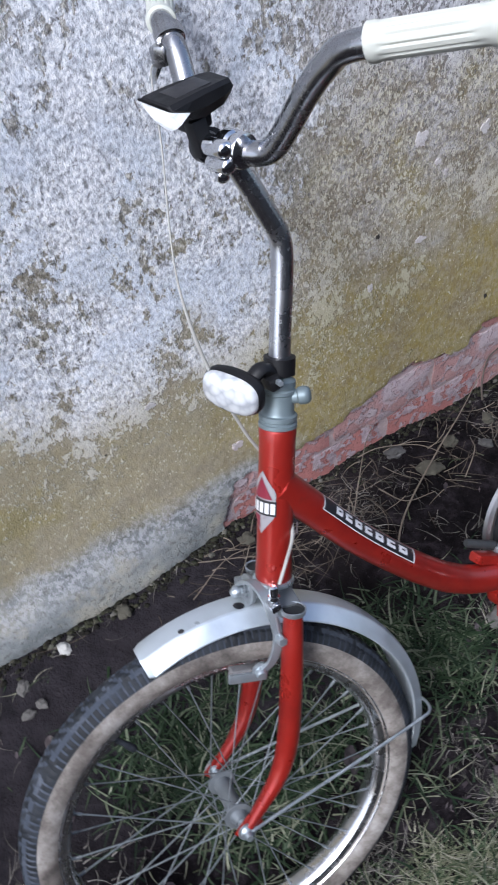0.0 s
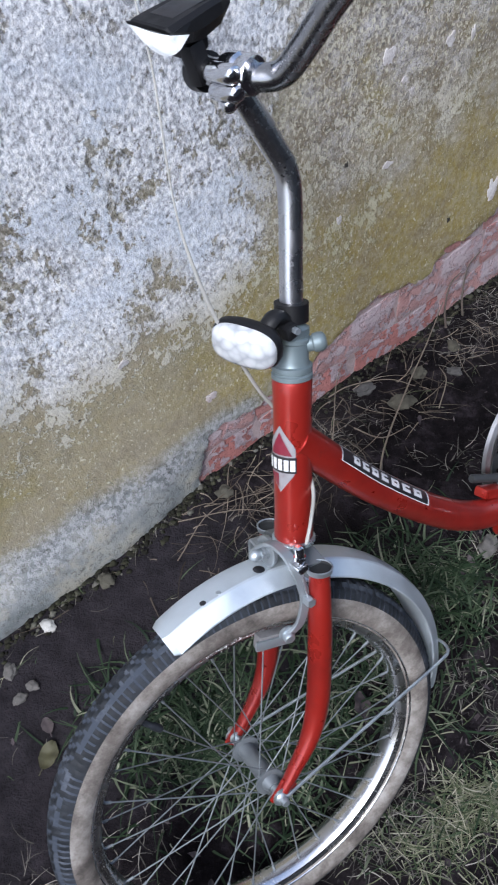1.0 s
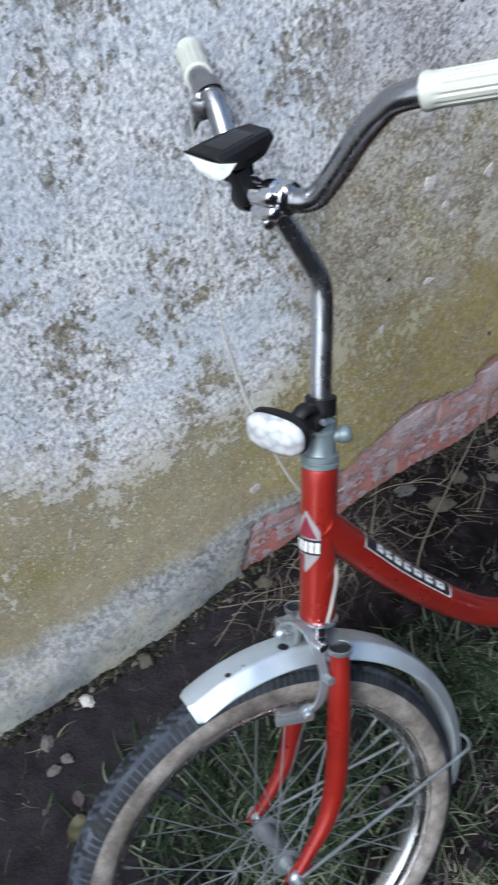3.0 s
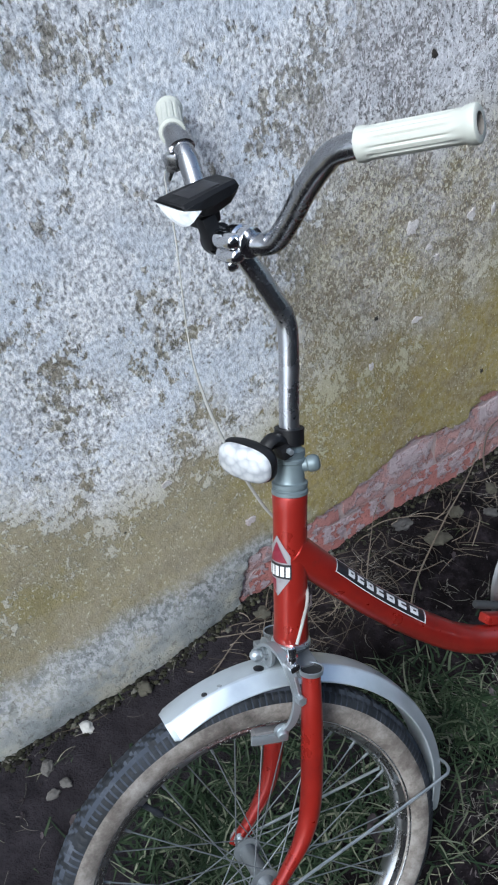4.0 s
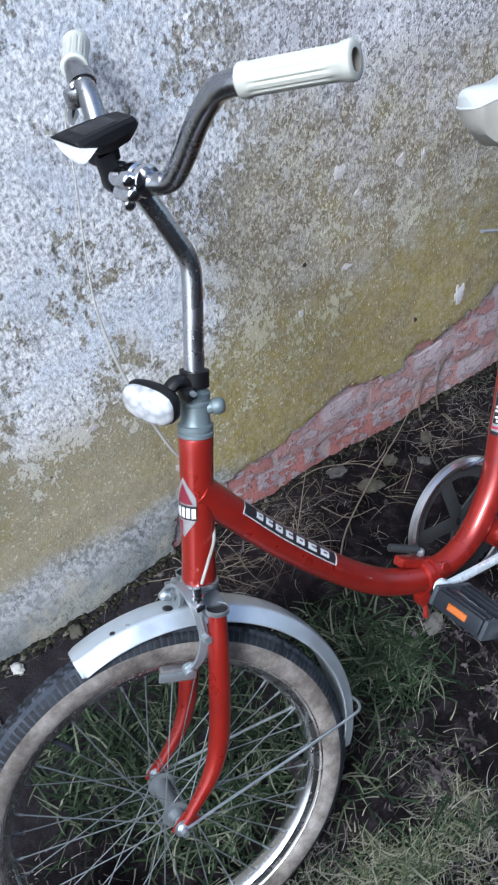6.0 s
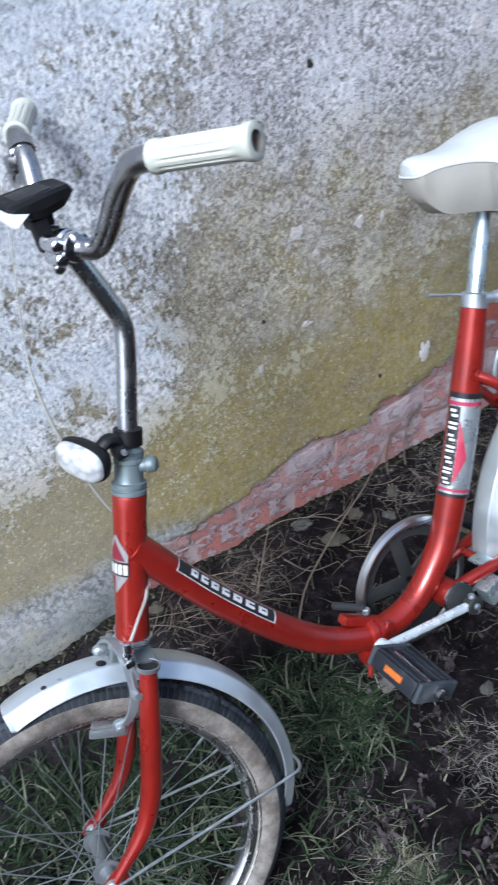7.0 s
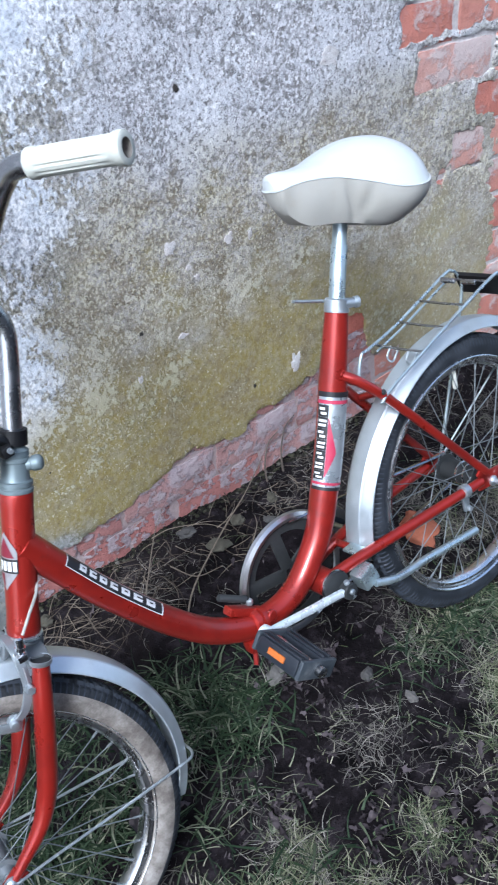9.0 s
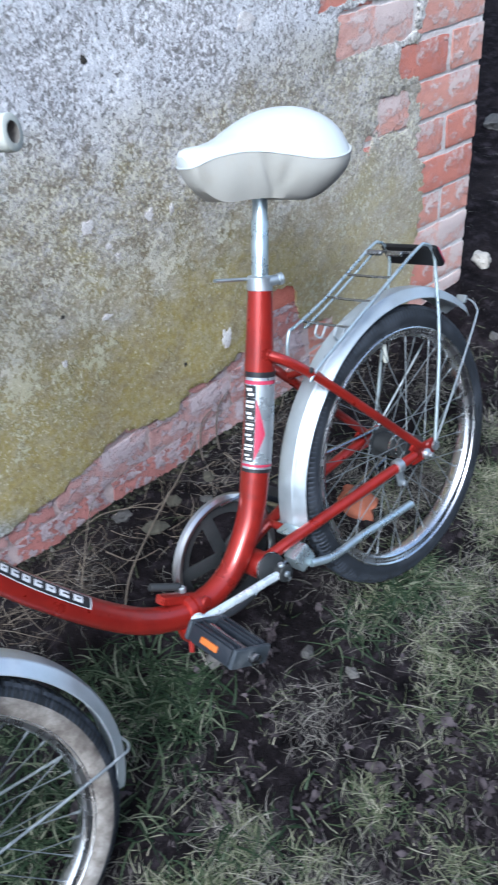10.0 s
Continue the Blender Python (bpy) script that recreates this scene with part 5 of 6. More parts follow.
# ---- drive ----
def drive():
    ring_at = B(0.580, 0.033, -0.052)
    bm, n = bmesh.new(), 72
    prof = [(0.0905, 0.000), (0.092, 0.003), (0.098, 0.0045), (0.1035, 0.001), (0.105, -0.004), (0.1025, -0.0035), (0.097, 0.0015), (0.092, 0.0)]
    rows = []
    for i in range(n):
        t = 2 * math.pi * i / n
        rows.append([bm.verts.new(ring_at + Vector((math.cos(t) * r, -y - 0.004, math.sin(t) * r))) for r, y in prof])
    for i in range(n):
        p, q = rows[i], rows[(i + 1) % n]
        for k in range(len(prof)):
            bm.faces.new((p[k], p[(k + 1) % len(prof)], q[(k + 1) % len(prof)], q[k]))
    c = part("chain_ring_guard", bm, DULL_RING, bicycle, "chrome guard ring of the chainwheel")
    wheel_bm, rows = bmesh.new(), []
    teeth = 46
    outer = []
    for i in range(teeth * 2):
        t = 2 * math.pi * i / (teeth * 2)
        r = 0.095 if i % 2 else 0.090
        outer.append([wheel_bm.verts.new(ring_at + Vector((math.cos(t) * rr, y + 0.004, math.sin(t) * rr))) for rr, y in ((0.072, -0.0015), (r, -0.0015), (r, 0.0015), (0.072, 0.0015))])
    for i in range(teeth * 2):
        p, q = outer[i], outer[(i + 1) % (teeth * 2)]
        for k in range(4):
            wheel_bm.faces.new((p[k], p[(k + 1) % 4], q[(k + 1) % 4], q[k]))
    part("chainwheel", wheel_bm, BLACKENED, c)
    for k in range(5):
        t = 2 * math.pi * k / 5 + 0.4
        part("chainwheel_arm", block((0.080, 0.004, 0.022), Matrix.Translation(ring_at + Vector((math.cos(t) * 0.046, 0.004, math.sin(t) * 0.048))) @ Matrix.Rotation(-t, 4, "Y"), 0.0015), BLACKENED, c)
    # chain, upper and lower run
    for dv, r2 in ((0.092, 0.032), (-0.092, -0.032)):
        part("chain_run", tube([B(0.60, 0.030 + dv, -0.046), B(0.78, 0.018 + (dv + r2) / 2, -0.046), B(WHEELBASE, r2, -0.046)], 0.0042, 6, 8, 0.7), DARK_CHROME, c)
    # left side: cup, spindle, crank and pedal
    cup = part("bearing_cup", lathe([(0, 0.0225), (0.002, 0.0245), (0.009, 0.0245), (0.0105, 0.020), (0.011, 0.010)], B(0.591, 0.034, 0.036), B(0.591, 0.034, 0.05), 24), BLACKENED, bicycle, "black steel bearing cup with a bright rim")
    part("cup_rim", lathe([(0, 0.0240), (0.001, 0.0262), (0.0035, 0.0262), (0.0045, 0.0240)], B(0.591, 0.034, 0.0355), B(0.591, 0.034, 0.05), 28), CHROME, cup, "bright rim")
    end = Vector((0.430, 0.081))
    a, b = B(0.600, 0.026, 0.056), B(end.x, end.y, 0.074)
    arm = bmesh.new()
    sweep(arm, glide([a, a.lerp(b, 0.15) + Vector((0, 0.001, 0)), a.lerp(b, 0.5), a.lerp(b, 0.9), b], 4), lambda i, s: [(0.0042 * math.copysign(abs(math.cos(g)) ** 0.3, math.cos(g)), (0.0058 - 0.0010 * s) * math.copysign(abs(math.sin(g)) ** 0.3, math.sin(g))) for g in [2 * math.pi * k / 12 for k in range(12)]])
    lathe([(0, 0.0105), (0.001, 0.0118), (0.013, 0.0118), (0.0145, 0.0095)], B(end.x, end.y, 0.068), B(end.x, end.y, 0.083), 16, arm)
    k = part("crank_arm", arm, CRANK, bicycle, "bright chrome left crank arm")
    part("cotter_pin", lathe([(0, 0.004), (0.001, 0.0048), (0.024, 0.0048), (0.026, 0.007), (0.032, 0.007), (0.034, 0.003)], B(0.600, 0.044, 0.057), B(0.603, 0.008, 0.057), 10), ZINC, k)
    part("crank_boss", lathe([(0, 0.0125), (0.001, 0.0138), (0.014, 0.0138), (0.0155, 0.0120)], B(0.600, 0.026, 0.048), B(0.600, 0.026, 0.065), 20), BLACKENED, k, "grimy crank boss")
    part("crank_bolt", hexnut(B(0.600, 0.026, 0.0625), B(0.600, 0.026, 0.0665), 0.0048, None, 0.0015), ZINC, k)
    tilt = Matrix.Translation(B(end.x - 0.001, end.y, 0.0)) @ Matrix.Rotation(radians(38), 4, "Y")
    core = lathe([(0, 0.0085), (0.03, 0.0085), (0.035, 0.0075), (0.09, 0.0065), (0.095, 0.008), (0.103, 0.008), (0.106, 0.004)], B(end.x, end.y, 0.080), B(end.x, end.y, 0.19), 14)
    p = part("pedal", core, DARK_CHROME, bicycle, "grey-black rubber block pedal with orange reflectors")
    for s in (1, -1):
        part("pedal_block", block((0.024, 0.074, 0.024), tilt @ Matrix.Translation((0.024 * s, -0.130, 0)), 0.004), PEDAL, p)
        for dz in (0.0122, -0.0122):
            for dx in (-0.006, 0.006):
                part("tread_rib", block((0.004, 0.073, 0.0045), tilt @ Matrix.Translation((0.024 * s + dx, -0.130, dz)), 0.001), PEDAL, p)
        part("pedal_reflector", block((0.003, 0.030, 0.009), tilt @ Matrix.Translation((0.0368 * s, -0.130, 0)), 0.001), ORANGE, p, "orange reflector strip")
    for y in (-0.089, -0.171):
        part("pedal_end_plate", block((0.072, 0.007, 0.028), tilt @ Matrix.Translation((0, y, 0)), 0.003), PEDAL_END, p)
    hub = B(end.x, end.y, 0.08)
    p.matrix_basis = Matrix.Translation(hub) @ Matrix.Rotation(radians(11), 4, "X") @ Matrix.Translation(-hub)
    # right crank and pedal beyond the frame
    ra, rb = B(0.594, 0.030, -0.066), B(0.757, -0.020, -0.078)
    rarm = tube([ra, ra.lerp(rb, 0.5), rb], 0.0085, 10, 3, 0.7)
    part("crank_arm", rarm, CHROME, bicycle, "chrome right crank arm")
    rp = part("pedal", lathe([(0, 0.008), (0.1, 0.007)], B(0.757, -0.020, -0.08), B(0.757, -0.020, -0.18), 12), DARK_CHROME, bicycle, "grey-black rubber block pedal")
    rt = Matrix.Translation(B(0.757, -0.020, 0))
    for s in (1, -1):
        part("pedal_block", block((0.024, 0.08, 0.024), rt @ Matrix.Translation((0.024 * s, 0.135, 0)), 0.004), PEDAL, rp)


def kickstand():
    plate = bmesh.new()
    block((0.034, 0.028, 0.034), Matrix.Translation(B(0.650, 0.013, 0.040)) @ Matrix.Rotation(radians(-14), 4, "Y"), 0.005, plate)
    block((0.022, 0.034, 0.005), Matrix.Translation(B(0.664, 0.046, 0.016)), 0.002, plate)
    k = part("kickstand", plate, POST, bicycle, "folded plated side stand")
    part("kickstand_leg", tube([B(0.655, 0.000, 0.055), B(0.685, -0.012, 0.062), B(0.715, -0.018, 0.064), B(0.76, -0.026, 0.062), B(0.82, -0.040, 0.060), B(0.895, -0.057, 0.058)], 0.0066, 12, 5), POST, k)
    part("stand_spring", lathe([(0, 0.004), (0.03, 0.004)], B(0.648, 0.01, 0.03), B(0.68, 0.0, 0.05), 8), DARK_CHROME, k)


drive()
kickstand()


# ---- luggage rack ----
def rack():
    r = None
    tail = [(1.056, 0.336), (1.082, 0.334), (1.095, 0.318), (1.094, 0.286)]
    for s in (1, -1):
        w = 0.048 * s
        front = [(0.765, 0.262), (0.785, 0.272), (0.83, 0.284)] if s > 0 else [(0.815, 0.252), (0.822, 0.275), (0.836, 0.297), (0.852, 0.298)]
        pts = [B(u, v, w) for u, v in front + [(0.93, 0.308)] + tail] + [B(1.05, 0.17, 0.060 * s), B(0.977, 0.014, 0.067 * s)]
        rail = tube(pts, 0.0028, 10, 6)
        one = part("rack_rail" if r else "luggage_rack", rail, POST, r or bicycle, "" if r else "plated wire luggage rack")
        r = r or one
        inner = tube([B(0.80 if s > 0 else 0.86, 0.270 if s > 0 else 0.291, 0.039 * s), B(0.93, 0.302, 0.039 * s), B(1.05, 0.329, 0.039 * s)], 0.0021, 8, 4)
        part("rack_rail", inner, POST, r)
        part("rack_foot", lathe([(0, 0.009), (0.003, 0.009)], B(0.977, 0.014, 0.066 * s), B(0.977, 0.014, 0.070 * s), 12), ZINC, r)
    for u, v in ((0.872, 0.296), (0.932, 0.309), (0.988, 0.3215), (1.05, 0.335)):
        part("cross_wire", tube([B(u, v, -0.048), B(u, v - 0.001, 0), B(u, v, 0.048)], 0.0021, 8, 2), DARK_CHROME, r)
    for s in (1, -1):
        part("spring_hook", tube([B(0.875, 0.296, 0.02 * s), B(0.862, 0.282, 0.02 * s), B(0.872, 0.270, 0.02 * s), B(0.888, 0.282, 0.02 * s)], 0.0018, 8, 5), ZINC, r)
        part("clamp_spring", lathe([(0, 0.003), (0.001, 0.0042), (0.028, 0.0042), (0.03, 0.003)], B(1.036, 0.338, 0.036 * s), B(1.036, 0.338, 0.006 * s), 10), DARK_CHROME, r)
    part("rear_plate", block((0.010, 0.112, 0.040), Matrix.Translation(B(1.102, 0.305)) @ Matrix.Rotation(radians(-18), 4, "Y"), 0.004), BLACK, r, "black reflector backing plate")
    part("rear_reflector", block((0.006, 0.106, 0.033), Matrix.Translation(B(1.1095, 0.3025)) @ Matrix.Rotation(radians(-18), 4, "Y"), 0.002), DECAL_RED, r, "dark red reflector")


rack()


# ---- ground ----
def n2(x, y, s, seed=0.0):
    return noise.noise((x * s, y * s, seed))


def ground_height(x, y):
    """Uneven soil, a little banked up along the wall's foot."""
    if abs(x) > 6 or abs(y) > 6:
        return 0.0
    h = 0.010 * n2(x, y, 3.1, 2) + 0.006 * n2(x, y, 11, 5) + 0.0035 * n2(x, y, 34, 9)
    if y > -0.14 and x < 1.75:
        h += 0.012 * (y + 0.14) / 0.14 * (0.6 + 0.8 * n2(x, 0, 7, 4))
    h -= 0.018 * max(0, 1 - abs(y + 0.2) / 0.14) * (1 if x < 1.6 else 0)
    h -= 0.022 * math.exp(-((x - 0.03) / 0.34) ** 2 - ((y + 0.58) / 0.22) ** 2)
    for cx, cy in ((0.03, -0.60), (0.975, -0.515)):
        h += 0.016 * math.exp(-((x - cx) / 0.12) ** 2 - ((y - cy) / 0.06) ** 2)
    return h - 0.004


def axis_lines(lo, hi, step, far):
    near = list(np.arange(lo, hi + 1e-6, step))
    return [-far, -far * 0.3, -far * 0.1, -20, -8, -4, -2.6] + near + [hi + 1, hi + 3, hi + 8, 30, far * 0.1 + 30, far * 0.3, far]


def make_ground():
    xs = axis_lines(-0.9, 2.7, 0.018, 1500)
    ys = axis_lines(-1.5, 0.9, 0.018, 1500)
    xs, ys = sorted(xs), sorted(ys)
    verts = [(x, y, ground_height(x, y)) for y in ys for x in xs]
    nx = len(xs)
    faces = [(j * nx + i, j * nx + i + 1, (j + 1) * nx + i + 1, (j + 1) * nx + i) for j in range(len(ys) - 1) for i in range(nx - 1)]
    me = bpy.data.meshes.new("ground")
    me.from_pydata(verts, [], faces)
    me.polygons.foreach_set("use_smooth", [True] * len(faces))
    me.materials.append(SOIL)
    return tagged(new("ground", me), "dark damp soil with patches of grass and straw", "ground", kind="structure")


ground = make_ground()

# ---- wall ----
EDGE_X = [-3, 0.262, 0.285, 0.302, 0.313, 0.35, 0.407, 0.449, 0.512, 0.579, 0.60, 0.65, 0.69, 0.718, 0.773, 0.813, 0.825, 0.863, 0.923, 0.969, 1.016, 1.068, 1.082, 1.140, 1.152, 1.18, 1.26, 1.28, 1.50, 1.56]
EDGE_Z = [-1, -0.03, 0.05, 0.082, 0.115, 0.125, 0.108, 0.115, 0.122, 0.134, 0.14, 0.168, 0.172, 0.168, 0.146, 0.146, 0.172, 0.183, 0.184, 0.186, 0.20, 0.235, 0.312, 0.298, 0.215, 0.16, 0.15, 0.04, 0.04, 0.06]
SIDE_Z = [-1, 0.20, 0.30, 0.40, 0.47, 0.60, 0.70, 0.80, 0.90, 3]
SIDE_X = [1.54, 1.535, 1.536, 1.53, 1.50, 1.49, 1.482, 1.47, 1.46, 1.45]


GAPS = [(1.25, 1.462, 0.700, 0.782), (1.368, 1.462, 0.515, 0.598), (1.42, 1.50, 0.62, 0.685), (1.20, 1.40, 0.80, 0.87), (1.33, 1.355, 0.49, 0.53)]


SLOPE = 0.082


def course_drop(x):
    """How far the courses near the corner slope down at x, to fit the camera's view."""
    return SLOPE * (x - 1.456) * max(0.0, min(1.0, (x - 1.10) / 0.2))


def corner_x(z):
    """The wall's worn end, slanted outward towards the ground to fit the camera's view."""
    return 1.737 - 0.0906 * (min(z, 1.2) - 0.035)


def plaster_here(x, z):
    ragged = 0.014 * n2(x, z, 14, 31) + 0.010 * n2(x, z, 45, 33) + 0.011 * n2(x, z, 120, 35)
    if z < np.interp(x, EDGE_X, EDGE_Z) + ragged:
        return False
    if any(a - 0.6 * ragged < x < b + 0.6 * ragged and c - 0.6 * ragged < z + course_drop(x) < d + 0.6 * ragged for a, b, c, d in GAPS):
        return False
    return x < np.interp(z, SIDE_Z, SIDE_X) + 1.5 * ragged


def plaster_face(x, z):
    """How far the render stands out from the wall plane."""
    rough = 0.0035 * n2(x, z, 6, 11) + 0.0010 * n2(x, z, 25, 13) + 0.0007 * n2(x * 1.3, z * 0.8, 90, 17)
    bulge = 0.0
    if x < 0.45:
        t = max(0, min(1, (0.16 - z) / 0.16))
        bulge = 0.025 * t * t * (3 - 2 * t) * max(0, min(1, (0.29 - x) / 0.2))
    return -(0.0056 - 0.0016 * max(0, min(1, (x - 1.15) / 0.1)) + rough + bulge)


def make_wall():
    core, outline = bmesh.new(), [(-3, -0.4), (corner_x(-0.4) - 0.004, -0.4)] + [(corner_x(k * 0.05) - 0.004 + 0.004 * n2(k * 0.05, 0, 9, 77), k * 0.05) for k in range(25)] + [(corner_x(1.2) - 0.004, 3.0), (-3, 3.0)]
    near, far = [[core.verts.new((x, y, z)) for x, z in outline] for y in (0.0020, 0.362)]
    core.faces.new(near)
    core.faces.new(far)
    for k in range(len(outline)):
        core.faces.new((near[k], near[k - 1], far[k - 1], far[k]))
    wall = link_mesh("wall_north", core, MORTAR, smooth=False)
    tagged(wall, "old brick wall with flaking limewashed plaster", "wall", kind="structure")
    step = 0.0068
    xs = [-3.0, -2.0, -1.2] + list(np.arange(-0.75, 1.58, step))
    zs = list(np.arange(-0.09, 1.13, step)) + [1.3, 1.7, 2.3, 2.95]
    bm = bmesh.new()
    top = {}
    cells = set()
    for j in range(len(zs) - 1):
        for i in range(len(xs) - 1):
            if plaster_here((xs[i] + xs[i + 1]) / 2, (zs[j] + zs[j + 1]) / 2):
                cells.add((i, j))

    def vert(i, j, back):
        key = (i, j, back)
        if key not in top:
            x, z = xs[i], zs[j]
            if 3 < i < len(xs) - 1 and j < len(zs) - 5:
                x += 0.002 * n2(x, z, 90, 41)
                z += 0.002 * n2(x, z, 90, 43)
            top[key] = bm.verts.new((x, 0.024 if back else plaster_face(x, z), z))
        return top[key]

    for i, j in cells:
        bm.faces.new((vert(i, j, 0), vert(i + 1, j, 0), vert(i + 1, j + 1, 0), vert(i, j + 1, 0)))
        for di, dj, a, b in ((-1, 0, (0, 0), (0, 1)), (1, 0, (1, 1), (1, 0)), (0, -1, (1, 0), (0, 0)), (0, 1, (0, 1), (1, 1))):
            if (i + di, j + dj) not in cells:
                p, q = (i + a[0], j + a[1]), (i + b[0], j + b[1])
                bm.faces.new((vert(*p, 0), vert(*q, 0), vert(*q, 1), vert(*p, 1)))
    # wear the broken edge round
    rim = {}
    for e in bm.edges:
        a, b = e.verts
        if a.co.y < 0.02 and b.co.y < 0.02 and any(max(v.co.y for v in f.verts) > 0.02 for f in e.link_faces):
            rim.setdefault(a, []).append(b)
            rim.setdefault(b, []).append(a)
    moved = {v: (v.co * 0.4 + sum((w.co for w in near), Vector()) * (0.6 / len(near))) for v, near in rim.items() if len(near) > 1}
    for v, co in moved.items():
        v.co = co
    for v in rim:
        v.co.y += 0.0016 + 0.004 * n2(v.co.x, v.co.z, 70, 7)
    part("plaster", bm, PLASTER, wall, "flaking white limewash over ochre and grey plaster")
    return wall


wall = make_wall()


def splash(name, x, z, rx, rz, mat, seed, lift=0.0012):
    """A thin ragged fleck on the wall's face."""
    bm = bmesh.new()
    rim = []
    for k in range(22):
        a = 2 * math.pi * k / 22
        r = 0.85 + 0.45 * noise.noise((math.cos(a) * 1.4 + seed, math.sin(a) * 1.4, seed * 3.1)) + 0.35 * noise.noise((math.cos(a) * 4 + seed, math.sin(a) * 4, seed))
        px, pz = x + math.cos(a) * rx * r, z + math.sin(a) * rz * r
        rim.append((px, pz))
    mid = bm.verts.new((x, plaster_face(x, z) - lift - 0.001, z))
    front = [bm.verts.new((px, plaster_face(px, pz) - lift, pz)) for px, pz in rim]
    back = [bm.verts.new((px, 0.006, pz)) for px, pz in rim]
    for k in range(22):
        n = (k + 1) % 22
        bm.faces.new((mid, front[k], front[n]))
        bm.faces.new((front[k], back[k], back[n], front[n]))
    return part(name, bm, mat, wall)


FLECK = mortar_mat("cream_lime_fleck")
HOLE = stone_mat("dark_hole_shade", (0.05, 0.045, 0.04))
for k, (x, z, rx, rz) in enumerate([(0.691, 0.625, 0.011, 0.014), (0.809, 0.598, 0.010, 0.012), (0.853, 0.588, 0.005, 0.012), (0.738, 0.552, 0.006, 0.007), (0.722, 0.575, 0.005, 0.006), (0.698, 0.447, 0.012, 0.006), (0.952, 0.258, 0.014, 0.024), (1.034, 0.839, 0.022, 0.018), (0.331, 0.204, 0.012, 0.01), (0.205, 0.385, 0.010, 0.006), (0.60, 0.40, 0.006, 0.008), (1.24, 0.50, 0.02, 0.012)]):
    splash("lime_fleck", x, z, rx, rz, FLECK, k * 2.3 + 0.7)
# pits are flat dark flecks on the face, their shade put into the colour
for k, (x, z, rx, rz) in enumerate([(0.848, 0.252, 0.004, 0.006), (0.734, 0.872, 0.006, 0.007), (0.617, 0.490, 0.004, 0.005), (0.40, 0.30, 0.002, 0.002), (0.12, 0.33, 0.002, 0.002)]):
    splash("wall_pit", x, z, rx, rz, HOLE, k * 1.9 + 5.1, 0.0006)

COURSE, JOINT0 = 0.0893, 0.691 - 8 * 0.0893


def brick_mesh(length, height, depth, seed, mat, worn=1.0, skew=False):
    bm = bmesh.new()
    nx, nz = (12, 5) if length > 0.15 else (6, 5)
    front, back = [], []
    for k in range(nz + 1):
        row = []
        for i in range(nx + 1):
            x, z = (i / nx - 0.5) * length, (k / nz - 0.5) * height
            edge = i in (0, nx) or k in (0, nz)
            y = -depth / 2 + 0.0022 * n2(x + seed, z, 22, 3) + 0.0012 * n2(x + seed, z, 60, 5)
            wear = (0.007 if edge else 0.003) * worn
            row.append(bm.verts.new((x + wear * n2(x + seed, z, 33, 1), y + (0.0018 + 0.002 * worn * n2(x + seed, z, 28, 8) if edge else 0), z + wear * n2(x, z + seed, 33, 2))))
        front.append(row)
    for k in range(nz):
        for i in range(nx):
            bm.faces.new((front[k][i], front[k][i + 1], front[k + 1][i + 1], front[k + 1][i]))
    rim = front[0] + [r[-1] for r in front[1:-1]] + front[-1][::-1] + [r[0] for r in front[-2:0:-1]]
    back = [bm.verts.new((v.co.x, depth / 2, v.co.z)) for v in rim]
    for i in range(len(rim)):
        n = (i + 1) % len(rim)
        bm.faces.new((rim[n], rim[i], back[i], back[n]))
    for e in bm.edges:
        e.smooth = not (e.verts[0] in rim and e.verts[1] in rim)
    if skew:
        for v in bm.verts:
            v.co = Vector((v.co.x - v.co.z * 0.0906, v.co.y, v.co.z - v.co.x * SLOPE))
    me = bpy.data.meshes.new("brick")
    for f in bm.faces:
        f.smooth = True
    bm.to_mesh(me)
    bm.free()
    me.materials.append(mat)
    return me


def make_bricks():
    rng = random.Random(4)
    sets = {}
    for mat in (BRICK, PALE_BRICK, RED_BRICK):
        high, worn = (0.0770, 0.55) if mat is not PALE_BRICK else (0.0835, 1.7)
        skew = mat is not PALE_BRICK
        sets[mat.name] = ([brick_mesh(0.205 + 0.006 * (worn > 1), high, 0.10, k * 3.7, mat, worn, skew) for k in range(4)], [brick_mesh(0.098 + 0.006 * (worn > 1), high, 0.10, 20 + k * 3.7, mat, worn, skew) for k in range(4)])
    for c in range(-1, 14):
        z = JOINT0 + c * COURSE + COURSE / 2
        x, header = corner_x(z), c % 2 == 1
        while x > 0.20:
            length = 0.098 if header else 0.209
            x0 = x - length
            shown = any(not plaster_here(x0 + length * k / 6, z - course_drop(x0 + length * k / 6) + dz) for k in range(7) for dz in (-0.05, 0, 0.05))
            if shown:
                full, half = sets[(PALE_BRICK if x0 < 1.15 and z < 0.215 else RED_BRICK if x0 < 1.15 and z < 0.33 else BRICK).name]
                ob = new("brick", rng.choice(half if header else full))
                ob.parent = wall
                deep = -0.0022 if x0 > 1.2 else -0.0010
                middle = x0 + length / 2
                ob.matrix_basis = pose(middle, 0.050 + deep + rng.uniform(-0.0012, 0.0012), z - course_drop(middle) + rng.uniform(-0.002, 0.002), rng.uniform(-0.6, 0.6), rng.uniform(-0.6, 0.6), rng.uniform(-0.4, 0.4))
            x = x0 - 0.0125
            if c % 2 == 1 and x < 1.60:
                header = not header if x > 1.35 else rng.random() < 0.7
            elif c % 2 == 0:
                header = rng.random() < (0.25 if x > 1.2 else 0.6)
    return wall


make_bricks()


UNSEEN_WALL = stone_mat("dull_unseen_wall", (0.11, 0.105, 0.10))


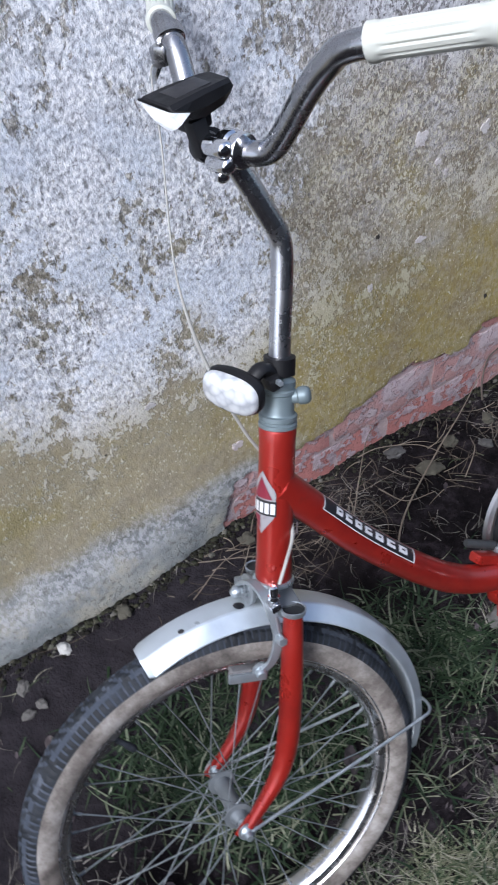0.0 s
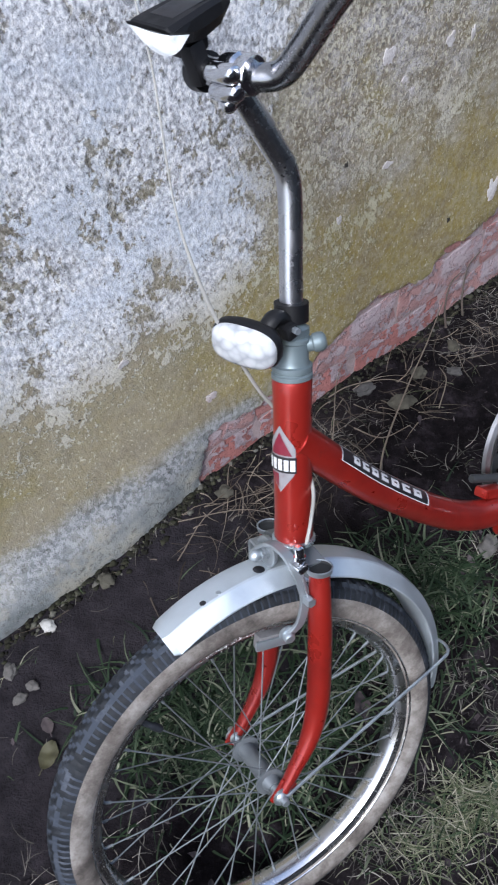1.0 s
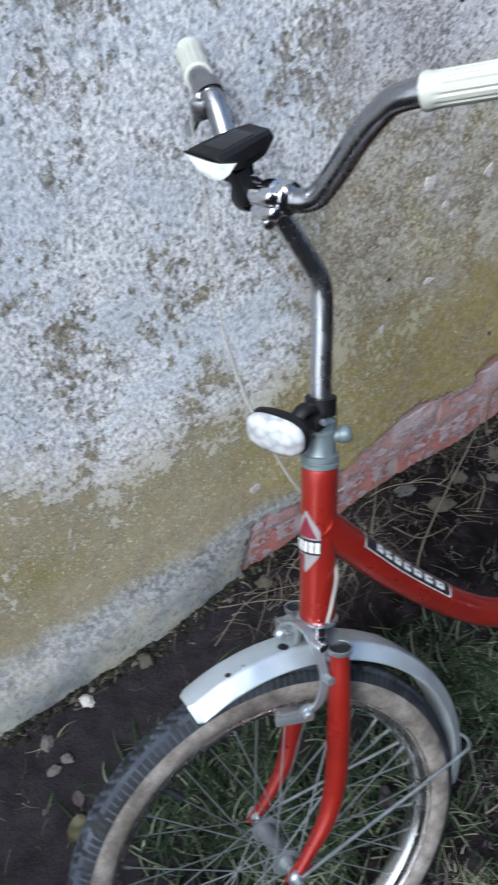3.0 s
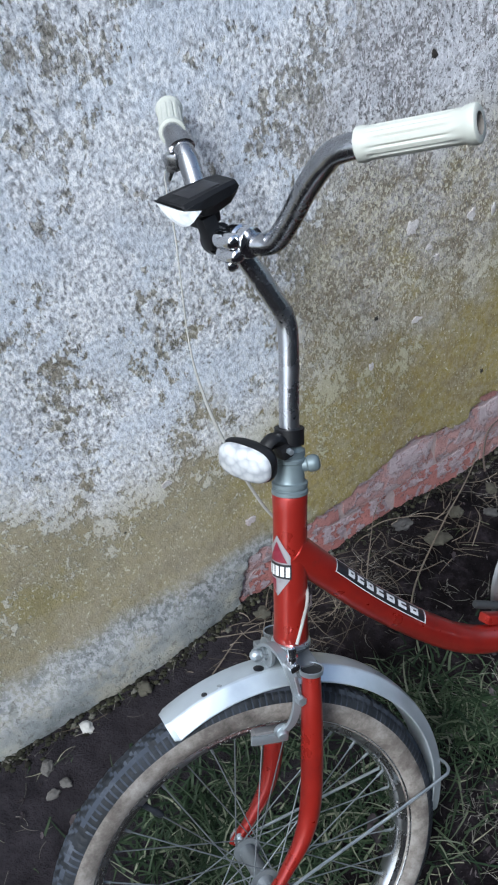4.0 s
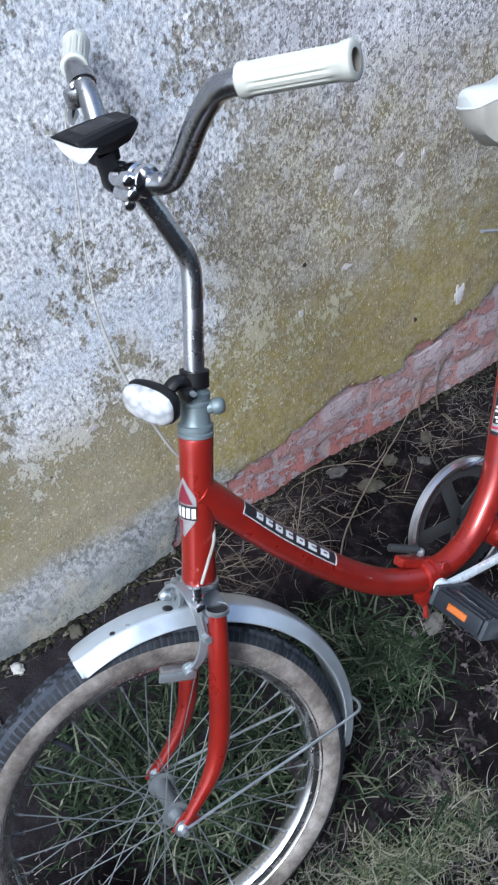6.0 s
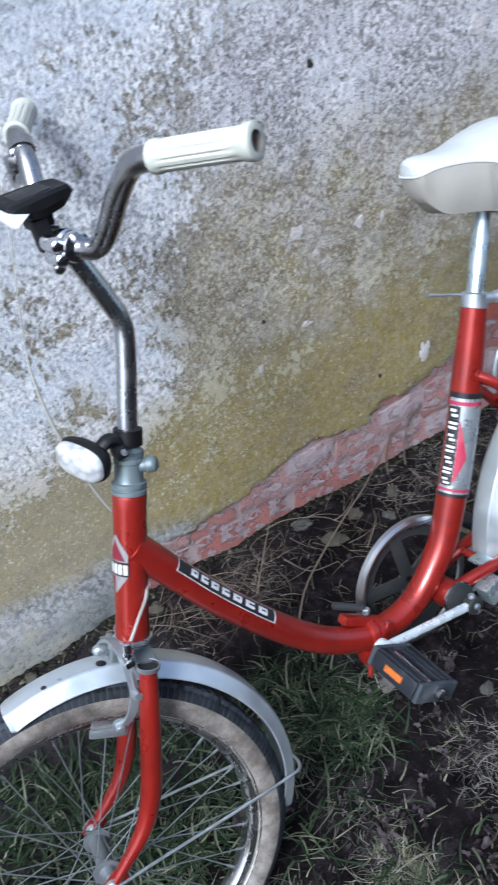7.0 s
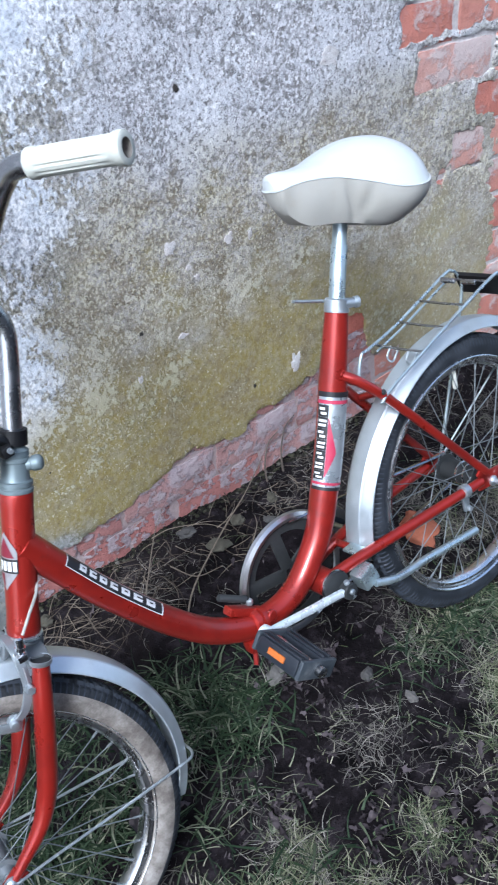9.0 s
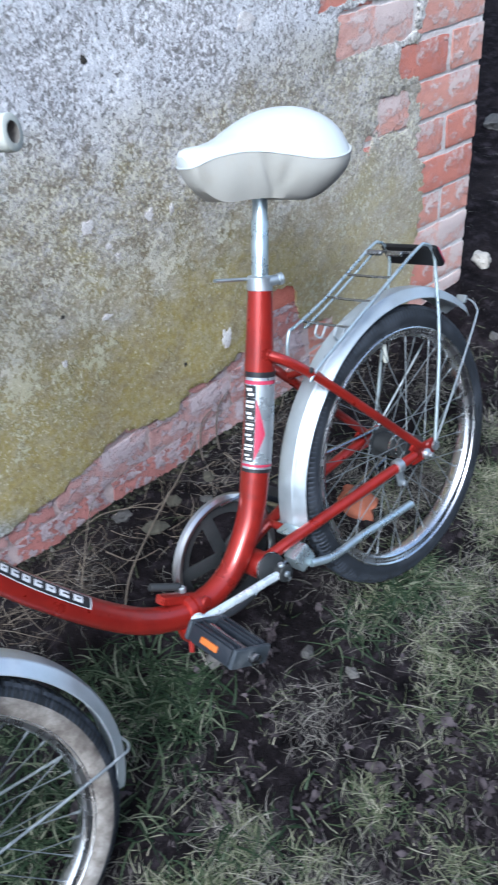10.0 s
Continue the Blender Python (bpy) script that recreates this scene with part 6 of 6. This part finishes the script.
def make_unseen_wall():
    """An unseen plain wall behind the camera, added to block low sky light."""
    bm = block((12, 0.3, 4.0), Matrix.Translation((0, -5.2, 1.9)), 0.01)
    return tagged(link_mesh("wall_south", bm, UNSEEN_WALL, smooth=False), "plain unseen wall added to block low sky light", "wall", kind="structure")


make_unseen_wall()


# ---- grass, straw and litter ----
GREEN = leafy("grass_green", [(0.0, (0.006, 0.013, 0.006)), (0.5, (0.017, 0.031, 0.014)), (0.8, (0.048, 0.066, 0.036)), (1.0, (0.17, 0.175, 0.125))])
DRY = leafy("dry_grass", [(0.0, (0.034, 0.031, 0.027)), (0.5, (0.085, 0.078, 0.068)), (0.85, (0.155, 0.142, 0.125)), (1.0, (0.27, 0.25, 0.225))], 0.75)
MIXED = leafy("fading_grass", [(0.0, (0.024, 0.042, 0.018)), (0.4, (0.068, 0.075, 0.040)), (0.7, (0.125, 0.125, 0.080)), (1.0, (0.26, 0.245, 0.19))], 0.7)
LITTER = leafy("brown_leaf_litter", [(0.0, (0.016, 0.013, 0.014)), (0.6, (0.036, 0.029, 0.031)), (1.0, (0.085, 0.071, 0.073))], 0.85)


def blades(name, places, length, width, rise, mat, label, seed, curl=0.6):
    """Many bent blades as one mesh: each starts at a place and bends over along its heading."""
    rng = np.random.default_rng(seed)
    n, seg = len(places), 5
    base = np.array([(x, y, ground_height(x, y) - 0.004) for x, y in places])
    head = rng.uniform(0, 2 * np.pi, n)
    size = length[0] + (length[1] - length[0]) * rng.random(n) ** 1.6
    lift = rise[0] + (rise[1] - rise[0]) * rng.random(n)
    wide = width * (0.6 + 0.8 * rng.random(n))
    bend = rng.uniform(-curl, curl, n)
    pts = []
    p = base.copy()
    for k in range(seg + 1):
        t = k / seg
        turn = head + bend * t
        el = lift * (1 - 1.15 * t)
        way = np.stack([np.cos(turn) * np.cos(el), np.sin(turn) * np.cos(el), np.sin(el)], 1)
        if k:
            p = p + way * (size / seg)[:, None]
            p[:, 2] = np.maximum(p[:, 2], base[:, 2] + 0.004)
        side = np.stack([-np.sin(turn), np.cos(turn), np.zeros(n)], 1) * (wide * (1 - 0.85 * t) / 2)[:, None]
        pts += [p - side, p + side]
    verts = np.stack(pts, 1).reshape(-1, 3)
    m = 2 * (seg + 1)
    quads = np.array([(2 * k, 2 * k + 1, 2 * k + 3, 2 * k + 2) for k in range(seg)])
    faces = (np.arange(n)[:, None, None] * m + quads[None]).reshape(-1, 4)
    me = bpy.data.meshes.new(name)
    me.from_pydata(verts.tolist(), [], faces.tolist())
    me.polygons.foreach_set("use_smooth", [True] * len(faces))
    me.materials.append(mat)
    return tagged(new(name, me), label, name.replace("_", " "), kind="stuff")


def scatter(count, box, weight, seed):
    rng = random.Random(seed)
    out = []
    tries = 0
    while len(out) < count and tries < count * 60:
        tries += 1
        x, y = rng.uniform(box[0], box[1]), rng.uniform(box[2], box[3])
        if rng.random() < weight(x, y):
            out.append((x, y))
    return out


def bump_at(x, y, cx, cy, rx, ry):
    return math.exp(-((x - cx) / rx) ** 2 - ((y - cy) / ry) ** 2)


def green_share(x, y):
    if y > -0.02:
        return 0
    clump = max(0, n2(x, y, 7, 51) + 0.25) ** 1.5 * 1.6
    g = 0.8 * bump_at(x, y, 0.04, -0.30, 0.13, 0.10) + 0.5 * bump_at(x, y, 0.16, -0.44, 0.17, 0.09)
    g += 0.95 * bump_at(x, y, 0.41, -0.39, 0.085, 0.09) + 0.5 * bump_at(x, y, 0.86, -0.55, 0.09, 0.035) + 0.15 * bump_at(x, y, 0.36, -0.70, 0.1, 0.05)
    if x < -0.12 or y > -0.18:
        g *= 0.1
    return min(1, g * (0.22 + clump))


TUFTS = [(0.81, -0.74, 0.075, 0.065, 1.3), (0.80, -0.80, 0.06, 0.04, 0.9), (0.57, -0.76, 0.045, 0.05, 0.9), (0.46, -0.79, 0.07, 0.04, 1.0), (0.35, -0.69, 0.06, 0.045, 0.6), (0.31, -0.58, 0.035, 0.03, 0.7), (0.86, -0.55, 0.09, 0.035, 0.8), (0.98, -0.64, 0.15, 0.07, 1.2), (1.3, -0.5, 0.25, 0.18, 0.85), (0.25, -0.66, 0.11, 0.07, 1.0), (0.53, -0.60, 0.05, 0.04, 0.5), (0.3, -0.98, 0.35, 0.14, 0.7)]


def meadow_share(x, y):
    clump = max(0, n2(x, y, 11, 61) + 0.16) ** 1.4 * 2.6
    g = sum(k * bump_at(x, y, cx, cy, rx, ry) for cx, cy, rx, ry, k in TUFTS) + (0.02 if y < -0.4 else 0.006)
    return min(1, g * (0.05 + clump))


def straw_share(x, y):
    clump = max(0, n2(x, y, 9, 71) + 0.16) ** 1.3 * 1.7
    g = 0.62 * min(1, max(0, (-0.36 - y) / 0.12)) + 0.10
    g *= 1 - 0.85 * max(bump_at(x, y, 0.71, -0.64, 0.07, 0.05), bump_at(x, y, 0.52, -0.47, 0.07, 0.05), bump_at(x, y, 0.71, -0.85, 0.08, 0.05), 0.6 * bump_at(x, y, 0.44, -0.56, 0.10, 0.09))
    g += 0.5 * bump_at(x, y, 0.28, -0.06, 0.18, 0.06) + 0.3 * bump_at(x, y, 0.55, -0.06, 0.2, 0.06) + 0.9 * bump_at(x, y, 1.2, -0.25, 0.3, 0.3) + 0.35 * bump_at(x, y, 0.0, -0.045, 0.4, 0.03)
    if y > -0.1 and x < 1.7 and y > -0.006:
        return 0
    if x > 1.7:
        g *= 0.4
    if x < 0.24 and y < -0.03:
        g *= 0.12 if y > -0.34 else 0.4
    return min(1, g * clump * 1.3)


AREA = (-0.45, 1.95, -1.1, -0.01)
blades("grass", scatter(3300, AREA, green_share, 1), (0.025, 0.095), 0.0042, (0.3, 1.25), GREEN, "short green grass growing in tufts on the soil", 11, 1.2)
blades("fading_grass", scatter(11500, AREA, meadow_share, 2), (0.015, 0.060), 0.0021, (0.15, 1.1), MIXED, "fading olive and straw-coloured grass", 12, 1.3)
blades("dry_straw", scatter(18500, (-0.45, 2.4, -1.1, 0.6), straw_share, 3), (0.008, 0.068), 0.0017, (0.02, 0.6), DRY, "dry straw lying over the soil", 13, 1.6)

HEAP = leafy("brown_straw", [(0.0, (0.030, 0.023, 0.018)), (0.5, (0.085, 0.068, 0.052)), (1.0, (0.22, 0.185, 0.145))], 0.8)


def heap_share(x, y):
    return min(1, 1.2 * bump_at(x, y, 0.40, -0.075, 0.16, 0.06) + 0.45 * bump_at(x, y, 0.70, -0.07, 0.25, 0.05) + 0.15 * bump_at(x, y, 0.12, -0.05, 0.22, 0.022) + 0.5 * bump_at(x, y, 1.12, -0.06, 0.22, 0.05)) if y < -0.012 else 0


blades("straw_heap", scatter(480, (-0.4, 1.6, -0.30, -0.01), heap_share, 6), (0.03, 0.15), 0.0021, (0.03, 0.45), HEAP, "tangled brown straw gathered along the wall's foot", 16, 1.6)


def litter(count, seed):
    """Small curled dead leaves as one mesh."""
    rng = random.Random(seed)
    verts, faces = [], []
    for x, y in scatter(count, (-0.5, 2.3, -1.3, -0.02), lambda a, b: min(1, (0.02 if a < 0.1 and b > -0.35 else 0.14) + 0.9 * min(1, max(0, (-0.42 - b) / 0.12)) * max(0, n2(a, b, 5, 81) + 0.4)), seed):
        s, h = rng.uniform(0.0015, 0.0060), rng.uniform(0, 6.28)
        z = ground_height(x, y) + rng.uniform(0.002, 0.012)
        c = rng.uniform(-0.7, 0.9)
        k = len(verts)
        tx, ty = rng.uniform(-0.6, 0.6), rng.uniform(-0.6, 0.6)
        for i in range(5):
            a = i / 4
            w = s * 0.3 * math.sin(math.pi * (0.08 + 0.84 * a)) * rng.uniform(0.25, 1.1)
            for sgn in (-1, 0, 1):
                lx, ly = (a - 0.5) * 2 * s, sgn * w
                lz = c * abs(ly) * 1.1 + 0.3 * s * (a - 0.5) ** 2 + tx * lx * 0.4 + ty * ly * 0.4
                verts.append((x + lx * math.cos(h) - ly * math.sin(h), y + lx * math.sin(h) + ly * math.cos(h), z + lz))
        for i in range(4):
            for j in range(2):
                p = k + i * 3 + j
                faces.append((p, p + 1, p + 4, p + 3))
    me = bpy.data.meshes.new("leaf_litter")
    me.from_pydata(verts, [], faces)
    me.polygons.foreach_set("use_smooth", [True] * len(faces))
    me.materials.append(LITTER)
    return tagged(new("leaf_litter", me), "curled brown dead leaves and crumbs on the soil", "leaf litter", kind="stuff")


litter(1700, 5)


def fallen_leaves(count, seed):
    """Larger crumpled leaves, lying in drifts, as one mesh."""
    rng = random.Random(seed)
    verts, faces = [], []
    drift = lambda x, y: min(1, 1.0 * bump_at(x, y, 0.43, -0.60, 0.07, 0.03) + 1.0 * bump_at(x, y, 0.52, -0.73, 0.09, 0.035) + 0.9 * bump_at(x, y, 0.75, -0.80, 0.06, 0.04) + 0.12 * bump_at(x, y, -0.22, -0.13, 0.06, 0.04) + 0.8 * bump_at(x, y, 0.66, -0.85, 0.14, 0.07) + 0.5 * bump_at(x, y, 0.60, -0.47, 0.1, 0.06) + (0.025 if y < -0.35 else 0.006))
    for x, y in scatter(count, (-0.3, 1.9, -1.2, -0.03), drift, seed):
        s, h = 0.004 + 0.012 * rng.random() ** 2.2, rng.uniform(0, 6.28)
        z, k = ground_height(x, y) + rng.uniform(0.003, 0.012), len(verts)
        tx, ty = rng.uniform(-0.5, 0.5), rng.uniform(-0.5, 0.5)
        for i in range(7):
            a = i / 6
            w = s * 0.5 * math.sin(math.pi * (0.06 + 0.88 * a)) * rng.uniform(0.2, 1.3)
            for g in (-1, -0.5, 0, 0.5, 1):
                lx, ly = (a - 0.5) * 2 * s + 0.15 * s * rng.uniform(-1, 1), g * w
                lz = s * 1.1 * noise.noise((lx * 150 + seed, ly * 150, x * 50)) + tx * lx * 0.5 + ty * ly * 0.5 + 0.25 * abs(ly)
                verts.append((x + lx * math.cos(h) - ly * math.sin(h), y + lx * math.sin(h) + ly * math.cos(h), max(z + lz, ground_height(x, y) + 0.001)))
        for i in range(6):
            for j in range(4):
                p = k + i * 5 + j
                faces.append((p, p + 1, p + 6, p + 5))
    me = bpy.data.meshes.new("fallen_leaves")
    me.from_pydata(verts, [], faces)
    me.polygons.foreach_set("use_smooth", [True] * len(faces))
    me.materials.append(LEAF)
    return tagged(new("fallen_leaves", me), "crumpled mauve-brown fallen leaves in drifts", "fallen leaves", kind="stuff")


MOSS = leafy("mossy_crumb", [(0.0, (0.007, 0.006, 0.005)), (0.5, (0.016, 0.016, 0.010)), (0.88, (0.036, 0.036, 0.022)), (1.0, (0.12, 0.115, 0.10))], 0.9)


def crumbs(count, seed):
    """Mossy crumbs of soil and plaster along the wall's foot, as one mesh."""
    rng = random.Random(seed)
    ball = bmesh.new()
    bmesh.ops.create_icosphere(ball, subdivisions=2, radius=1)
    base = [v.co.copy() for v in ball.verts]
    tris = [[v.index for v in f.verts] for f in ball.faces]
    ball.free()
    verts, faces = [], []
    for i in range(count):
        x = rng.uniform(-0.45, 1.5)
        front = -plaster_face(x, 0.01) if x < 0.29 else 0.0
        y = -front - abs(rng.gauss(0.002, 0.013))
        s, k = (0.0012 + 0.0042 * rng.random() ** 2) * (1 if x < 0.3 else 0.8), len(verts)
        z = ground_height(x, y)
        for c in base:
            d = s * (1 + 0.9 * noise.noise(c * 2.3 + Vector((i * 1.3, 0, 0))))
            verts.append((x + c.x * d * 1.3, y + c.y * d, z + c.z * d * 0.8 + s * 0.3))
        faces += [[k + a for a in t] for t in tris]
    me = bpy.data.meshes.new("soil_crumbs")
    me.from_pydata(verts, [], faces)
    me.polygons.foreach_set("use_smooth", [True] * len(faces))
    me.materials.append(MOSS)
    return tagged(new("soil_crumbs", me), "mossy crumbs of soil along the wall's foot", "soil crumbs", kind="stuff")


crumbs(1700, 21)

LEAF = leafy("mauve_fallen_leaf", [(0.0, (0.014, 0.011, 0.012)), (0.6, (0.034, 0.027, 0.030)), (1.0, (0.082, 0.068, 0.073))], 0.85)
fallen_leaves(520, 9)

PALE = stone_mat("pale_stone", (0.12, 0.113, 0.106))
BUFF = stone_mat("buff_stone", (0.075, 0.07, 0.055))
GREY_STONE = stone_mat("grey_stone", (0.075, 0.072, 0.07))
TERRACOTTA = stone_mat("terracotta_chip", (0.32, 0.11, 0.065))
CHIP = stone_mat("white_chip", (0.42, 0.41, 0.39))
SHELL = stone_mat("off_white_ball_stone", (0.40, 0.37, 0.33))


def stone(x, y, size, mat, label, seed, flat=0.6, name="stone"):
    bm = bmesh.new()
    bmesh.ops.create_icosphere(bm, subdivisions=3, radius=1)
    for v in bm.verts:
        d = 1 + 0.42 * noise.noise(v.co * 1.3 + Vector((seed, 0, 0))) + 0.28 * noise.noise(v.co * 3.1 + Vector((0, seed, 0)))
        v.co = Vector((v.co.x * d * size * 1.15, v.co.y * d * size * 0.85, v.co.z * d * size * flat))
    ob = link_mesh(name, bm, mat, None, "", pose(x, y, ground_height(x, y) + size * flat * 0.55, 0, 0, seed * 77))
    return tagged(ob, label, name.replace("_", " "), "stones on the soil" if name == "stone" else "")


for i, (x, y, s, mat, label) in enumerate([
        (0.735, -0.075, 0.015, BUFF, "rounded buff stone on the dark soil"), (0.664, -0.105, 0.020, BUFF, "larger mossy buff stone on the dark soil"),
        (-0.066, -0.060, 0.012, CHIP, "small white stone chip near the wall's foot"), (-0.152, -0.085, 0.012, PALE, "pale broken plaster lump on the soil"),
        (-0.162, -0.130, 0.010, PALE, "pale plaster crumb on the soil"), (-0.136, -0.126, 0.009, PALE, "small pale plaster chip on bare soil"),
        (0.71, -0.594, 0.010, PALE, "white stone chip among dry grass"), (0.684, -0.512, 0.012, GREY_STONE, "grey pebble in the soil"),
        (0.63, -0.04, 0.016, GREY_STONE, "grey stone beside the brick foot"), (0.79, -0.112, 0.011, GREY_STONE, "grey pebble on dark soil"),
        (0.83, -0.07, 0.012, BUFF, "buff pebble on dark soil"), (0.56, -0.41, 0.016, PALE, "pale stone under the frame"),
        (0.30, -0.045, 0.014, BUFF, "buff stone at the wall's foot"), (0.05, -0.055, 0.014, BUFF, "mossy stone at the wall's foot"),
        (1.62, -0.20, 0.012, PALE, "pale pebble beyond the rear wheel"), (2.5, 0.47, 0.035, GREY_STONE, "grey lump on the far soil")]):
    stone(x, y, s, mat, label, i * 1.7 + 0.3)
stone(1.840, 0.010, 0.024, SHELL, "rounded off-white stone beyond the wall's corner", 3.3, 0.8)
stone(1.000, -0.335, 0.038, TERRACOTTA, "orange broken brick piece behind the rear wheel", 8.1, 0.45, "brick_fragment")


def fallen_leaf(x, y, length, turn, mat, label, seed, tilt=0.0):
    """One broad crumpled leaf with a stalk."""
    bm, rows = bmesh.new(), []
    for i in range(11):
        a = i / 10
        half = length * 0.36 * math.sin(math.pi * (0.04 + 0.92 * a)) ** 0.75 * (1 + 0.22 * noise.noise((a * 6, seed, 0)))
        row = []
        for g in (-1, -0.6, -0.25, 0, 0.25, 0.6, 1):
            lx, ly = (a - 0.5) * length, g * half
            row.append(bm.verts.new((lx, ly, 0.16 * length * noise.noise((lx * 70, ly * 70, seed)) + 0.28 * abs(ly) + 0.10 * length * (2 * a - 1) ** 2)))
        rows.append(row)
    for p, q in zip(rows, rows[1:]):
        for k in range(6):
            bm.faces.new((p[k], p[k + 1], q[k + 1], q[k]))
    tube([(-0.5 * length, 0, 0.1 * length), (-0.75 * length, 0.03 * length, 0.05 * length)], 0.0008, 6, 3, 1.0, bm)
    ob = link_mesh("fallen_leaf", bm, mat, None, "", pose(x, y, ground_height(x, y) + 0.004 + abs(math.sin(radians(tilt))) * length * 0.3, tilt, 0, turn))
    return tagged(ob, label, "fallen leaf", "single fallen leaves")


OLIVE_LEAF = plastic("olive_yellow_leaf", (0.040, 0.037, 0.014), 0.7, 0.6, (0.018, 0.016, 0.010))
MAUVE_LEAF = plastic("mauve_brown_leaf", (0.046, 0.035, 0.036), 0.8, 0.6, (0.022, 0.017, 0.018))
fallen_leaf(-0.172, -0.228, 0.042, 35, OLIVE_LEAF, "olive-yellow fallen leaf on bare soil", 1.7)
fallen_leaf(-0.150, -0.190, 0.026, 80, MAUVE_LEAF, "small brown curled leaf on bare soil", 4.2)
fallen_leaf(0.225, -0.472, 0.045, 60, MAUVE_LEAF, "mauve-brown leaf standing in the grass", 2.9, 48)
fallen_leaf(0.66, -0.800, 0.030, 20, MAUVE_LEAF, "mauve-brown leaf among dry grass", 6.3, 15)
fallen_leaf(0.615, -0.735, 0.034, 130, MAUVE_LEAF, "mauve-brown crumpled leaf on the soil", 7.9, 20)


def stalk(points, r, label):
    pts = [(x, y, ground_height(x, y) + h) for x, y, h in points]
    ob = link_mesh("dry_stalk", tube(pts, lambda s: 0.55 * r * (1 - 0.55 * s), 7, 5), DRY_STEM)
    return tagged(ob, label, "dry stalk", "dry stalks by the wall")


DRY_STEM = plastic("dry_stem", (0.13, 0.105, 0.08), 0.8, 0.5, (0.08, 0.062, 0.048))
DARK_STEM = plastic("dark_stem", (0.07, 0.055, 0.045), 0.8, 0.4, (0.12, 0.1, 0.08))
stalk([(0.50, -0.22, 0.012), (0.56, -0.165, 0.03), (0.68, -0.10, 0.035), (0.77, -0.055, 0.04), (0.85, -0.015, 0.06)], 0.0035, "long bent dry stalk lying towards the wall")
stalk([(0.56, -0.02, 0.02), (0.60, -0.035, 0.035), (0.665, -0.065, 0.03), (0.70, -0.10, 0.02)], 0.0022, "thin dry stalk at the brick foot")
stalk([(0.55, -0.10, 0.03), (0.585, -0.135, 0.012), (0.64, -0.15, 0.014)], 0.0026, "short dry stalk on the soil")
stalk([(0.47, -0.13, 0.02), (0.53, -0.07, 0.05), (0.57, -0.03, 0.06), (0.60, -0.012, 0.07)], 0.0022, "thin dry stalk against the bricks")
stalk([(0.70, -0.16, 0.02), (0.735, -0.14, 0.05), (0.76, -0.10, 0.03)], 0.002, "thin curved dry stalk")
stalk([(0.16, -0.10, 0.012), (0.26, -0.07, 0.02), (0.38, -0.10, 0.012)], 0.002, "thin dry stalk near the wall's foot")
stalk([(0.20, -0.05, 0.02), (0.30, -0.10, 0.025), (0.36, -0.16, 0.012)], 0.002, "thin dry stalk near the wall's foot")
for x, h in ((0.875, 0.105), (0.92, 0.125)):
    ob = link_mesh("dark_twig", tube([(x - 0.025, -0.03, 0.0), (x - 0.02, -0.018, h * 0.35), (x, -0.006, h * 0.75), (x + 0.022, -0.012, h)], lambda s: 0.0024 * (1 - 0.6 * s), 7, 6), DARK_STEM)
    tagged(ob, "thin dark twig standing against the bricks", "twig", "twigs at the brick foot")
